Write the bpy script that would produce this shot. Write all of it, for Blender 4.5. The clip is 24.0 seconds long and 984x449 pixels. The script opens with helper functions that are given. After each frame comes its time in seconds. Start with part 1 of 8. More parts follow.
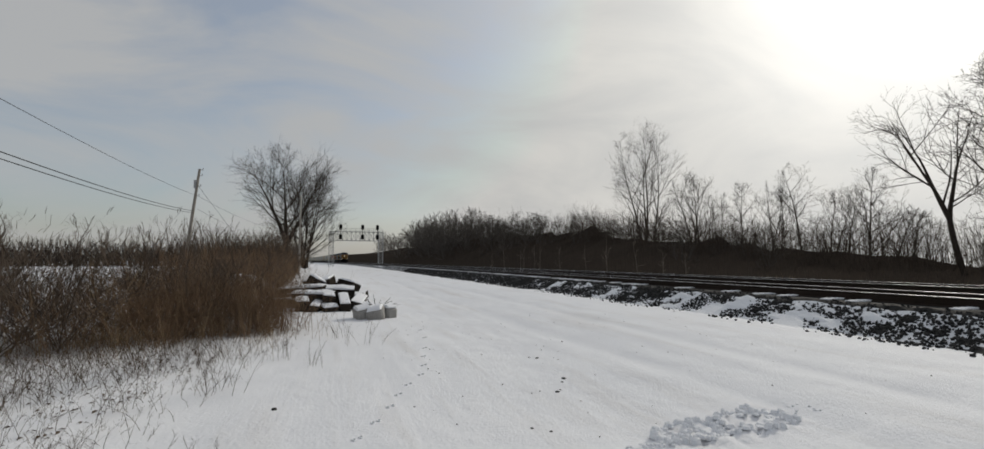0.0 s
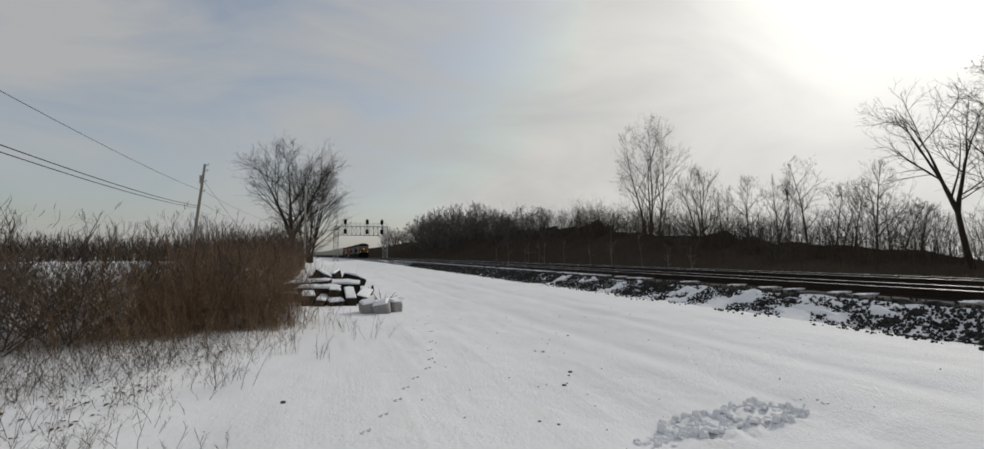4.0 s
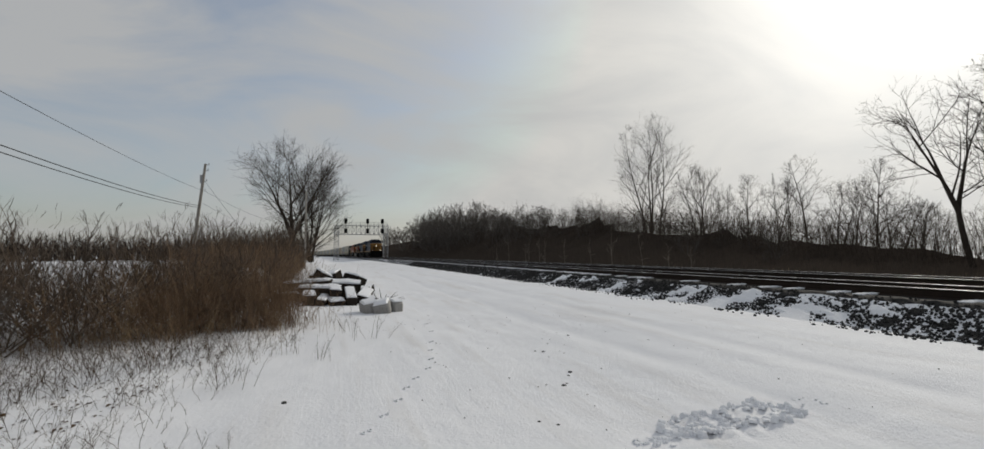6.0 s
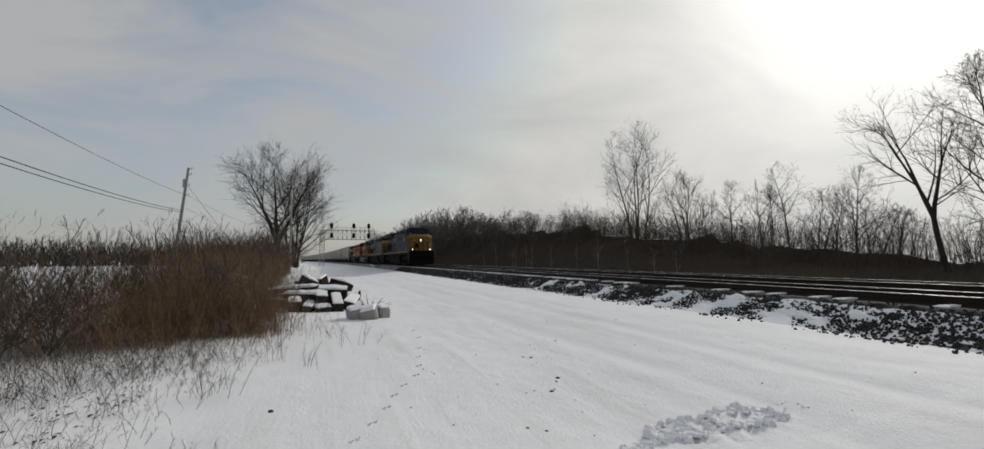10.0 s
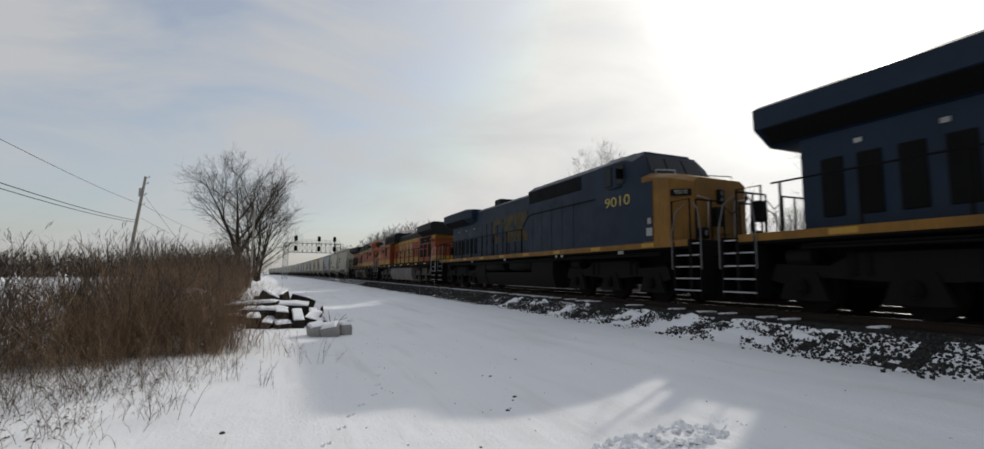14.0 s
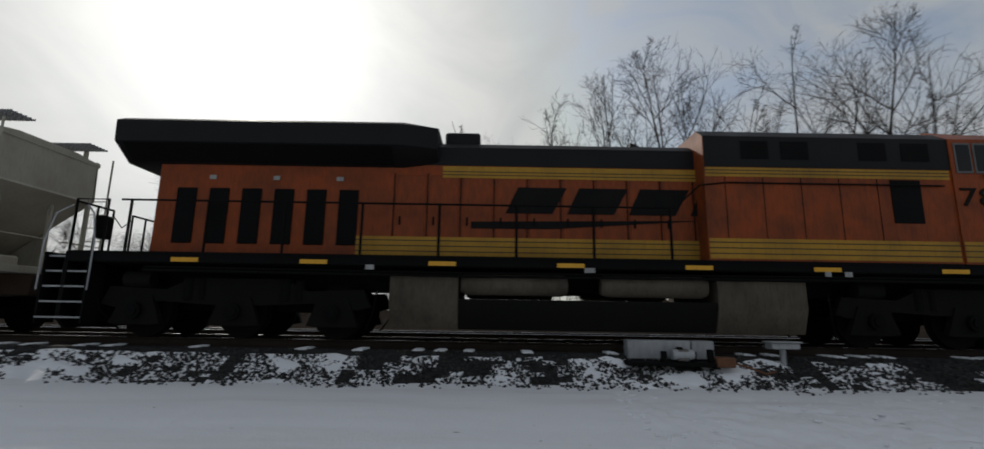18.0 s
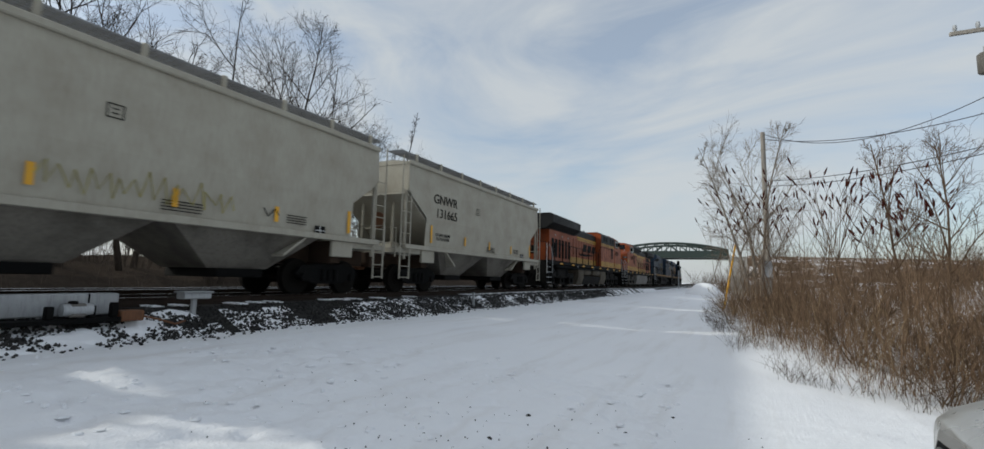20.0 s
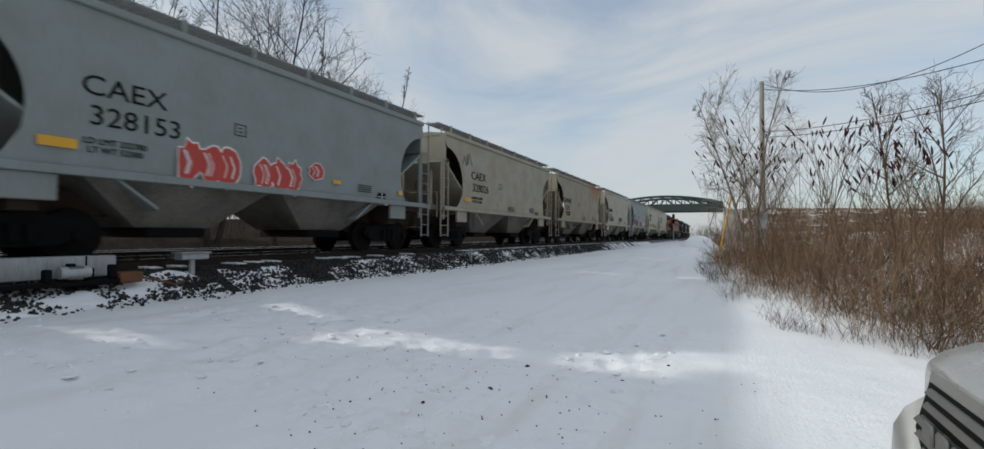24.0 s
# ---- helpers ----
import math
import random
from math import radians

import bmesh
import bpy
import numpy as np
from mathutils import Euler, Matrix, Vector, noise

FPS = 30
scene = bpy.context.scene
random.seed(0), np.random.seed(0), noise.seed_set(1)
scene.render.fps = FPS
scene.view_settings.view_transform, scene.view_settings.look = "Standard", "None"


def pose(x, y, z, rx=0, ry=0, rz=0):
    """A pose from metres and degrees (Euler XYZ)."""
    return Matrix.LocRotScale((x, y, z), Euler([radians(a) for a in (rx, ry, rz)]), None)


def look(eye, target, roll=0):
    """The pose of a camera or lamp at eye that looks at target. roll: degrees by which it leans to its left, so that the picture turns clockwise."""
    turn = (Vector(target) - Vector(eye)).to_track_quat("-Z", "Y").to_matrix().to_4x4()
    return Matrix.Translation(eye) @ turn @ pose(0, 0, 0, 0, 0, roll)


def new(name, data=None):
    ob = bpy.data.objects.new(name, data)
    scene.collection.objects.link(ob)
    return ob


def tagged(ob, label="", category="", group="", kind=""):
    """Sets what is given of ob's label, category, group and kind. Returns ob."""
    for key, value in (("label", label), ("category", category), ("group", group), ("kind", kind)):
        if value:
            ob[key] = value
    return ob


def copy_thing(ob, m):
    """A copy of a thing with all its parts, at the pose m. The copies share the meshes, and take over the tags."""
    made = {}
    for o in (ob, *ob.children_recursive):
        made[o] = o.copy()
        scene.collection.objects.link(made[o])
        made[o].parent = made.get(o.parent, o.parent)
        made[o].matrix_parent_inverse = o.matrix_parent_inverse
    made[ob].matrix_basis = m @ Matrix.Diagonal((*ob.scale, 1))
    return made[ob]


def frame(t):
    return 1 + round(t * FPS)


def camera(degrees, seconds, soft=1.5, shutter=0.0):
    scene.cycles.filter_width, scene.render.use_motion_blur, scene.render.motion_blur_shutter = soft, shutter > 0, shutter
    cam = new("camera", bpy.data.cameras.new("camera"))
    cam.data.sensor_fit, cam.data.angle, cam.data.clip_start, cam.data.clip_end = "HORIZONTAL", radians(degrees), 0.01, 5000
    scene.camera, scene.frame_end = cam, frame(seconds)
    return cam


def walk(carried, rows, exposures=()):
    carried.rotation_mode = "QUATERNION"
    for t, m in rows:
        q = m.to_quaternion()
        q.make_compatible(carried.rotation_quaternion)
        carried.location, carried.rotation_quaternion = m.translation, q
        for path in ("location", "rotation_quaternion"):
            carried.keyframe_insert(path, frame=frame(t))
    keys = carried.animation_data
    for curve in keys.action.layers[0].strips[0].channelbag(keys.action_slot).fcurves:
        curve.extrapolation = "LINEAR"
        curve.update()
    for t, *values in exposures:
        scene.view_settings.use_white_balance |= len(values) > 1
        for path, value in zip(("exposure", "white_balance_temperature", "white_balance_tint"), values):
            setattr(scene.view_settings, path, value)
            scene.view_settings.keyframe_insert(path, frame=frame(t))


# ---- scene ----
cam = camera(90.4, 24.0, shutter=0.12)


def eye_at(x, y, z, yaw, pitch, roll):
    return pose(x, y, z, 90 + pitch, 0, yaw) @ pose(0, 0, 0, 0, 0, roll)


WALK = (
    (0.0, eye_at(0.000, 0.001, 1.695, -18.01, 4.33, 0.06)),
    (0.5, eye_at(-0.005, 0.032, 1.689, -18.07, 4.30, 0.05)),
    (1.0, eye_at(-0.004, 0.037, 1.685, -17.96, 4.21, -0.05)),
    (1.5, eye_at(-0.007, 0.011, 1.694, -17.80, 3.94, -0.06)),
    (2.0, eye_at(-0.016, 0.015, 1.689, -17.47, 3.65, 0.02)),
    (2.5, eye_at(-0.038, 0.016, 1.690, -17.45, 3.63, 0.11)),
    (4.5, eye_at(-0.023, 0.005, 1.692, -17.54, 3.67, -0.10)),
    (5.0, eye_at(-0.019, -0.012, 1.701, -17.54, 3.66, -0.11)),
    (5.5, eye_at(-0.034, -0.025, 1.711, -17.55, 3.63, -0.19)),
    (6.0, eye_at(-0.028, -0.013, 1.713, -17.47, 3.55, -0.13)),
    (6.5, eye_at(-0.032, -0.003, 1.722, -17.51, 3.51, 0.01)),
    (7.0, eye_at(-0.034, -0.024, 1.721, -17.59, 3.60, 0.26)),
    (7.5, eye_at(-0.016, -0.037, 1.724, -17.95, 3.68, 0.35)),
    (8.0, eye_at(-0.018, -0.039, 1.729, -18.43, 3.74, 0.26)),
    (8.5, eye_at(-0.022, -0.075, 1.740, -18.84, 3.78, 0.05)),
    (9.0, eye_at(-0.039, -0.077, 1.738, -19.13, 3.90, -0.19)),
    (9.5, eye_at(-0.051, -0.071, 1.734, -19.11, 4.07, -0.10)),
    (10.0, eye_at(-0.060, -0.047, 1.739, -19.00, 4.11, -0.18)),
    (10.5, eye_at(-0.069, -0.056, 1.756, -18.97, 4.13, -0.15)),
    (12.5, eye_at(-0.033, -0.213, 1.796, -19.24, 4.72, 0.47)),
    (13.0, eye_at(-0.004, -0.225, 1.795, -20.83, 5.03, 0.41)),
    (13.5, eye_at(-0.001, -0.232, 1.803, -21.71, 5.41, 0.41)),
    (14.0, eye_at(-0.008, -0.261, 1.816, -22.65, 5.89, 0.46)),
    (14.5, eye_at(-0.013, -0.272, 1.824, -23.47, 6.31, 0.62)),
    (15.0, eye_at(-0.018, -0.290, 1.830, -25.45, 6.69, 0.92)),
    (15.5, eye_at(-0.075, -0.331, 1.823, -31.56, 7.41, 1.27)),
    (16.0, eye_at(-0.112, -0.355, 1.794, -38.25, 7.99, 1.15)),
    (16.5, eye_at(-0.180, -0.421, 1.768, -47.70, 8.60, 0.92)),
    (17.0, eye_at(-0.174, -0.498, 1.698, -56.78, 9.46, 1.15)),
    (17.5, eye_at(-0.154, -0.651, 1.667, -69.91, 10.42, 0.73)),
    (18.0, eye_at(-0.130, -0.500, 1.650, -89.94, 10.40, 0.90)),
    (18.5, eye_at(-0.100, -0.300, 1.630, -115.44, 9.70, 1.10)),
    (19.0, eye_at(-0.050, -0.100, 1.610, -138.94, 8.40, 1.30)),
    (19.3, eye_at(-0.020, 0.000, 1.600, -149.24, 7.50, 1.38)),
    (19.5, eye_at(-0.011, 0.029, 1.595, -152.48, 7.07, 1.40)),
    (20.0, eye_at(-0.019, -0.012, 1.598, -153.46, 6.32, 1.31)),
    (20.5, eye_at(-0.027, -0.048, 1.576, -153.85, 5.42, 1.11)),
    (21.0, eye_at(-0.026, -0.042, 1.580, -154.14, 4.36, 1.00)),
    (21.5, eye_at(-0.017, -0.051, 1.582, -154.39, 3.07, 0.77)),
    (22.0, eye_at(-0.017, -0.043, 1.582, -154.64, 2.19, 0.72)),
    (22.5, eye_at(-0.017, -0.048, 1.577, -154.65, 1.71, 0.65)),
    (23.0, eye_at(-0.018, -0.045, 1.585, -154.65, 1.45, 0.64)),
    (23.5, eye_at(-0.010, -0.048, 1.578, -154.47, 1.28, 0.49)),
    (24.0, eye_at(0.014, -0.042, 1.587, -154.01, 1.22, 0.31)),
)

# exposure of the filming camera along the way
EXPOSURES = ((0.0, 0.18, 6820, 8), (10.5, 0.18, 6820, 8), (12.5, 0.20, 6740, 9), (13.5, 0.40, 6740, 9), (15.0, 0.55, 6740, 8), (15.4, 0.58, 6740, 8), (16.0, -0.12, 6700, 8), (17.0, -0.17, 6720, 7), (17.5, -0.12, 6680, 7), (19.5, 0.68, 6420, 5), (24.0, 0.68, 6420, 5))
walk(cam, WALK, EXPOSURES)

# ---- daylight: hazy winter sky, low veiled sun behind the train ----
SUN_AZ, SUN_EL = 61.5, 27.2  # degrees from +y towards +x, and above the horizon
world = bpy.data.worlds.new("winter_sky")
world.use_nodes = True
scene.world = world
wn, wl = world.node_tree.nodes, world.node_tree.links
wn.clear()
w_out = wn.new("ShaderNodeOutputWorld")
w_bg = wn.new("ShaderNodeBackground")
w_sky = wn.new("ShaderNodeTexSky")
w_sky.sky_type = "NISHITA"
w_sky.sun_disc = False
w_sky.sun_elevation = radians(SUN_EL)
w_sky.sun_rotation = radians(SUN_AZ)
w_sky.air_density, w_sky.dust_density, w_sky.ozone_density = 1.0, 2.0, 2.0
w_n = wn.new("ShaderNodeTexNoise")
w_n.inputs["Scale"].default_value = 1.9
w_n.inputs["Detail"].default_value = 7.0
w_n.inputs["Roughness"].default_value = 0.55
w_n.inputs["Distortion"].default_value = 0.9
w_r = wn.new("ShaderNodeValToRGB")
w_r.color_ramp.elements[0].position, w_r.color_ramp.elements[0].color = 0.36, (0.40, 0.40, 0.40, 1)
w_r.color_ramp.elements[1].position, w_r.color_ramp.elements[1].color = 0.62, (0.92, 0.92, 0.92, 1)
w_mix = wn.new("ShaderNodeMix")  # clear sky under a thin even cloud veil
w_mix.data_type = "RGBA"
w_mix.inputs[7].default_value = (3.75, 3.85, 4.05, 1)
wl.new(w_n.outputs["Fac"], w_r.inputs[0])
wl.new(w_r.outputs[0], w_mix.inputs[0])
w_veil = wn.new("ShaderNodeMix")  # the veil dims the clear sky's broad glare round the sun
w_veil.data_type = "RGBA"
w_veil.blend_type = "DARKEN"
w_veil.inputs[0].default_value = 1.0
w_veil.inputs[7].default_value = (5.6, 5.5, 5.4, 1)
wl.new(w_sky.outputs[0], w_veil.inputs[6])
wl.new(w_veil.outputs[2], w_mix.inputs[6])
# bright round aureole where the veil scatters the sun forward
w_tc = wn.new("ShaderNodeTexCoord")
w_map = wn.new("ShaderNodeMapping")
w_map.inputs["Rotation"].default_value = (0.35, 0.2, 0.9)
w_map.inputs["Scale"].default_value = (0.8, 2.3, 3.2)
wl.new(w_tc.outputs["Generated"], w_map.inputs["Vector"])
wl.new(w_map.outputs[0], w_n.inputs["Vector"])
w_dot = wn.new("ShaderNodeVectorMath")
w_dot.operation = "DOT_PRODUCT"
w_dot.inputs[1].default_value = (math.sin(radians(SUN_AZ)) * math.cos(radians(SUN_EL)), math.cos(radians(SUN_AZ)) * math.cos(radians(SUN_EL)), math.sin(radians(SUN_EL)))
wl.new(w_tc.outputs["Generated"], w_dot.inputs[0])
w_max = wn.new("ShaderNodeMath")
w_max.operation = "MAXIMUM"
w_max.inputs[1].default_value = 0.0
wl.new(w_dot.outputs["Value"], w_max.inputs[0])
w_pow = wn.new("ShaderNodeMath")
w_pow.operation = "POWER"
w_pow.inputs[1].default_value = 38.0
wl.new(w_max.outputs[0], w_pow.inputs[0])
w_add = wn.new("ShaderNodeMix")
w_add.data_type = "RGBA"
w_add.blend_type = "ADD"
w_add.clamp_result = False
w_add.inputs[7].default_value = (5.8, 5.65, 5.5, 1)
wl.new(w_pow.outputs[0], w_add.inputs[0])
wl.new(w_mix.outputs[2], w_add.inputs[6])
w_wide = wn.new("ShaderNodeMath")
w_wide.operation = "POWER"
w_wide.inputs[1].default_value = 6.0
wl.new(w_max.outputs[0], w_wide.inputs[0])
w_add2 = wn.new("ShaderNodeMix")
w_add2.data_type = "RGBA"
w_add2.blend_type = "ADD"
w_add2.clamp_result = False
w_add2.inputs[7].default_value = (2.7, 2.7, 2.66, 1)
wl.new(w_wide.outputs[0], w_add2.inputs[0])
wl.new(w_add.outputs[2], w_add2.inputs[6])
wl.new(w_add2.outputs[2], w_bg.inputs[0])
w_bg.inputs[1].default_value = 0.10
wl.new(w_bg.outputs[0], w_out.inputs[0])

sun = new("sun", bpy.data.lights.new("sun", "SUN"))
sun.data.energy, sun.data.angle, sun.data.color = 1.28, radians(1.4), (1.0, 0.95, 0.87)
sd = Vector((math.sin(radians(SUN_AZ)) * math.cos(radians(SUN_EL)), math.cos(radians(SUN_AZ)) * math.cos(radians(SUN_EL)), math.sin(radians(SUN_EL))))
sun.matrix_world = look(sd * 300, (0, 0, 0))


# ---- materials ----
def nodes_of(name, rough=0.7, metal=0.0, spec=0.4):
    m = bpy.data.materials.new(name)
    m.use_nodes = True
    nt = m.node_tree
    b = nt.nodes["Principled BSDF"]
    b.inputs["Roughness"].default_value = rough
    b.inputs["Metallic"].default_value = metal
    b.inputs["Specular IOR Level"].default_value = spec
    return m, nt, b


def noise_node(nt, scale, detail=4.0, rough=0.55, stretch=None, dist=0.0):
    c = nt.nodes.new("ShaderNodeTexCoord")
    n = nt.nodes.new("ShaderNodeTexNoise")
    n.inputs["Scale"].default_value = scale
    n.inputs["Detail"].default_value = detail
    n.inputs["Roughness"].default_value = rough
    n.inputs["Distortion"].default_value = dist
    if stretch:
        mp = nt.nodes.new("ShaderNodeMapping")
        mp.inputs["Scale"].default_value = stretch
        nt.links.new(c.outputs["Object"], mp.inputs[0])
        nt.links.new(mp.outputs[0], n.inputs["Vector"])
    else:
        nt.links.new(c.outputs["Object"], n.inputs["Vector"])
    return n


def ramp(nt, src, stops):
    r = nt.nodes.new("ShaderNodeValToRGB")
    e = r.color_ramp.elements
    while len(e) < len(stops):
        e.new(0.5)
    for el, (p, c) in zip(e, stops):
        el.position, el.color = p, (*c, 1)
    nt.links.new(src, r.inputs[0])
    return r.outputs[0]


def mix(nt, fac, a, b, blend="MIX"):
    m = nt.nodes.new("ShaderNodeMix")
    m.data_type, m.blend_type = "RGBA", blend
    for sock, val in ((m.inputs[0], fac), (m.inputs[6], a), (m.inputs[7], b)):
        if isinstance(val, (int, float)):
            sock.default_value = val
        elif isinstance(val, tuple):
            sock.default_value = (*val, 1)
        else:
            nt.links.new(val, sock)
    return m.outputs[2]


def bump(nt, b, height, strength, dist):
    n = nt.nodes.new("ShaderNodeBump")
    n.inputs["Strength"].default_value = strength
    n.inputs["Distance"].default_value = dist
    nt.links.new(height, n.inputs["Height"])
    nt.links.new(n.outputs[0], b.inputs["Normal"])


def paint(name, col, dirt=(0.05, 0.042, 0.035), amount=0.45, rough=0.5, metal=0.0, streak=True, spec=0.4):
    """Painted or bare surface with grime blotches and fine streaks."""
    m, nt, b = nodes_of(name, rough, metal, spec)
    big = noise_node(nt, 1.3, 5.0, 0.6)
    fine = noise_node(nt, 9.0, 5.0, 0.65, (3.0, 3.0, 0.35) if streak else None)
    f1 = ramp(nt, big.outputs["Fac"], ((0.40, (0, 0, 0)), (0.75, (amount,) * 3)))
    f2 = ramp(nt, fine.outputs["Fac"], ((0.48, (0, 0, 0)), (0.80, (amount,) * 3)))
    lum = tuple(min(1, c * 0.86) for c in col)
    base = mix(nt, fine.outputs["Fac"], col, lum)
    base = mix(nt, f1, base, dirt)
    base = mix(nt, f2, base, dirt)
    nt.links.new(base, b.inputs["Base Color"])
    rr = nt.nodes.new("ShaderNodeMapRange")
    rr.inputs[3].default_value, rr.inputs[4].default_value = max(0.05, rough - 0.15), min(1, rough + 0.25)
    nt.links.new(big.outputs["Fac"], rr.inputs[0])
    nt.links.new(rr.outputs[0], b.inputs["Roughness"])
    bump(nt, b, fine.outputs["Fac"], 0.15, 0.01)
    return m


def glow(name, col, strength):
    m, nt, b = nodes_of(name, 0.3)
    b.inputs["Base Color"].default_value = (*col, 1)
    b.inputs["Emission Color"].default_value = (*col, 1)
    b.inputs["Emission Strength"].default_value = strength
    return m


def snow_material(name, dirt):
    m, nt, b = nodes_of(name, 0.75, 0.0, 0.25)
    big = noise_node(nt, 0.35, 6.0, 0.6)
    mid = noise_node(nt, 2.2, 6.0, 0.62)
    fin = noise_node(nt, 26.0, 4.0, 0.7)
    drag = noise_node(nt, 1.6, 5.0, 0.6, (1.0, 0.09, 1.0))
    base = mix(nt, big.outputs["Fac"], (0.88, 0.885, 0.90), (0.79, 0.80, 0.83))
    if dirt:
        f = ramp(nt, drag.outputs["Fac"], ((0.52, (0, 0, 0)), (0.80, (dirt,) * 3)))
        base = mix(nt, f, base, (0.55, 0.51, 0.47))
        sp = noise_node(nt, 7.0, 2.0, 0.5)
        f = ramp(nt, sp.outputs["Fac"], ((0.755, (0, 0, 0)), (0.79, (dirt * 1.6,) * 3)))
        base = mix(nt, f, base, (0.20, 0.17, 0.15))
    nt.links.new(base, b.inputs["Base Color"])
    h = mix(nt, 0.35, mid.outputs["Fac"], fin.outputs["Fac"])
    h = mix(nt, 0.4, h, drag.outputs["Fac"])
    bump(nt, b, h, 0.8, 0.07)
    return m


def stone_material(name, lo, hi):
    m, nt, b = nodes_of(name, 0.9, 0.0, 0.3)
    geo = nt.nodes.new("ShaderNodeNewGeometry")
    n = noise_node(nt, 22.0, 5.0, 0.65)
    c = ramp(nt, geo.outputs["Random Per Island"], ((0.0, lo), (0.7, hi), (1.0, tuple(min(1, v * 1.7) for v in hi))))
    c = mix(nt, n.outputs["Fac"], c, tuple(v * 0.6 for v in lo))
    nt.links.new(c, b.inputs["Base Color"])
    bump(nt, b, n.outputs["Fac"], 0.5, 0.02)
    return m


def bark(name, lo, hi, scale=9.0):
    m, nt, b = nodes_of(name, 1.0, 0.0, 0.0)
    n = noise_node(nt, scale, 5.0, 0.65, (1.0, 1.0, 0.25))
    r = nt.nodes.new("ShaderNodeNewGeometry")
    c = ramp(nt, n.outputs["Fac"], ((0.3, lo), (0.72, hi)))
    c = mix(nt, r.outputs["Random Per Island"], c, tuple(v * 0.7 for v in hi))
    nt.links.new(c, b.inputs["Base Color"])
    bump(nt, b, n.outputs["Fac"], 0.6, 0.03)
    return m


M = {}
M["snow"] = snow_material("snow_trodden", 0.45)
M["snow_clean"] = snow_material("snow_clean", 0.0)
M["gravel_bed"] = stone_material("ballast_bed", (0.014, 0.0135, 0.013), (0.042, 0.040, 0.038))
M["gravel_dusted"] = stone_material("ballast_dusted", (0.03, 0.03, 0.031), (0.075, 0.074, 0.074))
nt_ = M["gravel_dusted"].node_tree
b_ = nt_.nodes["Principled BSDF"]
n_ = noise_node(nt_, 6.5, 5.0, 0.75)
f_ = ramp(nt_, n_.outputs["Fac"], ((0.50, (0, 0, 0)), (0.60, (0.85, 0.85, 0.85))))
nt_.links.new(mix(nt_, f_, b_.inputs["Base Color"].links[0].from_socket, (0.72, 0.73, 0.76)), b_.inputs["Base Color"])
M["stone"] = stone_material("ballast_stone", (0.016, 0.0155, 0.015), (0.07, 0.067, 0.063))
M["rail"] = paint("rail_steel_rusted", (0.035, 0.024, 0.018), dirt=(0.015, 0.012, 0.010), amount=0.5, rough=0.75, spec=0.15)
M["rail_top"] = paint("rail_head_polished", (0.55, 0.55, 0.56), amount=0.1, rough=0.22, metal=1.0)
M["sleeper"] = bark("sleeper_wood", (0.012, 0.0105, 0.0095), (0.045, 0.038, 0.032))
M["blue"] = paint("loco_dark_blue", (0.0036, 0.0145, 0.034), dirt=(0.006, 0.0085, 0.012), amount=0.4, rough=0.5, spec=0.25)
M["gold"] = paint("loco_gold_yellow", (0.215, 0.10, 0.012), dirt=(0.03, 0.022, 0.014), amount=0.5, rough=0.5, spec=0.25)
M["orange"] = paint("loco_orange", (0.265, 0.050, 0.007), dirt=(0.03, 0.02, 0.014), amount=0.62, rough=0.5, spec=0.25)
M["yellow"] = paint("stripe_yellow", (0.42, 0.225, 0.022), dirt=(0.06, 0.04, 0.02), amount=0.4, rough=0.5, spec=0.25)
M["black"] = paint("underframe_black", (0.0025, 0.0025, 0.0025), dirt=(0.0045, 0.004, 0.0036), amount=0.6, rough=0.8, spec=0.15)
M["dark"] = paint("roof_charcoal", (0.008, 0.0085, 0.0095), dirt=(0.012, 0.011, 0.010), amount=0.4, rough=0.6, spec=0.2)
M["grille"] = paint("grille_black", (0.003, 0.003, 0.003), dirt=(0.006, 0.005, 0.005), amount=0.3, rough=0.8, spec=0.15)
M["truck_grey"] = paint("truck_frame_grey", (0.095, 0.087, 0.076), dirt=(0.018, 0.015, 0.013), amount=0.8, rough=0.85, spec=0.15)
M["tank_grey"] = paint("tank_grey", (0.17, 0.16, 0.147), dirt=(0.05, 0.043, 0.036), amount=0.6, rough=0.7, spec=0.2)
M["white"] = paint("white_paint", (0.78, 0.78, 0.76), amount=0.25, rough=0.5)
M["reflect"] = paint("reflector_yellow", (0.75, 0.38, 0.02), amount=0.15, rough=0.4)
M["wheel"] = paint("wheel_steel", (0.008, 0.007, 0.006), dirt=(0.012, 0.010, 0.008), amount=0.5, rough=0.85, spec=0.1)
M["galv"] = paint("galvanised_steel", (0.42, 0.43, 0.44), amount=0.35, rough=0.5, metal=0.4)
M["pole_wood"] = bark("pole_wood", (0.20, 0.18, 0.16), (0.40, 0.37, 0.33))
# paler than tree_bark: the haze over the woods is put into this colour
M["wood_bark_hazed"] = bark("woodland_bark_hazed", (0.055, 0.049, 0.044), (0.15, 0.134, 0.12))
M["bark"] = bark("tree_bark", (0.022, 0.018, 0.015), (0.065, 0.053, 0.044))
M["bark_pale"] = bark("pale_bark", (0.13, 0.11, 0.09), (0.30, 0.26, 0.22))
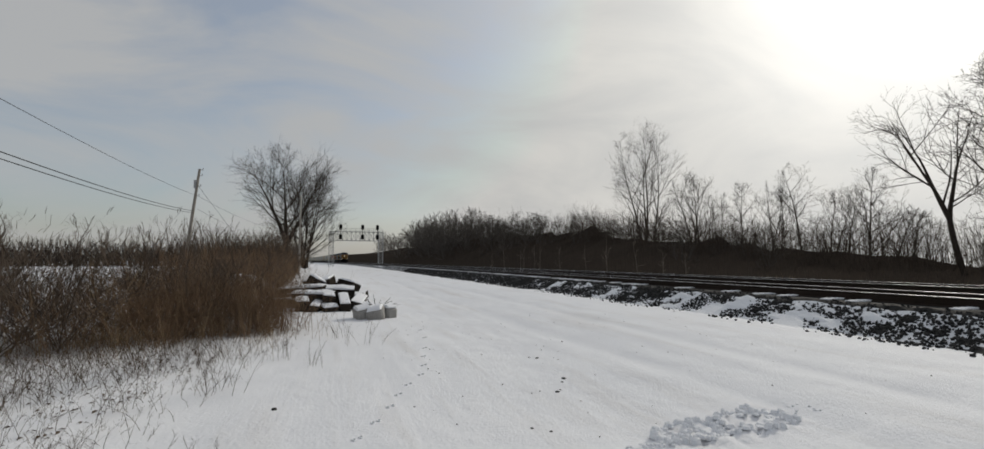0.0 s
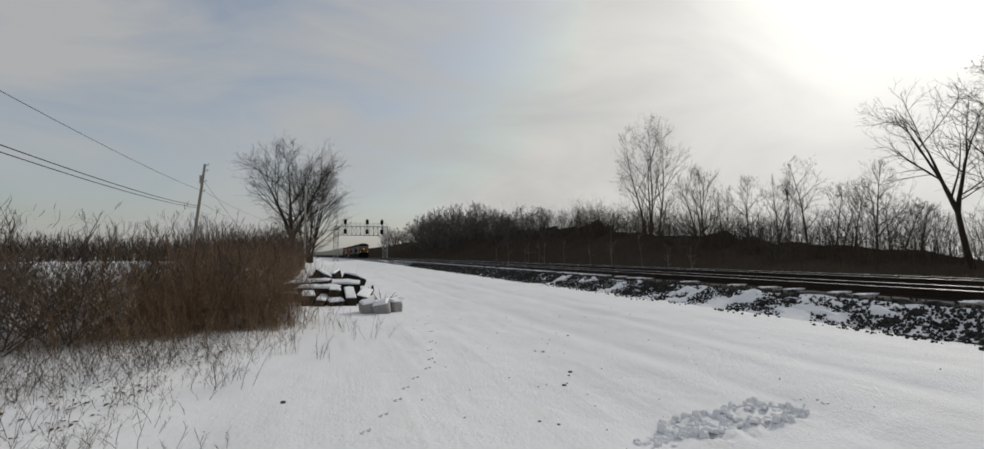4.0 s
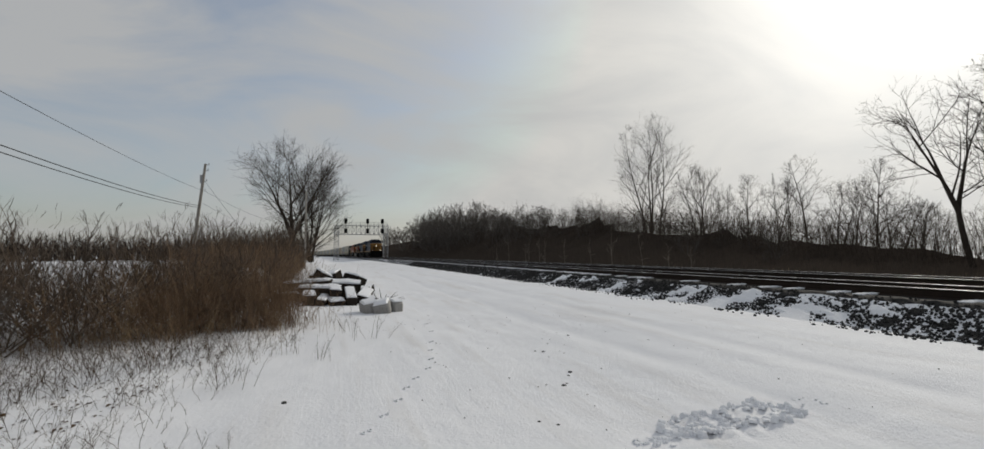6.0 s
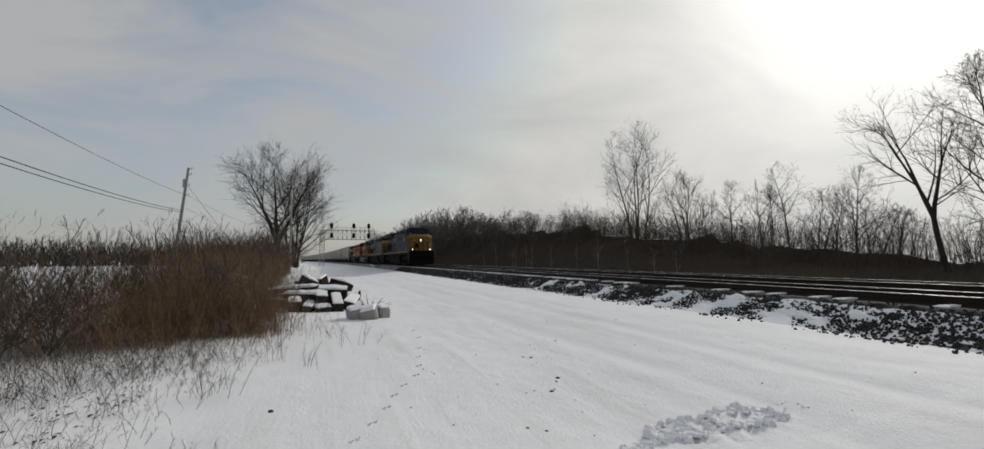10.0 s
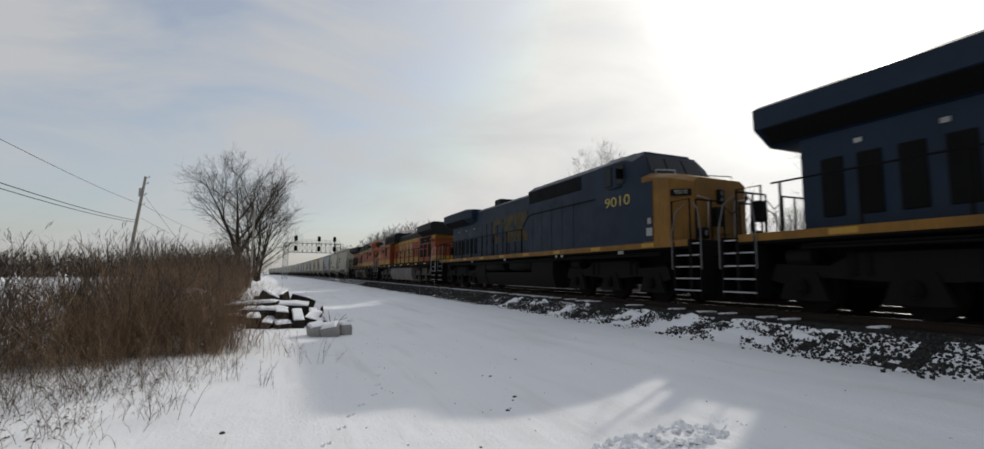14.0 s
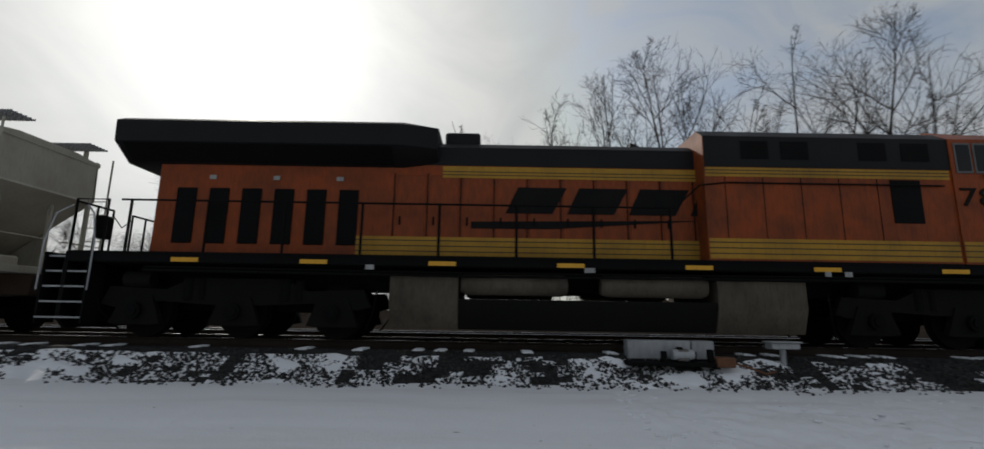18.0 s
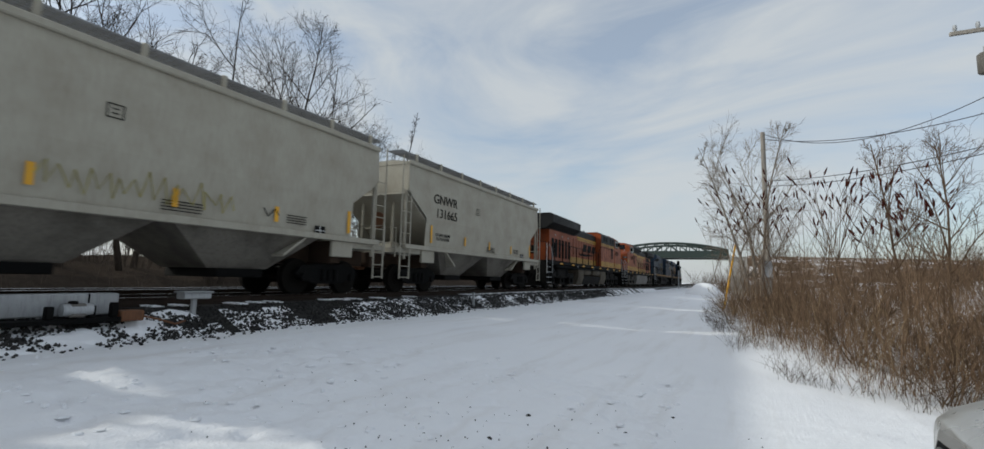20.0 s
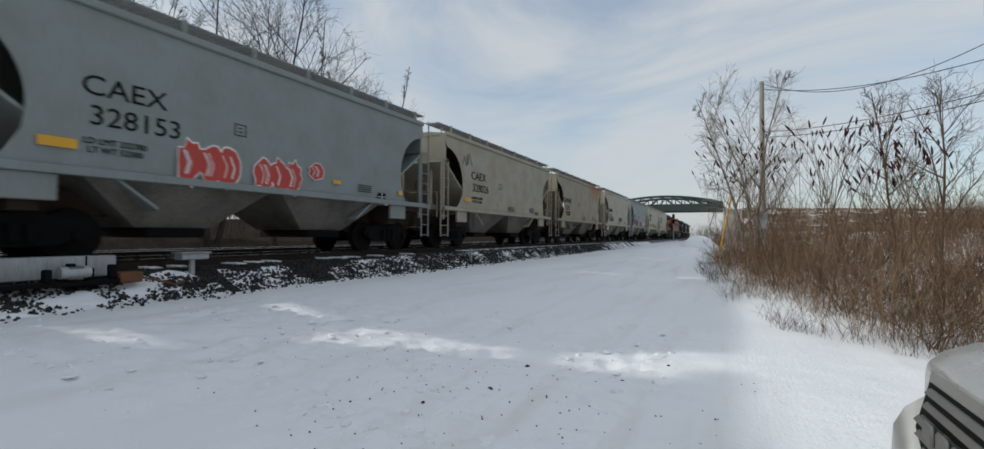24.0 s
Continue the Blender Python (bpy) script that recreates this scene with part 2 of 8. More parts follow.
M["twig"] = bark("brush_twigs", (0.036, 0.029, 0.024), (0.115, 0.092, 0.076))
M["brush_brown"] = bark("slope_brush", (0.050, 0.034, 0.023), (0.145, 0.098, 0.066), 4.0)
M["bramble"] = bark("bramble_litter", (0.020, 0.016, 0.014), (0.075, 0.060, 0.048), 5.0)
M["dry"] = bark("dry_brown_stems", (0.085, 0.056, 0.037), (0.28, 0.19, 0.124), 4.0)
M["weed"] = bark("dark_weed_stems", (0.045, 0.032, 0.022), (0.13, 0.095, 0.065), 4.0)
M["litter"] = bark("brown_litter", (0.035, 0.023, 0.015), (0.13, 0.085, 0.052), 16.0)
M["shrub"] = bark("shrub_twigs", (0.052, 0.041, 0.033), (0.16, 0.126, 0.10), 4.0)
M["straw"] = bark("straw_stems", (0.20, 0.14, 0.08), (0.42, 0.31, 0.19), 4.0)
M["sumac"] = bark("sumac_heads", (0.025, 0.008, 0.007), (0.07, 0.02, 0.016))
M["wire"] = paint("wire_black", (0.02, 0.02, 0.02), amount=0.1, rough=0.6)
M["lamp"] = glow("headlight_glow", (1.0, 0.88, 0.70), 2.0)
M["text_black"] = paint("lettering_black", (0.008, 0.008, 0.008), amount=0.15, rough=0.8, spec=0.1)
M["number_gold"] = paint("lettering_gold", (0.42, 0.33, 0.08), amount=0.3, rough=0.6)
M["green_steel"] = paint("bridge_dark_green", (0.025, 0.045, 0.04), amount=0.3, rough=0.6)
M["concrete"] = paint("concrete", (0.36, 0.35, 0.33), dirt=(0.16, 0.15, 0.14), amount=0.5, rough=0.9)
M["rust"] = paint("rusty_steel", (0.17, 0.075, 0.035), dirt=(0.06, 0.03, 0.02), amount=0.6, rough=0.85)


def glass_material():
    m, nt, b = nodes_of("window_glass", 0.06, 0.0, 0.6)
    b.inputs["Base Color"].default_value = (0.012, 0.014, 0.017, 1)
    return m


M["glass"] = glass_material()


# ---- mesh building ----
class Mesh:
    """Collects vertices and faces of one part."""

    def __init__(self):
        self.v, self.f, self.mi = [], [], []

    def add(self, verts, faces, mi=0):
        o = len(self.v)
        self.v.extend(verts)
        self.f.extend([tuple(i + o for i in f) for f in faces])
        self.mi.extend([mi] * len(faces))
        return self

    def box(self, x0, x1, y0, y1, z0, z1, b=0.0, mi=0):
        if x0 > x1: x0, x1 = x1, x0
        if y0 > y1: y0, y1 = y1, y0
        if z0 > z1: z0, z1 = z1, z0
        b = min(b, 0.45 * min(x1 - x0, y1 - y0, z1 - z0))
        if b <= 0:
            v = [(x, y, z) for x in (x0, x1) for y in (y0, y1) for z in (z0, z1)]
            return self.add(v, [(0, 1, 3, 2), (4, 6, 7, 5), (0, 4, 5, 1), (2, 3, 7, 6), (0, 2, 6, 4), (1, 5, 7, 3)], mi)
        v, idx = [], {}
        for sx in (0, 1):
            for sy in (0, 1):
                for sz in (0, 1):
                    c = ((x0, x1)[sx], (y0, y1)[sy], (z0, z1)[sz])
                    d = (1 - 2 * sx, 1 - 2 * sy, 1 - 2 * sz)
                    for a in range(3):
                        p = [c[k] + (0 if k == a else d[k] * b) for k in range(3)]
                        idx[(sx, sy, sz, a)] = len(v)
                        v.append(tuple(p))
        f = []
        for a in range(3):
            o1, o2 = [k for k in range(3) if k != a]
            for s in (0, 1):
                q = []
                for t1, t2 in ((0, 0), (1, 0), (1, 1), (0, 1)):
                    k = [0, 0, 0]
                    k[a], k[o1], k[o2] = s, t1, t2
                    q.append(idx[(*k, a)])
                f.append(tuple(q) if s == (a != 1) else tuple(reversed(q)))
        for a in range(3):
            o1, o2 = [k for k in range(3) if k != a]
            for t1 in (0, 1):
                for t2 in (0, 1):
                    k0, k1 = [0, 0, 0], [0, 0, 0]
                    k0[a], k1[a] = 0, 1
                    k0[o1] = k1[o1] = t1
                    k0[o2] = k1[o2] = t2
                    f.append((idx[(*k0, o1)], idx[(*k1, o1)], idx[(*k1, o2)], idx[(*k0, o2)]))
        for sx in (0, 1):
            for sy in (0, 1):
                for sz in (0, 1):
                    f.append(tuple(idx[(sx, sy, sz, a)] for a in range(3)))
        return self.add(v, f, mi)

    def tube(self, pts, radii, n=6, caps=True, mi=0):
        pts = [Vector(p) for p in pts]
        if isinstance(radii, (int, float)):
            radii = [radii] * len(pts)
        rings, prev = [], None
        for i, p in enumerate(pts):
            d = (pts[min(i + 1, len(pts) - 1)] - pts[max(i - 1, 0)])
            d = d.normalized() if d.length > 1e-9 else Vector((0, 0, 1))
            if prev is None:
                a = Vector((0, 0, 1)) if abs(d.z) < 0.9 else Vector((1, 0, 0))
                side = d.cross(a).normalized()
            else:
                side = (prev - d * prev.dot(d))
                side = side.normalized() if side.length > 1e-6 else d.orthogonal().normalized()
            prev = side
            up = d.cross(side)
            rings.append([tuple(p + (side * math.cos(2 * math.pi * k / n) + up * math.sin(2 * math.pi * k / n)) * radii[i]) for k in range(n)])
        v = [q for r in rings for q in r]
        f = []
        for i in range(len(rings) - 1):
            for k in range(n):
                f.append((i * n + k, i * n + (k + 1) % n, (i + 1) * n + (k + 1) % n, (i + 1) * n + k))
        if caps:
            f.append(tuple(reversed(range(n))))
            f.append(tuple((len(rings) - 1) * n + k for k in range(n)))
        return self.add(v, f, mi)

    def cyl(self, p0, p1, r, n=12, r1=None, mi=0):
        return self.tube([p0, p1], [r, r if r1 is None else r1], n, True, mi)

    def prism(self, poly, axis, a0, a1, mi=0):
        """Extrudes a polygon of two coordinates along an axis (0 x, 1 y, 2 z)."""
        o = [k for k in range(3) if k != axis]
        v = []
        for a in (a0, a1):
            for p, q in poly:
                w = [0, 0, 0]
                w[axis], w[o[0]], w[o[1]] = a, p, q
                v.append(tuple(w))
        n = len(poly)
        f = [(k, (k + 1) % n, n + (k + 1) % n, n + k) for k in range(n)]
        f += [tuple(reversed(range(n))), tuple(range(n, 2 * n))]
        return self.add(v, f, mi)

    def loft(self, rings, caps=True, mi=0):
        n = len(rings[0])
        v = [p for r in rings for p in r]
        f = [(i * n + k, i * n + (k + 1) % n, (i + 1) * n + (k + 1) % n, (i + 1) * n + k) for i in range(len(rings) - 1) for k in range(n)]
        if caps:
            f += [tuple(reversed(range(n))), tuple((len(rings) - 1) * n + k for k in range(n))]
        return self.add(v, f, mi)

    def data(self, name, mats, smooth=True, fix=True):
        me = bpy.data.meshes.new(name)
        me.from_pydata(self.v, [], self.f)
        for m in (mats if isinstance(mats, (list, tuple)) else [mats]):
            me.materials.append(m)
        if any(self.mi):
            me.polygons.foreach_set("material_index", self.mi)
        if fix and len(self.f) < 4000:
            bm = bmesh.new()
            bm.from_mesh(me)
            bmesh.ops.recalc_face_normals(bm, faces=bm.faces)
            bm.to_mesh(me)
            bm.free()
        if smooth:
            me.polygons.foreach_set("use_smooth", [True] * len(me.polygons))
            me.set_sharp_from_angle(angle=radians(38))
        me.update()
        return me


def part(name, mb, material, parent, label="", m=None):
    data = mb if isinstance(mb, bpy.types.Mesh) else mb.data(name, material)
    ob = new(name, data)
    ob.parent = parent
    if m is not None:
        ob.matrix_basis = m
    if label:
        tagged(ob, label)
    return ob


def thing(name, m, label, category, group="", kind=""):
    ob = new(name)
    ob.empty_display_size = 0.3
    ob.matrix_basis = m
    return tagged(ob, label, category, group, kind)


def solid(name, mb, material, label, category="", group="", kind="", m=None, smooth=True):
    ob = new(name, mb.data(name, material, smooth))
    if m is not None:
        ob.matrix_basis = m
    return tagged(ob, label, category, group, kind)


def lettering(body, size, depth=0.006):
    """Flat lettering as a mesh in the x-y plane, centred."""
    cu = bpy.data.curves.new("lettering", "FONT")
    cu.body, cu.size, cu.extrude = body, size, depth
    cu.align_x, cu.align_y = "CENTER", "CENTER"
    cu.resolution_u = 3
    ob = bpy.data.objects.new("lettering", cu)
    me = bpy.data.meshes.new_from_object(ob)
    bpy.data.objects.remove(ob)
    return me


def letters_on(name, body, size, material, parent, u, z, x, side, width=1.0, bold=0.0):
    """Lettering on the side of a vehicle: side +1 reads from +x."""
    me = lettering(body, size)
    me.materials.clear()
    me.materials.append(material)
    turn = pose(x, u, z, 90, 0, 90 if side > 0 else -90)
    ob = new(name, me)
    ob.parent = parent
    ob.matrix_basis = turn @ Matrix.Diagonal((width, 1, 1, 1))
    return ob

# ---- the plan: the near track's middle line, by metres along it ----
TRACK_X, TRACK_2, RAIL_Z = 11.18, 4.45, 1.07


def bend(s):
    return -0.000198 if s > 0 else 0.00017


def track_x(s):
    return TRACK_X - 0.00255 * s + 0.5 * bend(s) * s * s


def smooth(a, b, v):
    t = min(1.0, max(0.0, (v - a) / (b - a)))
    return t * t * (3 - 2 * t)


def ground_z(x, y):
    lat = x - (track_x(y) - TRACK_X)
    z = 0.42 * smooth(2.4, 8.9, lat) - 0.40 * smooth(17.6, 22.0, lat)
    z += 0.035 * noise.noise((x * 0.35, y * 0.35, 0.3)) + 0.018 * noise.noise((x * 1.1, y * 0.8, 4.1))
    if abs(x) < 16 and abs(y) < 40:
        z += 0.010 * noise.noise((x * 3.1, y * 2.3, 7.7))
        # wheel ruts along the track side lane
        for rx in (4.6, 6.3):
            z -= 0.02 * math.exp(-(((lat - rx - 0.3 * noise.noise((y * 0.12, rx, 0))) / 0.22) ** 2))
        # trampled patches
        for px, py, sx, sy in ((3.75, 4.0, 0.75, 0.32),):
            k = math.exp(-(((x - px) / sx) ** 4 + ((y - py) / sy) ** 4))
            if k > 0.02:
                z += k * 0.09 * (noise.noise((x * 6.5, y * 6.5, 1.9)) + 0.6 * noise.noise((x * 13, y * 13, 5.0)) + 0.2)
        # the lane trodden by many steps, with a few wheel tracks crossing it
        k = smooth(-1.9, -3.0, y) * smooth(-11.0, -7.0, y) * smooth(-0.2, 1.2, x) * smooth(8.8, 6.6, x)
        if k > 0.01:
            d = noise.noise((x * 2.7, y * 3.1, 2.2))
            z += k * (0.030 * noise.noise((x * 5.0, y * 5.0, 3.1)) + 0.020 * noise.noise((x * 12.0, y * 12.0, 5.0)) - 0.055 * smooth(0.10, 0.30, d) + 0.015 * smooth(-0.02, 0.1, d))
            for c in (-6.2, -4.5):
                z -= k * 0.022 * math.exp(-(((y - c + 0.62 * (x - 3.0) + 0.2 * noise.noise((x * 0.5, c, 0))) / 0.13) ** 2))
    if y < -6 and x < 0:
        z += 2.6 * smooth(-4, -26, x) * smooth(-6, -14, y)
    elif x < -1.0 and y > 0:
        z += 0.10 * smooth(-1, -4, x) + 0.05 * noise.noise((x * 0.9, y * 0.9, 9.1))
    return z


def spread(lo, hi, fine, far):
    """Coordinates, dense between lo and hi, then ever wider out to far."""
    mid = list(np.arange(lo, hi + 1e-6, fine))
    out, step, v = [], fine, hi
    while v < far:
        step *= 1.22
        v += step
        out.append(v)
    back, step, v = [], fine, lo
    while v > -far:
        step *= 1.22
        v -= step
        back.append(v)
    return back[::-1] + mid + out


def denser(vals, lo, hi, fine):
    """Refines a list of coordinates between lo and hi."""
    return [v for v in vals if v < lo or v > hi] + list(np.arange(lo, hi, fine))


gx, gy = spread(-9.0, 11.0, 0.17, 2600.0), spread(-22.0, 26.0, 0.2, 2600.0)
gx = sorted(denser(gx, 0.3, 8.3, 0.07))
gy = sorted(denser(denser(gy, -8.6, -2.3, 0.07), 3.4, 4.9, 0.07))
gm = Mesh()
gm.v = [(x, y, ground_z(x, y)) for y in gy for x in gx]
w_ = len(gx)
gm.f = [(j * w_ + i, j * w_ + i + 1, (j + 1) * w_ + i + 1, (j + 1) * w_ + i) for j in range(len(gy) - 1) for i in range(w_ - 1)]
gm.mi = [0] * len(gm.f)
gd = gm.data("ground", M["snow"], smooth=False, fix=False)
gd.polygons.foreach_set("use_smooth", [True] * len(gd.polygons))
tagged(new("ground", gd), "snow-covered ground with ruts and footprints beside the railway", "ground", kind="structure")


# ---- ballast, sleepers and rails ----
def bed_profile(l):
    pts = ((-2.9, 0.24), (-2.4, 0.38), (-2.0, 0.54), (-1.45, 0.86), (-1.3, 0.90), (1.3, 0.90), (2.0, 0.85), (3.0, 0.87), (5.8, 0.90), (6.3, 0.82), (7.6, 0.05))
    for (a, za), (b, zb) in zip(pts, pts[1:]):
        if l <= b:
            return za + (zb - za) * (l - a) / (b - a)
    return pts[-1][1]


def snow_cover(l, s):
    """How far snow lies over the shoulder stones."""
    return 0.7 * noise.noise((l * 1.1 + 0.6 * s, s * 0.8, 3.3)) + 0.5 * noise.noise((l * 2.6, s * 2.3, 8.2)) + 0.22 * noise.noise((l * 9.0, s * 8.0, 1.2)) - 0.08 * smooth(4.0, -3.0, s) - 0.55 * smooth(17.0, 27.0, s) - 0.22 * smooth(-7.0, -12.0, s)


ls = list(np.arange(-2.9, -1.2, 0.1)) + [-0.75, -0.6, 0.0, 0.6, 0.75, 1.5, 2.2, 3.0, 4.45, 5.9, 6.3, 7.6]
ss = [-600, -420, -300, -220, -160, -120, -90, -70] + list(np.arange(-60, 90, 0.25)) + [95, 105, 120, 140, 170, 210, 260, 330, 420, 560]
bed = Mesh()
for s in ss:
    for l in ls:
        z = bed_profile(l) + (0.03 * noise.noise((l * 3, s * 3, 0)) if l < -1.25 else 0.0)
        if l < -1.35 and snow_cover(l, s) > 0.22:
            z += 0.045
        bed.v.append((track_x(s) + l, s, z))
n_ = len(ls)
for j in range(len(ss) - 1):
    for i in range(n_ - 1):
        l, s = 0.5 * (ls[i] + ls[i + 1]), 0.5 * (ss[j] + ss[j + 1])
        bed.f.append((j * n_ + i, j * n_ + i + 1, (j + 1) * n_ + i + 1, (j + 1) * n_ + i))
        bed.mi.append(1 if (l < -1.45 and snow_cover(l, s) > -0.12 - 0.25 * (-1.45 - l) * (1 - smooth(20, 30, s))) or (1.6 < l < 2.6 and snow_cover(l, s) > 0.1) or l > 6.4 else (2 if l < -1.4 and (s > 24 or s < -12) else 0))
bd = bed.data("ballast", [M["gravel_bed"], M["snow_clean"], M["gravel_dusted"]], smooth=False, fix=False)
tagged(new("ballast_bed", bd), "dark crushed-stone track bed with drifted snow patches", "track bed", kind="structure")

# loose stones on the near shoulder
rs = np.random.RandomState(5)
st = Mesh()
octa_f = ((0, 2, 4), (2, 1, 4), (1, 3, 4), (3, 0, 4), (2, 0, 5), (1, 2, 5), (3, 1, 5), (0, 3, 5))
count = 0
while count < 34000:
    s = rs.uniform(-15, 28) if rs.rand() < 0.66 else (rs.uniform(28, 62) if rs.rand() < 0.6 else rs.uniform(-42, -15))
    l = rs.triangular(-2.85, -1.75, -1.25)
    cov = snow_cover(l, s)
    if cov > 0.14 + 0.16 * rs.rand() or (l < -2.3 and rs.rand() < 0.75 and noise.noise((s * 0.8, 2.0, 0)) < 0.25):
        count += 0 if rs.rand() > 0.3 else 1
        continue
    r = rs.uniform(0.013, 0.040) * (1.0 if -15 < s < 28 else 1.35)
    x0 = track_x(s) + l
    z0 = max(bed_profile(l), ground_z(x0, s)) + r * 0.3
    q = Euler(rs.uniform(0, 6.28, 3)).to_matrix()
    k = rs.uniform(0.6, 1.3, 6) * r
    vs = ((k[0], 0, 0), (-k[1], 0, 0), (0, k[2], 0), (0, -k[3], 0), (0, 0, k[4]), (0, 0, -k[5]))
    st.add([tuple(q @ Vector(p) + Vector((x0, s, z0))) for p in vs], octa_f)
    count += 1
stones_ob = new("ballast_stones", st.data("ballast_stones", M["stone"], smooth=False, fix=False))
tagged(stones_ob, "loose dark grey crushed stones beside the rails", "gravel", kind="stuff")


def rail(lat, name, label):
    prof = ((-0.07, 0.0), (0.07, 0.0), (0.07, 0.012), (0.012, 0.03), (0.012, 0.13), (0.036, 0.145), (0.036, 0.172), (-0.036, 0.172), (-0.036, 0.145), (-0.012, 0.13), (-0.012, 0.03), (-0.07, 0.012))
    seg = [-600, -400, -280, -200, -150, -110, -80] + list(range(-60, 91, 5)) + [100, 120, 150, 190, 240, 300, 380, 480, 560]
    foot, head = Mesh(), Mesh()
    foot.loft([[(track_x(s) + lat + p, s, RAIL_Z - 0.172 + q) for p, q in prof] for s in seg])
    head.loft([[(track_x(s) + lat + p, s, RAIL_Z + q) for p, q in ((-0.034, 0.0), (-0.028, 0.006), (0.028, 0.006), (0.034, 0.0))] for s in seg])
    ob = thing(name, Matrix(), label, "rail", "rails of the two tracks", "structure")
    part("rail_body", foot, M["rail"], ob)
    part("rail_head", head, M["rail_top"], ob, "bright worn running surface")
    return ob


for lat in (-0.755, 0.755, TRACK_2 - 0.755, TRACK_2 + 0.755):
    rail(lat, "rail", "rusty steel rail with a polished head on sleepers")

sl = Mesh().box(-1.3, 1.3, -0.115, 0.115, -0.17, 0.0, 0.015).data("sleeper", M["sleeper"])
cap = Mesh()
for i in range(8):
    a = -1.3 + i * 0.09
    cap.box(a, a + 0.1, -0.11 + 0.02 * (i % 3), 0.11 - 0.015 * (i % 2), 0.0, 0.028 + 0.01 * (i % 2), 0.008)
capd = cap.data("snow_patch", M["snow_clean"])
for tr, (y0, y1) in (("near", (-55.0, 85.0)), ("far", (-20.0, 70.0))):
    holder = thing("sleepers", Matrix(), "dark wooden sleepers with snow on their ends under the %s track" % ("first" if tr == "near" else "second"), "sleepers", kind="structure")
    y = y0
    while y < y1:
        o = new("sleeper", sl)
        o.parent = holder
        off = TRACK_2 if tr == "far" else 0.0
        o.matrix_basis = pose(track_x(y) + off + random.uniform(-0.03, 0.03), y, RAIL_Z - 0.175, 0, 0, random.uniform(-1, 1))
        if tr == "near" and random.random() < 0.6:
            p = new("snow_patch", capd)
            p.parent = holder
            p.matrix_basis = pose(track_x(y) + random.uniform(-0.12, 0.05), y, RAIL_Z - 0.175, 0, 0, random.uniform(-4, 4))
        y += 0.56 if tr == "near" else 0.62

# ---- the train ----
SPEED, HEAD_AT, LOCO, CAR = 17.73, -32.53, 23.64, 13.64


def rod(mb, pts, r, n=6):
    return mb.tube(pts, r, n)


def wheelset(parent, y, r=0.5, gauge=0.755):
    mb = Mesh()
    for s in (-1, 1):
        mb.cyl((s * (gauge - 0.06), y, r), (s * (gauge + 0.07), y, r), r, 28)
        mb.cyl((s * (gauge - 0.09), y, r), (s * (gauge - 0.06), y, r), r + 0.03, 28)
        mb.cyl((s * (gauge + 0.07), y, r), (s * (gauge + 0.10), y, r), r * 0.45, 16)
    mb.cyl((-1.0, y, r), (1.0, y, r), 0.09, 10)
    return part("wheelset", mb, M["wheel"], parent)


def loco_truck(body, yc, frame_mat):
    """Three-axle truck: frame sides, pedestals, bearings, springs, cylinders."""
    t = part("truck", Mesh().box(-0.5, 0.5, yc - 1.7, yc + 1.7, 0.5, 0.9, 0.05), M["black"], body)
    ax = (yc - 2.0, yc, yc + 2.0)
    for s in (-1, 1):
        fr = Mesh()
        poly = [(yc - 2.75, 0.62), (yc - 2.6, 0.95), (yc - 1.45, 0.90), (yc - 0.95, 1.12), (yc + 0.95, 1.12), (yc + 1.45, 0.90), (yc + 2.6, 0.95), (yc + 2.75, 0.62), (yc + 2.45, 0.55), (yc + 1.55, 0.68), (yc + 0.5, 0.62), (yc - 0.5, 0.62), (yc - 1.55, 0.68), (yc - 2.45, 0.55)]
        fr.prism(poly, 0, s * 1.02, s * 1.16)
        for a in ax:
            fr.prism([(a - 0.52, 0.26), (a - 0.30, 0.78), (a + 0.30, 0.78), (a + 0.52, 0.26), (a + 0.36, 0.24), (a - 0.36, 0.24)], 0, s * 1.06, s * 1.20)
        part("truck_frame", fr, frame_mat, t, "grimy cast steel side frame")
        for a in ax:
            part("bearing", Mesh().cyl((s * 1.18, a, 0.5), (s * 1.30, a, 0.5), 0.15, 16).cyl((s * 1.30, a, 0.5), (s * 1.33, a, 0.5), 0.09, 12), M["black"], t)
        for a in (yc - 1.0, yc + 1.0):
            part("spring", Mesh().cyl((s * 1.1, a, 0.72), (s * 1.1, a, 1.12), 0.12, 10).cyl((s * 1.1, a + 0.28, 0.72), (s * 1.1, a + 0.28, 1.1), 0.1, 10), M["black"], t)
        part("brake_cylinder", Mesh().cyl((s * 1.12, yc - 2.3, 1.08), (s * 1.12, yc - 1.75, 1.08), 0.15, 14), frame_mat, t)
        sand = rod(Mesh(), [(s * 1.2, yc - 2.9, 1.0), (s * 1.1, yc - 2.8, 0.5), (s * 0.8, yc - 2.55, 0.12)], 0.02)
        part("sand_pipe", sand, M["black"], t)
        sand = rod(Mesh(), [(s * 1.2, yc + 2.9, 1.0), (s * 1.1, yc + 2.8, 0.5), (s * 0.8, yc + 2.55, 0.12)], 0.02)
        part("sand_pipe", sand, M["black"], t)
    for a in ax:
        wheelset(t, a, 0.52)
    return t


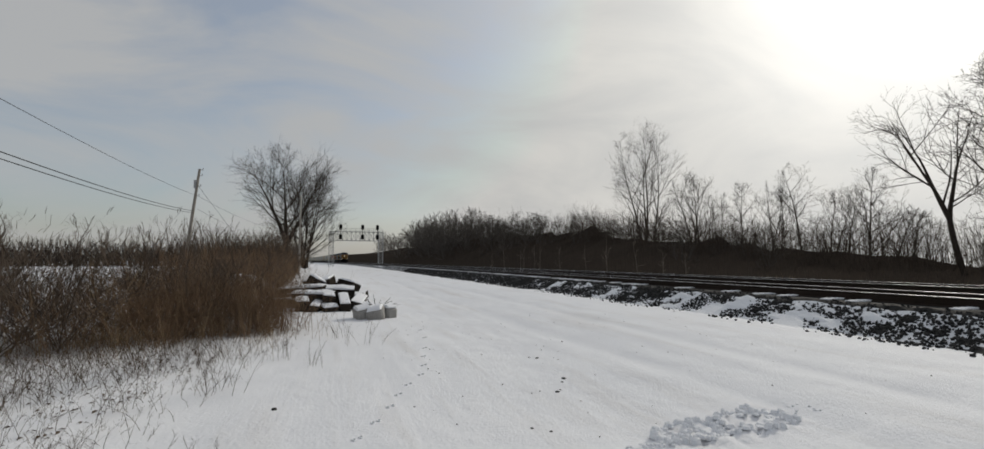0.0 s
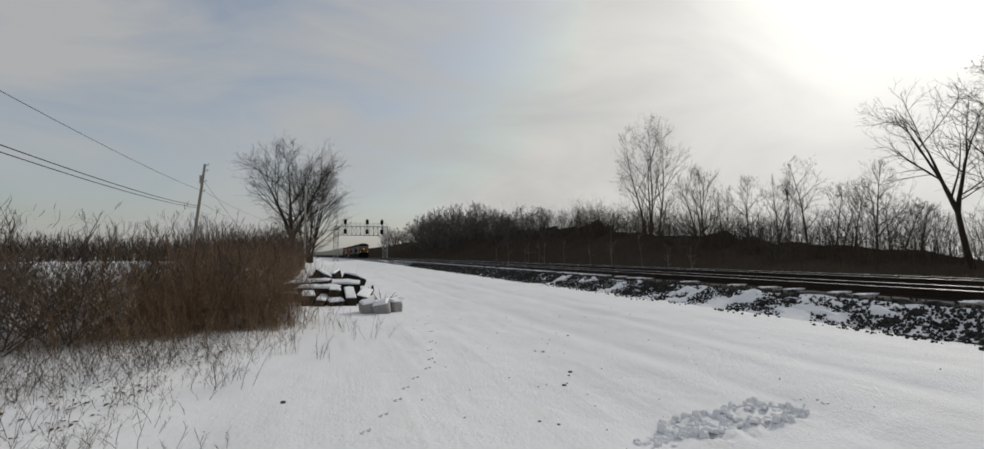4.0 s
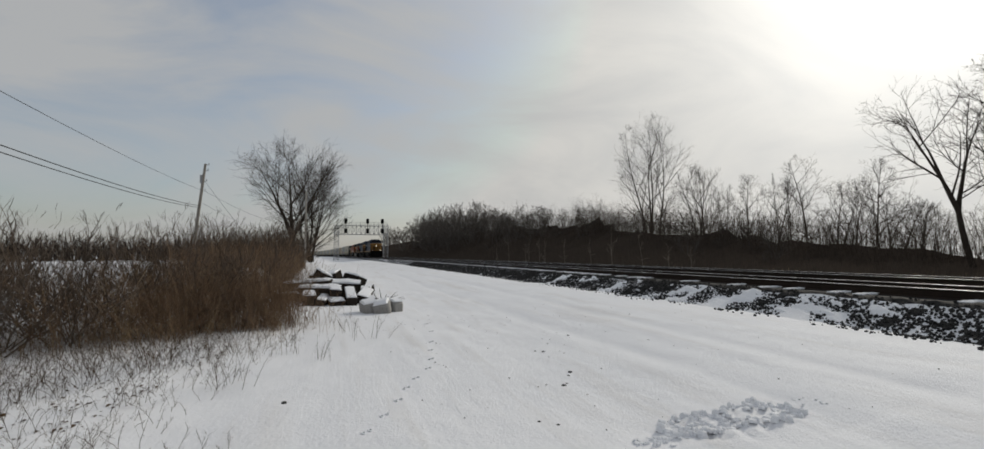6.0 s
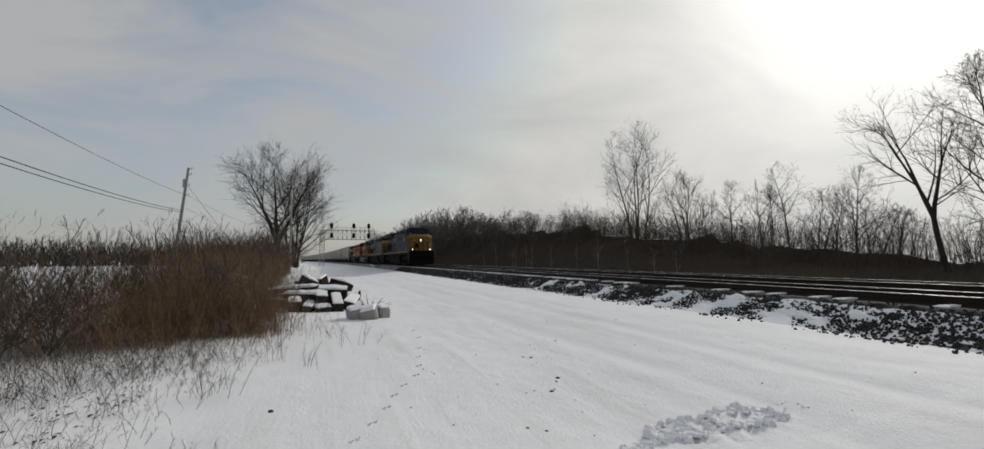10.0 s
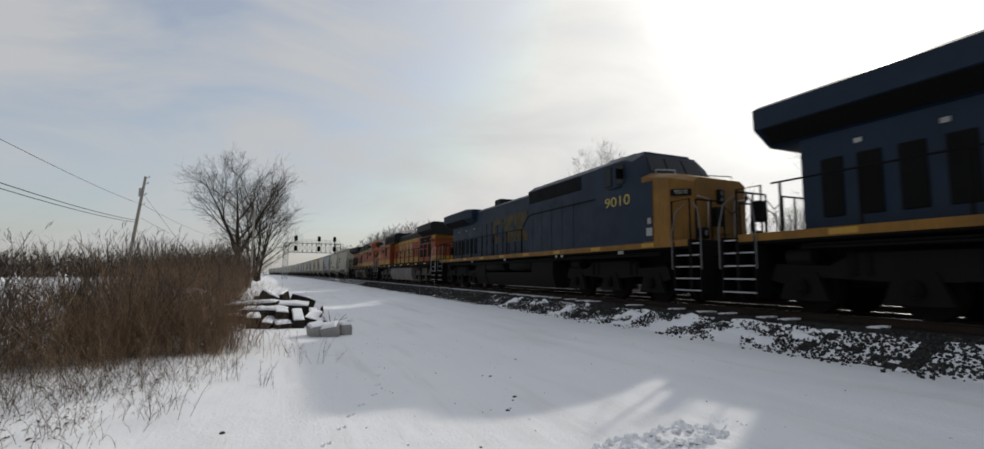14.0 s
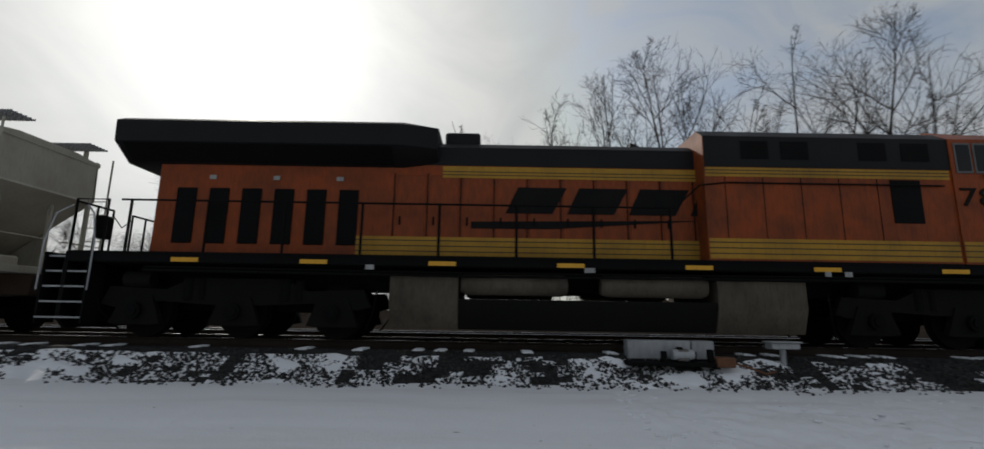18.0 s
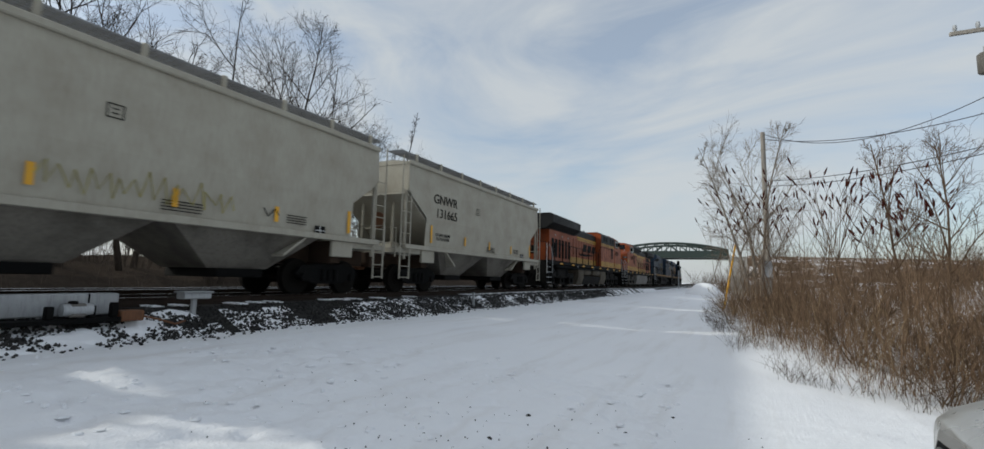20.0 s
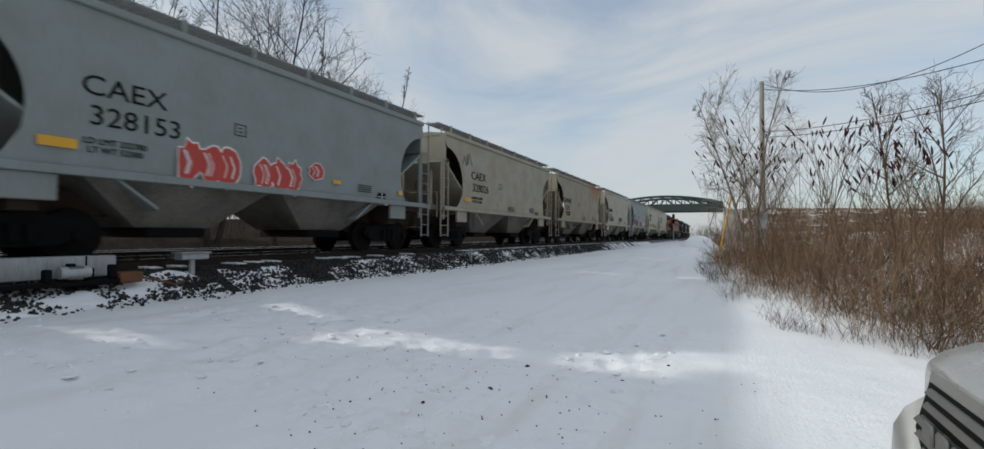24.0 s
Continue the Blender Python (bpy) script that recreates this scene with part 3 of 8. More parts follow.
def octagon(x, z0, z1, ch, cz):
    """Cross-section of a cab or nose: straight sides, sloped shoulders."""
    return [(-x, z0), (x, z0), (x, z1 - cz), (x - ch, z1), (-x + ch, z1), (-x, z1 - cz)]


def ring(sec, y):
    return [(x, y, z) for x, z in sec]


def locomotive(name, scheme, number, label, gen):
    """gen 0: newer unit with thick radiator wings; 1: older unit."""
    L2 = LOCO / 2
    Y = lambda u: (L2 - u) * 1.06
    top = M["blue"] if scheme == "blue" else M["dark"]
    side = M["blue"] if scheme == "blue" else M["orange"]
    nose_m = M["gold"] if scheme == "blue" else M["orange"]
    trim = M["gold"] if scheme == "blue" else M["yellow"]
    lo = thing(name, Matrix(), label, "locomotive", "locomotives of the freight train")
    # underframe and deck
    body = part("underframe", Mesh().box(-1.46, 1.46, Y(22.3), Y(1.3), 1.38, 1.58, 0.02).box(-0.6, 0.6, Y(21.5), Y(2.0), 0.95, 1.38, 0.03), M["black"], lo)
    for s in (-1, 1):
        part("sill_stripe", Mesh().box(s * 1.462, s * 1.475, Y(22.2), Y(1.4), 1.425 if scheme == "blue" else 1.55, 1.585), trim if scheme == "blue" else M["black"], body)
        for k in range(8):
            u = 2.6 + k * 2.45
            if scheme == "blue":
                part("reflector_strip", Mesh().box(s * 1.476, s * 1.484, Y(u + 0.5), Y(u), 1.45, 1.56), M["gold_bright"], body, "brighter yellow reflective patch")
            else:
                part("reflector_strip", Mesh().box(s * 1.464, s * 1.474, Y(u + 0.52), Y(u), 1.40, 1.48), M["reflect"], body, "yellow reflective patch")
        for u, w in ((3.9, 0.25), (7.3, 0.14), (7.7, 0.12), (12.2, 0.2), (16.4, 0.16)):
            part("placard", Mesh().box(s * 1.464, s * 1.475, Y(u + w), Y(u), 1.31, 1.40), M["dull_white"], body, "small white placard")
    # pilots, plow, couplers, hoses
    for e, (u0, sg) in enumerate(((1.3, 1), (22.3, -1))):
        p = Mesh().prism([(-1.45, 1.38), (1.45, 1.38), (1.45, 0.35), (1.25, 0.16), (-1.25, 0.16), (-1.45, 0.35)], 1, Y(u0), Y(u0) - sg * 0.08)
        pilot = part("pilot", p, M["black"], body)
        if e == 0:
            pl = Mesh().loft([[(x, Y(1.3) + f * (0.42 - 0.15 * abs(x)), z) for x in (-1.35, -0.7, 0, 0.7, 1.35)] + [(x, Y(1.3) + f * (0.42 - 0.15 * abs(x)) - 0.04, z) for x in (1.35, 0.7, 0, -0.7, -1.35)] for f, z in ((1.0, 0.14), (0.55, 0.45), (0.35, 0.8))])
            part("snow_plow", pl, M["black"], pilot)
        cp = Mesh().box(-0.11, 0.11, Y(u0), Y(u0) + sg * 0.45, 0.80, 1.0, 0.03).box(-0.2, 0.16, Y(u0) + sg * 0.40, Y(u0) + sg * 0.66, 0.72, 1.06, 0.06)
        part("coupler", cp, M["black"], pilot)
        for k in range(4):
            h = Mesh()
            x = (-0.95, -0.6, 0.55, 0.9)[k]
            rod(h, [(x, Y(u0), 1.2), (x * 0.95, Y(u0) + sg * 0.3, 1.15), (x * 0.8, Y(u0) + sg * 0.45, 0.75), (x * 0.6, Y(u0) + sg * 0.6, 0.45)], 0.03, 6)
            part("air_hose", h, M["grille"], pilot)
        # end steps at both corners
        for s in (-1, 1):
            ua, ub = (1.0, 1.85) if e == 0 else (21.8, 22.65)
            well = part("stairwell", Mesh().box(s * 1.0, s * 1.06, Y(ua), Y(ub), 0.3, 1.55), M["black"], body)
            for uu in (ua, ub):
                part("stair_side", Mesh().box(s * 1.06, s * 1.48, Y(uu) - 0.02, Y(uu) + 0.02, 0.25, 1.55), M["black"], well)
            for k in range(5):
                z = 0.36 + 0.28 * k
                part("step", Mesh().box(s * 1.06, s * (1.47 - 0.02 * k), Y(ua), Y(ub), z - 0.02, z, 0.004), M["black"], well)
                part("step_edge", Mesh().box(s * (1.472 - 0.02 * k), s * (1.49 - 0.02 * k), Y(ua), Y(ub), z - 0.018, z + 0.012), M["galv"], well, "pale worn tread edge")
            for uu in (ua - 0.05, ub + 0.05):
                r = Mesh()
                d = 1 if uu < (ua + ub) / 2 else -1
                rod(r, [(s * 1.5, Y(uu), 0.85), (s * 1.5, Y(uu), 1.75), (s * 1.46, Y(uu) - d * 0.12, 2.25), (s * 1.36, Y(uu) - d * 0.35, 2.42)], 0.017, 6)
                part("grab_rail", r, M["dull_alu"] if scheme == "blue" else M["galv"], well)
    # end platforms railings
    for u0, sg in ((1.25, 1), (22.35, -1)):
        rail_m = M["black"]
        for x in (-1.3, -0.75, -0.3, 0.3, 0.75, 1.3):
            part("railing_post", rod(Mesh(), [(x, Y(u0), 1.55), (x, Y(u0), 2.5)], 0.025), rail_m, lo)
        part("end_rail", rod(Mesh(), [(-1.3, Y(u0), 2.5), (-0.3, Y(u0), 2.5)], 0.022), rail_m, lo)
        part("end_rail", rod(Mesh(), [(0.3, Y(u0), 2.5), (1.3, Y(u0), 2.5)], 0.022), rail_m, lo)
        part("chain", rod(Mesh(), [(-0.3, Y(u0), 2.4), (0, Y(u0), 2.2), (0.3, Y(u0), 2.4)], 0.012), rail_m, lo)
        part("side_rail_end", rod(Mesh(), [(1.42, Y(u0) - sg * 0.1, 1.55), (1.42, Y(u0) - sg * 0.1, 2.52), (1.42, Y(u0) - sg * 0.75, 2.52), (1.42, Y(u0) - sg * 0.75, 1.55)], 0.026), M["black"], lo)
        part("mu_box", Mesh().box(0.38, 0.68, Y(u0) - 0.1, Y(u0) + 0.12, 1.9, 2.35, 0.03), M["black"], lo)
    # nose: plan narrows to the front, roof slopes
    nf = 0.3 if scheme == "orange" else 0.0
    f0, f1 = octagon(0.98, 1.58, 3.12, 0.2, 0.12), octagon(1.46, 1.58, 3.24, 0.35, 0.12)
    f2 = octagon(1.48, 1.58, 3.44, 0.40, 0.14)
    nose = part("nose", Mesh().loft([ring(f0, Y(1.60 + nf)), ring(f1, Y(2.0 + nf)), ring(f2, Y(3.12))]), M["blue"] if number == "5305" else nose_m, lo)
    if number == "9010":
        for s in (-1, 1):
            part("nose_side", Mesh().box(s * 1.481, s * 1.489, Y(3.12), Y(2.6), 1.6, 3.14), M["blue"], nose, "blue rear part of the nose side")
    if number == "5305":
        for s in (-1, 1):
            for k, r in enumerate((0.26, 0.235)):
                part("round_emblem", Mesh().cyl((s * 1.488, Y(2.42), 2.02), (s * (1.492 + 0.003 * k), Y(2.42), 2.02), r, 24), M["dull_alu" if k == 0 else "blue"], nose, "faint round emblem")
        gf = (octagon(0.99, 1.6, 3.13, 0.2, 0.12), octagon(1.47, 1.6, 3.25, 0.35, 0.12))
        part("nose_front", Mesh().loft([ring(gf[0], Y(1.592)), ring(gf[1], Y(1.992))]), M["gold"], nose, "yellow front of the nose")
        part("paper_plate", Mesh().box(1.489, 1.495, Y(2.36), Y(2.2), 2.78, 2.88), M["dull_white"], nose)
    part("nose_door", Mesh().box(-0.28, 0.28, Y(1.62 + nf), Y(1.57 + nf), 1.75, 2.45, 0.02), nose_m, nose)
    hl = part("headlight", Mesh().box(-0.13, 0.13, Y(1.66 + nf), Y(1.54 + nf), 2.50, 2.86, 0.03), M["black"], nose)
    lead = number == "5305"
    for z in (2.60, 2.76):
        part("lens", Mesh().cyl((0, Y(1.55 + nf), z), (0, Y(1.525 + nf), z), 0.062, 14), M["lamp"] if lead else M["glass"], hl)
    for s in (-1, 1):
        dl = part("ditch_light", Mesh().box(s * 0.88, s * 1.18, Y(1.36), Y(1.2), 1.60, 1.86, 0.03), M["black"], nose)
        part("lens", Mesh().cyl((s * 1.03, Y(1.2), 1.73), (s * 1.03, Y(1.17), 1.73), 0.068, 14), M["lamp"] if lead else M["glass"], dl)
        turn = -43.0 * s
        part("number_board", Mesh().box(-0.27, 0.27, 0.0, 0.04, -0.09, 0.09, 0.01), M["grille"], nose, "", pose(s * 1.24, Y(1.79 + nf), 2.74, 0, 0, turn))
        me = lettering(number, 0.17, 0.003)
        me.materials.clear()
        me.materials.append(M["dull_white"])
        o = new("board_number", me)
        o.parent = nose
        tagged(o, "small white numerals on a dark number board", kind="stuff")
        o.matrix_basis = pose(s * 1.24 + s * 0.03, Y(1.79 + nf) + 0.032, 2.74, 90, 0, 180 + turn)
    for s in (-1, 1):
        rail_n = rod(Mesh(), [(s * 1.1, Y(2.1 + nf), 3.2), (s * 1.1, Y(2.1 + nf), 3.34), (s * 1.05, Y(2.9), 3.50), (s * 1.05, Y(2.9), 3.4)], 0.016, 5)
        part("nose_grab_iron", rail_n, M["galv"], nose)
        rail_n = rod(Mesh(), [(s * 0.5, Y(1.60 + nf), 1.7), (s * 0.5, Y(1.56 + nf), 2.6), (s * 0.9, Y(1.56 + nf), 2.65)], 0.018, 5)
        part("nose_grab_iron", rail_n, M["galv"], nose)
    # cab
    c0, c1 = octagon(1.40, 1.58, 3.40, 0.3, 0.15), octagon(1.49, 1.58, 4.09, 0.42, 0.22)
    wide = scheme == "orange" and gen == 1
    cab = part("cab", Mesh().loft([ring(octagon(1.48, 1.58, 3.36, 0.40, 0.10), Y(2.86 if number == "5305" else 3.02)), ring(octagon(1.49, 1.58, 4.02, 0.48, 0.26), Y(3.08 if number == "5305" else 3.38)), ring(c1, Y(3.75)), ring(c1, Y(5.6 if wide else 5.1))]), side, lo)
    part("cab_roof", Mesh().loft([ring([(-0.98, 4.04), (0.98, 4.04), (0.9, 4.11), (-0.9, 4.11)], Y(3.5)), ring([(-1.05, 4.085), (1.05, 4.085), (0.95, 4.16), (-0.95, 4.16)], Y(5.55 if wide else 5.08))]), top if scheme == "blue" else M["orange"], cab)
    ca, cb = (2.86, 3.08) if number == "5305" else (3.02, 3.38)
    slant = lambda z: Y(ca + (cb - ca) * (z - 3.36) / 0.66)
    for x0, x1 in ((-1.06, -0.40), (-0.33, 0.33), (0.40, 1.06)):
        w = Mesh().loft([[(x0 * k, slant(z) + dy, z), (x1 * k, slant(z) + dy, z), (x1 * k, slant(z) - 0.02, z), (x0 * k, slant(z) - 0.02, z)] for z, k, dy in ((3.50, 1.0, 0.025), (3.93, 0.94, 0.025))])
        part("windshield", w, M["black_glass"], cab)
    for s in (-1, 1):
        if scheme == "orange":
            wins = ((3.72, 4.12), (4.22, 4.64), (4.68, 5.02)) if gen == 0 else ((3.78, 4.16), (4.26, 4.64), (4.66, 5.02), (5.10, 5.46))
        else:
            wins = ((3.75, 4.15), (4.35, 4.70))
        for ua, ub in wins:
            wf = part("cab_window", Mesh().box(s * 1.488, s * 1.512, Y(ub), Y(ua), 3.24, 3.80, 0.01), M["dull_alu"] if scheme == "orange" else M["dark"], cab, "framed side window")
            part("pane", Mesh().box(s * 1.505, s * 1.517, Y(ub) + 0.04, Y(ua) - 0.04, 3.28, 3.76), M["black_glass"], wf)
        part("arm_rest", Mesh().box(s * 1.50, s * 1.56, Y(4.5), Y(3.9), 3.17, 3.22, 0.01), side, cab)
        part("mirror", Mesh().box(s * 1.52, s * 1.72, Y(3.92), Y(3.86), 3.38, 3.66, 0.02), M["black"], cab)
        nm = letters_on("road_number", number, 0.56 if scheme == "orange" else 0.46, M["text_black"] if scheme == "orange" else M["number_gold"], cab, Y(4.5 if wide else (4.12 if scheme == "blue" else 4.3)), 2.78, s * 1.502, s, 1.42)
        if scheme == "blue":
            part("data_plate", Mesh().box(s * 1.493, s * 1.5, Y(2.85), Y(2.62), 1.75, 1.95), M["dull_white"], cab)
            part("data_plate", Mesh().box(s * 1.493, s * 1.5, Y(2.80), Y(2.66), 2.05, 2.2), M["dull_white"], cab)
    roof = Mesh().box(-0.35, 0.35, Y(4.6), Y(4.0), 4.13, 4.20, 0.02)
    part("roof_antenna", roof, M["galv"], cab)
    # auxiliary cabin and blower housing behind the cab
    b0, hs = (5.6, 7.8) if wide else (5.1, 10.0)
    az = 4.12 if wide else 4.04
    aux = part("blower_housing", Mesh().loft([ring(octagon(1.46, 1.58, az, 0.30, 0.18), Y(b0)), ring(octagon(1.46, 1.58, az, 0.30, 0.18), Y(hs))]), side, lo)
    if scheme == "orange":
        part("upper_band", Mesh().loft([ring(octagon(1.468, 3.30, az + 0.008, 0.30, 0.18), Y(b0)), ring(octagon(1.468, 3.30, az + 0.008, 0.30, 0.18), Y(9.7 if wide else 9.99))]), M["dark"], aux, "black upper band")
    for s in (-1, 1):
        if gen == 0:
            for ua in (5.5, 6.35, 7.9, 8.7):
                part("intake_grille", Mesh().box(s * 1.47, s * 1.478, Y(ua + 0.55), Y(ua), 3.45, 3.78), M["grille"], aux)
        else:
            part("intake_grille", Mesh().box(s * 1.47, s * 1.478, Y(9.6 if wide else 9.9), Y(6.1), 3.40, 3.82), M["grille"], aux)
        if scheme == "orange":
            part("side_door", Mesh().box(s * 1.46, s * 1.474, Y(6.35), Y(5.75), 2.3, 3.1, 0.01), M["grille"], aux, "dark louvred side panel")
        for k in range(2 if wide else 5):
            part("panel_seam", Mesh().box(s * 1.458, s * 1.465, Y(6.6 + 0.75 * k) - 0.008, Y(6.6 + 0.75 * k) + 0.008, 1.62, 3.2), M["black"], aux)
    # engine hood
    hz = 3.98 if scheme == "blue" and gen == 1 else 3.84
    hood = part("engine_hood", Mesh().loft([ring(octagon(1.0, 1.58, hz, 0.25, 0.14), Y(hs)), ring(octagon(1.0, 1.58, hz, 0.25, 0.14), Y(21.0))]), side, lo)
    if scheme == "orange":
        part("upper_band", Mesh().loft([ring(octagon(1.008, 3.36, hz + 0.008, 0.25, 0.14), Y(hs + 0.01)), ring(octagon(1.008, 3.36, hz + 0.008, 0.25, 0.14), Y(20.99))]), M["dark"], hood, "black upper band")
    door = Mesh().box(0.0, 0.022, -0.31, 0.31, 1.72, 3.16, 0.008)
    dd = {1: door.data("hood_door", side)}
    dd[-1] = dd[1]
    for s in (-1, 1):
        for k in range(-3 if wide else 0, 9):
            part("hood_door", dd[s], None, hood, "", pose(s * 1.0 - (0.0 if s > 0 else 0.022), Y(10.4 + k * 0.68), 0))
            hn = part("door_latch", Mesh().box(s * 1.022, s * 1.04, Y(10.62 + k * 0.68), Y(10.58 + k * 0.68), 2.2, 2.36), M["black"], hood)
        if wide:
            for uu, w, z0, z1 in ((17.1, 0.8, 2.0, 2.5), (17.1, 0.8, 2.6, 3.1), (18.15, 0.8, 2.0, 2.5), (18.15, 0.8, 2.6, 3.1), (19.3, 0.7, 2.0, 3.0)):
                part("louvre", Mesh().box(s * 1.0, s * 1.03, Y(uu + w), Y(uu), z0 - 0.08, min(z1, 2.84) - 0.04, 0.01), M["grille"], hood, "dark square air louvre")
        else:
            for k in range(6):
                uu = 16.9 + k * 0.66
                part("louvre", Mesh().box(s * 1.0, s * 1.03, Y(uu + 0.40), Y(uu), 1.8, 2.85 if gen == 0 else 2.55, 0.01), M["grille"], hood, "dark tall air louvre")
        for k in range(-3 if wide else 0, 10):
            uu = 10.06 + k * 0.68
            part("door_seam", Mesh().box(s * 1.0, s * 1.012, Y(uu) - 0.012, Y(uu) + 0.012, 1.66, 3.2), M["black"], hood)
        for k in range(3):
            part("hood_placard", Mesh().box(s * 1.0, s * 1.03, Y(17.3 + k * 1.3) - 0.07, Y(17.3 + k * 1.3) + 0.07, 3.02, 3.10), M["dull_white"], hood, "small white placard")
    ex = Mesh().box(-0.7, 0.7, Y(16.4 if wide else 15.2), Y(15.4 if wide else 14.45), hz - 0.05, hz + 0.26, 0.04)
    part("exhaust_box", ex, M["dark"], hood)
    for k in range(3):
        hb = Mesh().cyl((-0.3 + 0.3 * k, Y(10.75), hz + 0.04), (-0.3 + 0.3 * k, Y(11.15), hz + 0.14), 0.05, 8, 0.10)
        part("horn", hb, M["dark"], hood)
    # radiator cabin with flared wings
    zt = 4.08 if gen == 0 else (4.06 if scheme == "orange" else 4.08)
    wings = [(-1.0, 3.30), (1.0, 3.30), (1.50, 3.60), (1.52, zt - 0.10), (1.30, zt), (-1.30, zt), (-1.52, zt - 0.10), (-1.50, 3.60)]
    ru0, ru1 = (15.3, 21.68) if gen == 0 else (17.1, 21.45)
    rad = part("radiator_cabin", Mesh().loft([ring([(x * 0.85, z if z < 4 else z - 0.06) for x, z in wings], Y(ru0)), ring(wings, Y(ru0 + 0.7)), ring(wings, Y(ru1))]), top if scheme == "blue" else M["dark"], lo)
    for s in (-1, 1):
        sc = Mesh()
        sc.add([(s * 1.08, Y(ru1 - 0.15), 3.36), (s * 1.47, Y(ru1 - 0.15), 3.595), (s * 1.47, Y(ru0 + 0.9), 3.595), (s * 1.08, Y(ru0 + 0.9), 3.36), (s * 1.09, Y(ru1 - 0.15), 3.33), (s * 1.48, Y(ru1 - 0.15), 3.57), (s * 1.48, Y(ru0 + 0.9), 3.57), (s * 1.09, Y(ru0 + 0.9), 3.33)], [(0, 1, 2, 3), (4, 7, 6, 5), (0, 4, 5, 1), (1, 5, 6, 2), (2, 6, 7, 3), (3, 7, 4, 0)])
        part("radiator_screen", sc, M["grille"], rad)
    if scheme == "orange" and gen == 1:
        for za, zb in ((3.12, 3.30), (1.62, 1.95)):
            st = part("rear_stripe", Mesh().box(-1.01, 1.01, Y(21.03), Y(20.2), za, zb, 0.01), M["yellow"], hood)
            for z in (za + 0.05, za + 0.12):
                part("thin_line", Mesh().box(-1.014, 1.014, Y(21.034), Y(20.2), z, z + 0.018), M["line_brown"], st)
        for s in (-1, 1):
            part("radiator_intake", Mesh().box(s * 1.0, s * 1.03, Y(20.0), Y(18.6), 2.86, 3.26, 0.01), M["grille"], hood, "black slanted intake screen")
            part("radiator_intake", Mesh().box(s * 1.0, s * 1.03, Y(18.5), Y(17.1), 2.86, 3.26, 0.01), M["grille"], hood, "black slanted intake screen")
            letters_on("rear_number", number, 0.26, M["text_black"], hood, Y(20.55), 2.93, s * 1.012, s, 1.2)
    # liveries on both sides
    for s in (-1, 1):
        if scheme == "orange":
            for xs, ua, ub, own in ((1.004, 16.9, hs, hood), (1.462, hs - 0.02, b0 + 0.05, aux), (1.491, b0 - 0.02, 2.34, cab)):
                band = part("yellow_band", Mesh().box(s * xs, s * (xs + (0.024 if own is hood else 0.007)), Y(ua), Y(ub), 1.62, 1.98), M["yellow"], own, "yellow band with thin dark lines")
                for z in (1.70, 1.80, 1.90):
                    part("thin_line", Mesh().box(s * xs, s * (xs + (0.027 if own is hood else 0.010)), Y(ua), Y(ub), z, z + 0.018), M["line_brown"], band)
            for xs, ua, ub, own in ((1.004, 16.6 if wide else 15.2, hs, hood), (1.462, hs - 0.02, b0 + 0.05, aux)):
                band = part("upper_band_stripe", Mesh().box(s * xs, s * (xs + (0.024 if own is hood else 0.008)), Y(ua), Y(ub), 3.12, 3.34 if own is hood else 3.29), M["yellow"], own, "yellow upper stripe with thin dark lines")
                for z in (3.17, 3.23):
                    part("thin_line", Mesh().box(s * xs, s * (xs + (0.027 if own is hood else 0.011)), Y(ua), Y(ub), z, z + 0.016), M["line_brown"], band)
            if wide:
                pn = part("nose_panel_edge", Mesh().box(s * 1.475, s * 1.489, Y(3.22), Y(2.02 + nf), 2.24, 2.60, 0.02), M["line_brown"], nose, "dark outline of the yellow nose panel")
                part("nose_panel", Mesh().box(s * 1.478, s * 1.493, Y(3.18), Y(2.04 + nf), 2.27, 2.57, 0.02), M["yellow"], pn, "yellow striped nose panel")
                for z in (2.36, 2.46):
                    part("thin_line", Mesh().box(s * 1.478, s * 1.496, Y(3.12), Y(2.04 + nf), z, z + 0.018), M["line_brown"], pn)
            # slab-shaped emblem blocks
            if gen == 1:
                for k in range(4):
                    u = (13.75, 12.55, 11.3, 10.05)[k]
                    q = [(Y(u + 1.0), 2.15), (Y(u), 2.15), (Y(u), 2.30), (Y(u + 0.2), 2.36), (Y(u + 0.2), 2.86), (Y(u), 2.92), (Y(u), 3.05), (Y(u + 1.0), 3.05), (Y(u + 1.0), 2.86), (Y(u + 0.8), 2.8), (Y(u + 0.8), 2.4), (Y(u + 1.0), 2.32)]
                    part("emblem_block", Mesh().prism(q, 0, s * 1.026, s * 1.034), M["emblem_beige"], hood, "faded yellow slab emblem block")
            else:
                for k in range(4):
                    u = 13.9 - k * 1.25
                    q = [(Y(u), 2.45), (Y(u - 0.95), 2.45), (Y(u - 1.05), 2.62), (Y(u - 1.25), 2.95), (Y(u - 0.25), 2.95), (Y(u - 0.12), 2.7)]
                    part("emblem_block", Mesh().prism(q, 0, s * 1.026, s * 1.034), M["text_black"], hood, "black slanted emblem block")
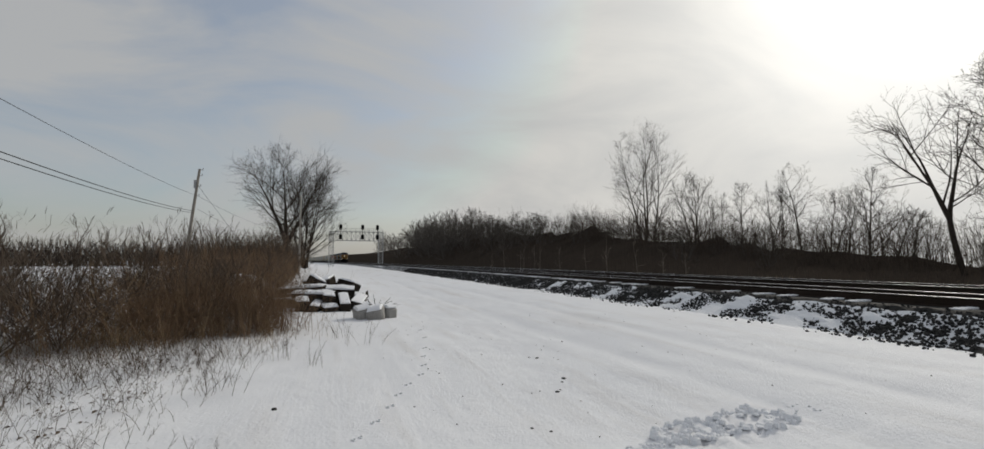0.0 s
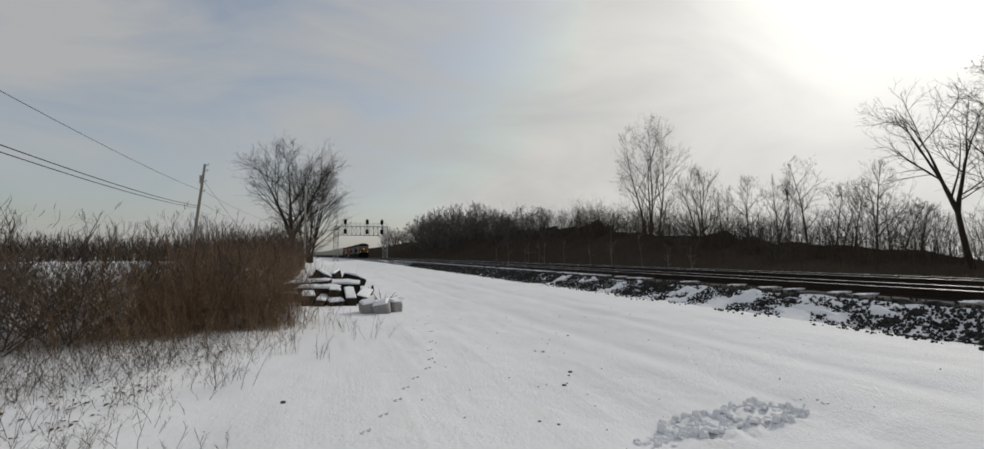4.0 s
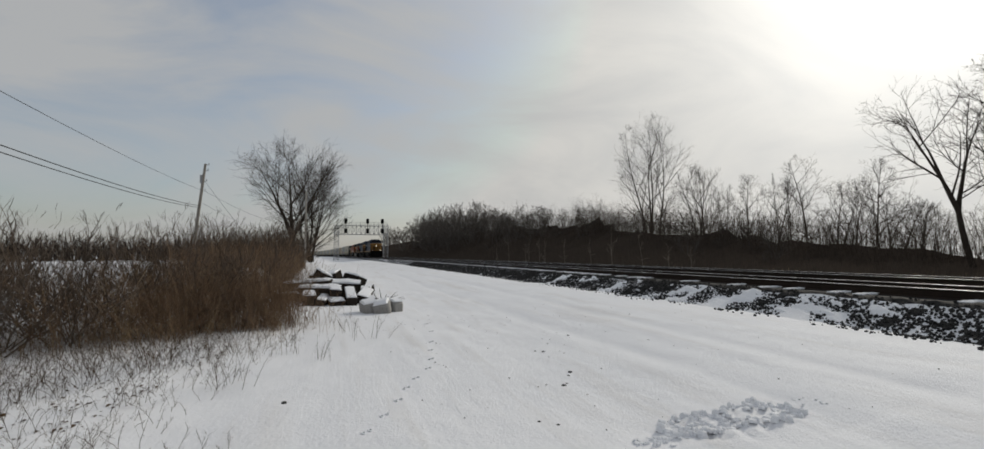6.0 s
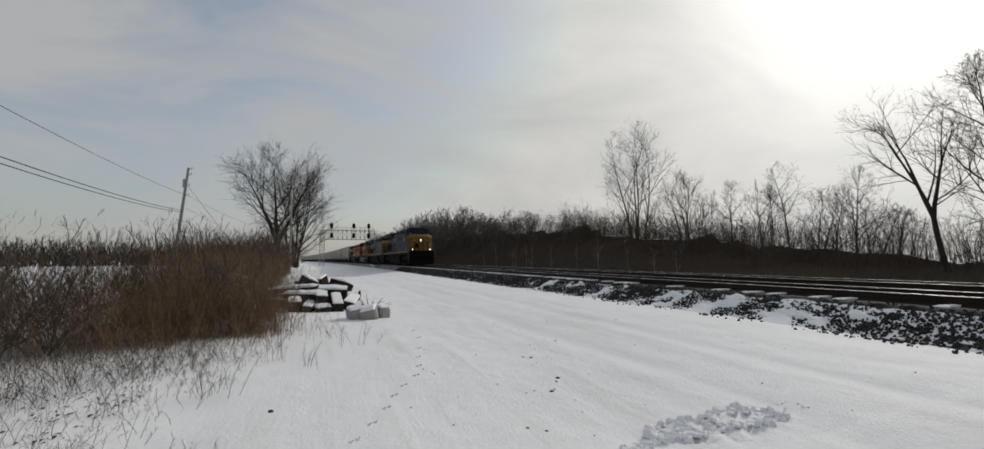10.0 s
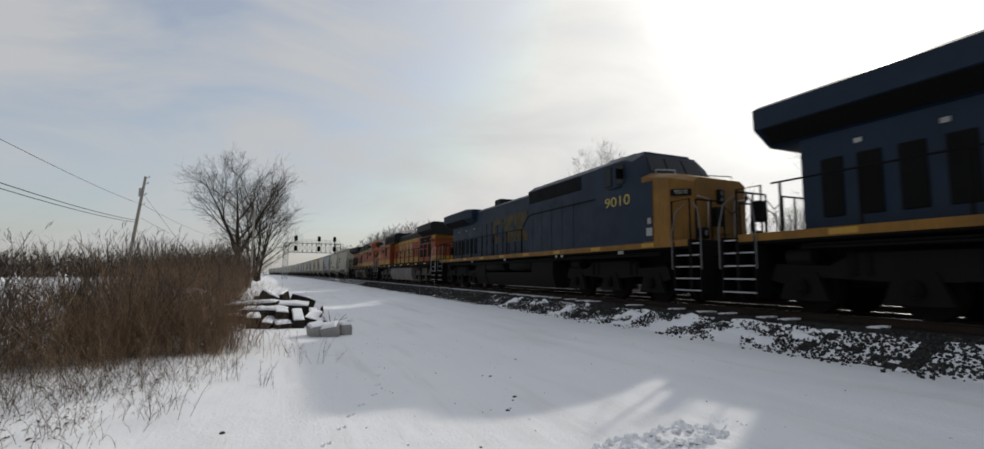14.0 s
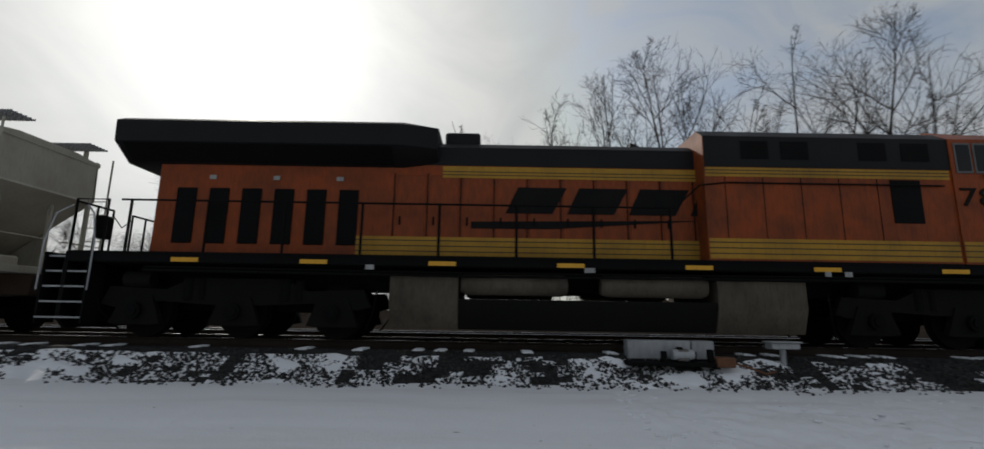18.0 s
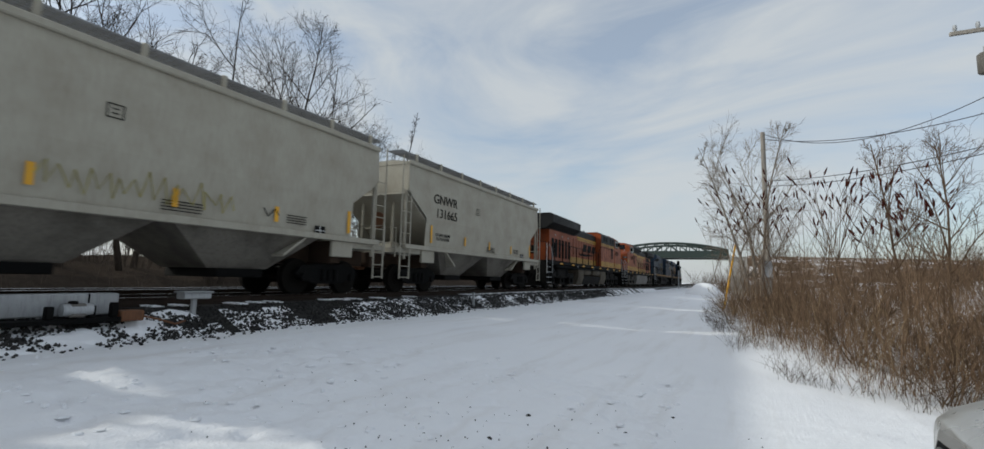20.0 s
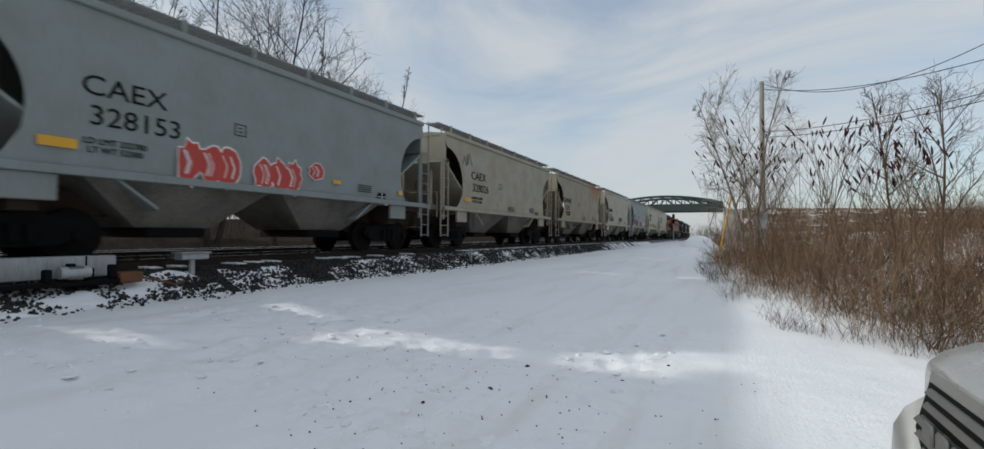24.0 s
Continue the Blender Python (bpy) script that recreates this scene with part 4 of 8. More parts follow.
                lg = Mesh().prism([(Y(14.6), 2.15), (Y(14.6), 2.28), (Y(9.9), 2.36), (Y(13.0), 2.16)], 0, s * 1.026, s * 1.034)
                part("emblem_swoosh", lg, M["text_black"], hood, "black tapering swoosh under the emblem")
        else:
            cy, cz, r = Y(14.13), 2.72, 0.58
            arc = [(cy + 0.62 * math.cos(a), cz + r * math.sin(a)) for a in [radians(d) for d in range(40, 325, 19)]]
            inn = [(cy + 0.30 * math.cos(a), cz + 0.28 * math.sin(a)) for a in [radians(d) for d in range(320, 35, -19)]]
            part("emblem_shape", Mesh().prism([(-(p - cy) * 1 + cy if s < 0 else p, q) for p, q in arc + inn], 0, s * 1.026, s * 1.034), M["gold"] if gen == 0 else M["emblem_dim"], hood, "large faded yellow emblem shape")
            part("emblem_shape", Mesh().prism([(Y(13.33), 2.14), (Y(12.53), 2.14), (Y(12.23), 2.45), (Y(12.33), 2.70), (Y(12.78), 2.80), (Y(12.33), 3.0), (Y(12.28), 3.3), (Y(13.18), 3.3), (Y(13.48), 3.0), (Y(13.38), 2.75), (Y(12.93), 2.62)], 0, s * 1.026, s * 1.034), M["gold"] if gen == 0 else M["emblem_dim"], hood, "large faded yellow emblem shape")
            part("emblem_shape", Mesh().prism([(Y(12.23), 3.3), (Y(10.88), 3.3), (Y(10.88), 3.05), (Y(11.43), 2.72), (Y(10.88), 2.4), (Y(10.88), 2.14), (Y(12.33), 2.14), (Y(12.08), 2.72)], 0, s * 1.026, s * 1.034), M["gold"] if gen == 0 else M["emblem_dim"], hood, "large faded yellow emblem shape")
    # handrails along the walkways
    for s in (-1, 1):
        hr = Mesh()
        rod(hr, [(s * 1.42, Y(hs + 0.1), 2.95), (s * 1.42, Y(hs + 0.6), 2.52), (s * 1.42, Y(21.4), 2.52)], 0.02)
        part("handrail", hr, M["black"], lo)
        for k in range(-1 if wide else 0, 8):
            part("handrail_post", Mesh().tube([(s * 1.43, Y(10.7 + k * 1.5), 1.5), (s * 1.42, Y(10.7 + k * 1.5), 2.52)], 0.030, 6), M["black"], lo)
        ar = Mesh()
        rod(ar, [(s * 1.49, Y(b0 + 0.2), 3.0), (s * 1.49, Y(hs - 0.4), 3.0), (s * 1.45, Y(hs + 0.1), 2.95)], 0.016)
        part("side_grab_rail", ar, M["black"], lo)
    # fuel tank and air reservoirs
    tk = [(-1.38, 1.2), (1.38, 1.2), (1.40, 0.70), (1.22, 0.24), (-1.22, 0.24), (-1.40, 0.70)]
    tm = M["tank_grey"] if wide else (M["tank_dirty"] if scheme == "orange" else M["truck_dark"])
    if gen == 1 and scheme == "orange":
        part("fuel_tank", Mesh().loft([ring(tk, Y(8.2)), ring(tk, Y(15.9))]), tm, body, "grey full-length fuel tank")
    else:
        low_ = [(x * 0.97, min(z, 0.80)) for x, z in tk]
        # middle section near black, end sections and reservoirs in tm
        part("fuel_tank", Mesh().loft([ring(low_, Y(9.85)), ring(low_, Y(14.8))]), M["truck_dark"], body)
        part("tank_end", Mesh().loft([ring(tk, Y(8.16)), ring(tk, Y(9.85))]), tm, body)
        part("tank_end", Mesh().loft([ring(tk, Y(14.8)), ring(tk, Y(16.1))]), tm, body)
        for s in (-1, 1):
            for ua in (10.0, 12.7):
                part("air_reservoir", Mesh().tube([(s * 1.2, Y(ua), 1.08), (s * 1.2, Y(ua + 0.1), 1.08), (s * 1.2, Y(ua + 1.95), 1.08), (s * 1.2, Y(ua + 2.05), 1.08)], [0.16, 0.21, 0.21, 0.16], 16), tm, body)
    pipes = Mesh()
    for s in (-1, 1):
        for z, x in ((1.30, 1.40), (1.24, 1.44)):
            rod(pipes, [(s * x, Y(20.8), z), (s * x, Y(14.6), z - 0.03), (s * x, Y(7.0), z), (s * x, Y(2.4), z)], 0.025, 6)
    part("piping", pipes, M["black"], body)
    fm = M["truck_grey"] if wide else M["truck_dark"]
    loco_truck(body, Y(4.9), fm)
    loco_truck(body, Y(19.1), fm)
    # everything over the deck stands a little taller
    seen = set()
    for o in lo.children_recursive:
        lift = lambda z: z * 1.085 if z < 1.6 else 1.736 + (z - 1.6) * (1.15 if z < 3.2 else 1.19) - (0.0 if z < 3.2 else 0.064)
        if o.name.startswith(("road_number", "board_number", "number_board", "rear_number")):
            o.matrix_basis = Matrix.Translation((0, 0, lift(o.matrix_basis.translation.z) - o.matrix_basis.translation.z)) @ o.matrix_basis
        elif o.data.name not in seen:
            seen.add(o.data.name)
            for v in o.data.vertices:
                v.co.z = lift(v.co.z)
    return lo


def hopper(name, label, mark, number, tone, rounded, loose=()):
    """Two-bay covered hopper car. loose: extra paint marks as (kind, u, z, width, height)."""
    Y = lambda u: CAR / 2 - u
    hp = thing(name, Matrix(), label, "hopper car", "hopper cars of the freight train")
    u0, u1, zs, zt = 0.76, 12.84, 1.62, 4.32
    # one side sheet, cut away at both ends
    def outline():
        if rounded:
            a = [(u0 + 1.30 * math.sin(radians(k)), 2.50 + 1.36 * math.cos(radians(k))) for k in range(4, 93, 8)]
            left = [(u0, zt), (u0, 3.95)] + a + [(u0 + 1.26, 2.1), (u0 + 1.10, 1.75), (u0 + 0.95, zs + 0.02), (u0 + 0.95, zs - 0.1)]
        else:
            left = [(u0, zt), (u0, 3.36), (u0 + 1.08, 2.60), (u0 + 1.08, zs - 0.1)]
        right = [(u0 + u1 - p, q) for p, q in reversed(left)]
        return left + right
    for s in (-1, 1):
        pts = outline()
        m = Mesh()
        rows = []
        for f in (0.0, 1.0):
            rows.append([(s * (1.50 + (0.05 if zs + 0.2 < q < zt - 0.2 else 0.0) - 0.02 * f), Y(p), q) for p, q in pts])
        m.loft(rows)
        part("side_sheet", m, tone, hp)
        part("side_sill", Mesh().box(s * 1.44, s * 1.58, Y(u1 + 0.12), Y(u0 - 0.12), zs - 0.17, zs - 0.02, 0.015), tone, hp)
        part("top_chord", Mesh().box(s * 1.44, s * 1.59, Y(u1), Y(u0), zt - 0.02, zt + 0.13, 0.03), tone, hp)
    # roof, slope sheets, end walls, bays
    part("roof", Mesh().loft([[(-1.45, Y(u), zt + 0.08), (-0.8, Y(u), zt + 0.17), (0.8, Y(u), zt + 0.17), (1.45, Y(u), zt + 0.08), (1.45, Y(u), zt), (-1.45, Y(u), zt)] for u in (u0, u1)]), tone, hp)
    for e in (0, 1):
        U = (lambda u: Y(u)) if e == 0 else (lambda u: Y(u0 + u1 - u))
        part("end_wall", Mesh().box(-1.48, 1.48, U(u0 + 0.02), U(u0 + 0.08), 3.36, zt), tone, hp)
        part("slope_sheet", Mesh().prism([(U(u0 + 0.02), 3.36), (U(u0 + 3.3), 1.0), (U(u0 + 3.3), 0.94), (U(u0 - 0.02), 3.30)], 0, -1.47, 1.47), tone, hp)
        # end platform, posts, ladders
        pf = part("end_platform", Mesh().box(-1.43, 1.43, U(u0 - 0.50), U(u0 + 1.2), 1.30, 1.46, 0.01), M["platform"] if rounded else tone, hp)
        part("draft_sill", Mesh().box(-0.5, 0.5, U(u0 - 0.6), U(u0 + 3.0), 0.82, 1.296, 0.02), M["platform"], pf)
        part("bolster", Mesh().box(-1.3, 1.3, U(u0 + 1.21), U(u0 + 1.6), 0.85, 1.46, 0.02), M["platform"], pf)
        for s in (-1, 1):
            part("corner_post", Mesh().box(s * 1.36, s * 1.44, U(u0 - 0.02), U(u0 + 0.08), 1.1, 3.45, 0.01), tone, pf)
            ld = Mesh()
            for du in (-0.35, 0.12):
                rod(ld, [(s * 1.53, U(u0 + du), 0.45), (s * 1.53, U(u0 + du), zt + 0.2)] if du < 0 else [(s * 1.56, U(u0 + du), 0.45), (s * 1.56, U(u0 + du), 3.3)], 0.025)
            for k in range(9):
                rod(ld, [(s * 1.53, U(u0 - 0.35), 0.5 + 0.36 * k), (s * 1.56, U(u0 + 0.12), 0.5 + 0.36 * k)], 0.014, 5)
            part("ladder", ld, tone, pf)
            # sloped support braces
            part("bolster_panel", Mesh().box(s * 1.40, s * 1.50, U(u0 + 0.95), U(u0 + 1.75), 1.02, 1.46, 0.02), tone, pf, "side bearing panel over the truck")
            part("inner_post", Mesh().box(s * 0.62, s * 0.70, U(u0 + 0.28), U(u0 + 0.36), 1.46, 3.16, 0.01), tone, pf)
            rr = Mesh()
            rod(rr, [(s * 1.45, U(u0 - 0.5), 1.15), (s * 1.45, U(u0 - 0.5), 2.1), (s * 0.2, U(u0 - 0.5), 2.1)], 0.018, 5)
            part("end_handrail", rr, tone, pf)
        tank = Mesh().tube([(-0.5, U(u0 + 0.75), 1.5), (0.5, U(u0 + 0.75), 1.5)], 0.24, 14) if e else Mesh().box(-0.3, 0.3, U(u0 + 0.5), U(u0 + 0.9), 1.2, 1.75, 0.05)
        part("brake_reservoir" if e else "brake_valve", tank, tone, pf)
        bw = Mesh().tube([(0.75, U(u0 - 0.52), 2.35), (0.75, U(u0 - 0.60), 2.35)], 0.27, 18)
        if e:
            part("brake_wheel", bw, M["rust"], pf)
        part("coupler", Mesh().box(-0.11, 0.11, U(u0 - 1.0), U(u0 - 0.5), 0.80, 1.0, 0.03).box(-0.18, 0.15, U(u0 - 1.22), U(u0 - 0.95), 0.72, 1.06, 0.05), M["rust"], pf)
    # hopper bays
    for uc in (4.78, 8.86):
        w = 2.0
        v0 = [(-1.48, Y(uc - w), zs - 0.05), (1.48, Y(uc - w), zs - 0.05), (1.48, Y(uc + w), zs - 0.05), (-1.48, Y(uc + w), zs - 0.05)]
        v1 = [(-0.85, Y(uc - 0.75), 0.62), (0.85, Y(uc - 0.75), 0.62), (0.85, Y(uc + 0.75), 0.62), (-0.85, Y(uc + 0.75), 0.62)]
        by = part("hopper_bay", Mesh().loft([v0, v1]), M["bay"], hp, "grimy sloped discharge bay")
        part("outlet_gate", Mesh().box(-0.95, 0.95, Y(uc + 0.6), Y(uc - 0.6), 0.42, 0.62, 0.02), M["black"], by)
    # running boards on the roof with end rails
    rb = Mesh()
    for s in (-1, 1):
        for k in range(6):
            rb.box(s * 0.78 + k * s * 0.11, s * 0.78 + k * s * 0.11 + s * 0.025, Y(u1 + 0.3), Y(u0 - 0.3), zt + 0.40, zt + 0.44)
        for k in range(90):
            u = u0 - 0.25 + k * 0.137
            rb.box(s * 0.76, s * 1.38, Y(u) - 0.012, Y(u) + 0.012, zt + 0.405, zt + 0.435)
    part("running_board", rb, M["grating"], hp, "dark steel grating walkway")
    for s in (-1, 1):
        for k in range(8):
            u = u0 + 0.3 + k * 1.6
            part("board_bracket", Mesh().box(s * 1.36, s * 1.42, Y(u) - 0.05, Y(u) + 0.05, zt + 0.10, zt + 0.45), tone, hp)
    for k in range(4):
        u = 2.9 + k * 2.55
        part("roof_hatch", Mesh().box(-0.45, 0.45, Y(u + 0.9), Y(u - 0.9), zt + 0.15, zt + 0.28, 0.04), tone, hp)
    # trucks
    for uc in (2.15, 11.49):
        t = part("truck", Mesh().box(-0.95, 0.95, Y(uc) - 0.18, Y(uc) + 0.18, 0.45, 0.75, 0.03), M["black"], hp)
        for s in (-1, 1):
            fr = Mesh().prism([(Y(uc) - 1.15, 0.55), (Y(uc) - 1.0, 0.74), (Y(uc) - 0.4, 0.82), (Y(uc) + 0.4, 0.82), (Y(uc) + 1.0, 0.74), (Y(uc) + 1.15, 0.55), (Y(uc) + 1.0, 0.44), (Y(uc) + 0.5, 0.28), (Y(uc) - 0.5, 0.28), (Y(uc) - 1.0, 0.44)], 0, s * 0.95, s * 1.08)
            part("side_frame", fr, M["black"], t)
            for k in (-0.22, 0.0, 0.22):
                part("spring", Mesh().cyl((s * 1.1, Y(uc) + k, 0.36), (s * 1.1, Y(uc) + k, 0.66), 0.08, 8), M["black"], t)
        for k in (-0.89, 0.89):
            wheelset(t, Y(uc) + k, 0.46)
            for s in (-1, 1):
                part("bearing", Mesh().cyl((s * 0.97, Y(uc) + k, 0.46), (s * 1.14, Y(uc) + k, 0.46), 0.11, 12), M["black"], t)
    # lettering, reflectors, placards on the far and near sides
    for s in (-1, 1):
        F = (lambda u: Y(u)) if s > 0 else (lambda u: Y(u0 + u1 - u))
        if mark:
            letters_on("reporting_mark", mark, 0.48, M["text_black"], hp, F(10.5 if not rounded else (10.15 if mark == "CAEX" else 10.72)), 3.35 if not rounded else (2.98 if mark == "CAEX" else 2.82), s * 1.558, s, 1.12)
            letters_on("car_number", number, 0.48, M["text_black"], hp, F(10.4 if not rounded else (9.95 if mark == "CAEX" else 10.8)), 2.84 if not rounded else (2.48 if mark == "CAEX" else 2.32), s * 1.558, s, 1.08)
            letters_on("load_data", "LD LMT 232700\nLT WT 53300", 0.15, M["text_black"], hp, F(10.3 if mark == "CAEX" else 10.65), 1.98, s * 1.558, s)
        if mark == "AEX":
            part("paint_patch", Mesh().box(s * 1.550, s * 1.5545, F(11.5), F(9.85), 1.78, 3.16), M["patch_grey"], hp, "paler repainted patch behind the lettering")
        if mark == "CAEX" or not mark:
            strips = ((11.13, 1.96, 0.52, 0.16), (8.1, 1.94, 0.12, 0.1), (4.96, 1.93, 0.3, 0.1), (2.1, 1.86, 0.2, 0.14))
        else:
            strips = ((1.98, 2.0, 0.11, 0.62), (4.4, 1.92, 0.11, 0.36), (6.75, 1.94, 0.11, 0.36), (8.95, 1.97, 0.11, 0.36), (11.42, 2.05, 0.11, 0.62))
        for u, z, w, h in strips:
            part("reflector_strip", Mesh().box(s * 1.553, s * 1.561, F(u) - w / 2, F(u) + w / 2, z - h / 2, z + h / 2), M["reflect"], hp, "yellow-orange reflective strip")
        lift_ = -0.1 if rounded else 0.42
        box = Mesh()
        for a, b, c, d in ((-0.14, 0.14, 2.98, 3.0), (-0.14, 0.14, 2.74, 2.76), (-0.14, -0.12, 2.74, 3.0), (0.12, 0.14, 2.74, 3.0), (-0.06, 0.06, 2.82, 2.84), (-0.05, 0.05, 2.9, 2.92)):
            box.box(s * 1.553, s * 1.559, F(7.9) + a, F(7.9) + b, c + lift_, d + lift_)
        for k in range(4):
            box.box(s * 1.553, s * 1.558, F(7.0), F(6.2), 1.68 + 0.06 * k, 1.70 + 0.06 * k)
            box.box(s * 1.553, s * 1.558, F(4.1), F(3.5), 1.75 + 0.06 * k, 1.77 + 0.06 * k)
        tagged(part("stencil", box, M["text_black"], hp), "small unreadable stencilled lines", kind="stuff")
        cip = part("data_panel", Mesh().box(s * 1.553, s * 1.560, F(3.2), F(2.85), 1.55, 1.78), M["text_black"], hp, "black data panels with white border")
        part("panel_line", Mesh().box(s * 1.560, s * 1.563, F(3.04), F(3.02), 1.55, 1.78).box(s * 1.560, s * 1.563, F(3.2), F(2.85), 1.655, 1.67), M["white"], cip)
    for kind, u, z, w, h in loose:
        spray(hp, kind, Y(u), z, w, h)
    return hp


def spray(hp, kind, y, z, w, h):
    """Graffiti on the near side: rounded blocks with outline, or scribbled loops."""
    rg = random.Random(int(abs(y) * 100) + int(w * 37))
    x = 1.560
    if kind in ("red_block", "pink_scrawl"):
        n = 3 if w > 0.8 else 1
        out, fil = Mesh(), Mesh()
        for k in range(n):
            cy, rw = y + w * 0.5 - (k + 0.5) * w / n, w / n * 0.62
            pts = []
            for d in range(0, 360, 20):
                a = radians(d)
                r = 1.0 + 0.22 * rg.uniform(-1, 1)
                pts.append((cy + rw * math.cos(a) * r, z + h * 0.5 * math.sin(a) * r))
            out.prism([(cy + (p - cy) * 1.1, z + (q - z) * 1.1) for p, q in pts], 0, x - 0.004 + 0.0004 * k, x + 0.0004 * k)
            fil.prism(pts, 0, x - 0.003 + 0.0004 * k, x + 0.002 + 0.0004 * k)
            if kind == "red_block":
                for j in range(3):
                    yy = cy + rg.uniform(-0.5, 0.5) * rw
                    out.tube([(x + 0.003, yy, z - h * 0.3), (x + 0.003, yy + 0.06, z), (x + 0.003, yy - 0.05, z + h * 0.3)], 0.012, 4)
        if kind == "red_block":
            part("spray_outline", out, M["white"], hp, "white graffiti outline")
            part("spray_fill", fil, M["spray_red"], hp, "red spray-painted blobs")
        else:
            sc = Mesh()
            p = [(x, y + w * (0.5 - (j + 0.5) / 34.0) + rg.uniform(-0.13, 0.13) * w, z + h * 0.5 * (1 if j % 2 else -1) * rg.uniform(0.4, 1.0)) for j in range(34)]
            sc.tube(p, 0.024, 4)
            part("spray_scrawl", sc, M["spray_pink"], hp, "pink spray-painted scrawl")
    elif kind == "word":
        ob = letters_on("spray_word", "SUMO", h * 1.25, M["text_black"], hp, y, z, x, 1, 1.15)
        tagged(ob, "hand-sprayed black word")
    else:
        col = {"white_scrawl": "spray_white", "gold_scrawl": "spray_gold", "black_scrawl": "text_black", "blue_scrawl": "spray_blue", "mauve_scrawl": "spray_mauve"}[kind]
        n = max(4, int(w / 0.11))
        p = [(x, y + w * (0.5 - (j + 0.5) / n) + rg.uniform(-0.09, 0.09), z + h * 0.5 * (1 if j % 2 else -1) * rg.uniform(0.2, 1.0)) for j in range(n)]
        sc = Mesh().tube(p, 0.015, 4)
        part("spray_scrawl", sc, M[col], hp, "hand-sprayed scribble")


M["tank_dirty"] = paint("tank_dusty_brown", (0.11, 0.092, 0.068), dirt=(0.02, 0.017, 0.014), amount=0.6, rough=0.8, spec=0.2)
M["emblem_dim"] = paint("emblem_worn_yellow", (0.075, 0.052, 0.014), dirt=(0.010, 0.013, 0.018), amount=0.9, rough=0.6, spec=0.2)
M["emblem_beige"] = paint("emblem_faded_beige", (0.30, 0.19, 0.06), dirt=(0.06, 0.03, 0.015), amount=0.5, rough=0.6)
M["black_glass"], nt_, b_ = nodes_of("dark_tinted_glass", 0.08, 0.0, 0.2)
b_.inputs["Base Color"].default_value = (0.004, 0.005, 0.006, 1)
M["dull_alu"] = paint("window_frame_alu", (0.12, 0.12, 0.12), amount=0.3, rough=0.6)
M["gold_bright"] = paint("reflective_gold", (0.42, 0.23, 0.02), amount=0.4, rough=0.45)
M["dull_white"] = paint("placard_dull_white", (0.34, 0.34, 0.33), amount=0.4, rough=0.6)
M["line_brown"] = paint("thin_line_brown", (0.022, 0.014, 0.008), amount=0.3, rough=0.6)
# near-black base for truck frames and the tank's middle section
M["truck_dark"] = paint("truck_frame_near_black", (0.005, 0.0047, 0.0044), dirt=(0.012, 0.010, 0.008), amount=0.6, rough=0.85, spec=0.15)
M["car_grey"] = paint("hopper_light_grey", (0.385, 0.362, 0.298), dirt=(0.20, 0.165, 0.12), amount=0.38, rough=0.6)
M["car_blue_grey"] = paint("hopper_blue_grey", (0.235, 0.262, 0.258), dirt=(0.16, 0.14, 0.12), amount=0.3, rough=0.6)
M["car_cream"] = paint("hopper_dirty_cream", (0.36, 0.335, 0.265), dirt=(0.24, 0.175, 0.11), amount=0.45, rough=0.65)
def rusty_sheet():
    """Dirty cream paint with rust bleeding down from the roof edge."""
    m = paint("hopper_rust_stained", (0.30, 0.275, 0.21), dirt=(0.22, 0.15, 0.09), amount=0.4, rough=0.65)
    nt, b = m.node_tree, m.node_tree.nodes["Principled BSDF"]
    old = b.inputs["Base Color"].links[0].from_socket
    n = noise_node(nt, 0.9, 4.0, 0.6, (1.0, 1.0, 0.18))
    f = noise_node(nt, 6.0, 4.0, 0.65, (1.0, 1.0, 0.25))
    tc = nt.nodes.new("ShaderNodeTexCoord")
    sp = nt.nodes.new("ShaderNodeSeparateXYZ")
    nt.links.new(tc.outputs["Object"], sp.inputs[0])
    hi = nt.nodes.new("ShaderNodeMapRange")
    hi.inputs[1].default_value, hi.inputs[2].default_value = 2.9, 4.2
    nt.links.new(sp.outputs["Z"], hi.inputs[0])
    lim = nt.nodes.new("ShaderNodeMapRange")
    lim.inputs[1].default_value, lim.inputs[2].default_value = 1.4, 2.4
    nt.links.new(sp.outputs["Y"], lim.inputs[0])
    patch = ramp(nt, n.outputs["Fac"], ((0.40, (0, 0, 0)), (0.47, (0.95, 0.95, 0.95))))
    mottle = ramp(nt, f.outputs["Fac"], ((0.30, (0.35, 0.35, 0.35)), (0.6, (1, 1, 1))))
    a = mix(nt, 1.0, patch, mottle, "MULTIPLY")
    a = mix(nt, 1.0, a, hi.outputs[0], "MULTIPLY")
    a = mix(nt, 1.0, a, lim.outputs[0], "MULTIPLY")
    nt.links.new(mix(nt, a, old, (0.27, 0.10, 0.028)), b.inputs["Base Color"])
    return m


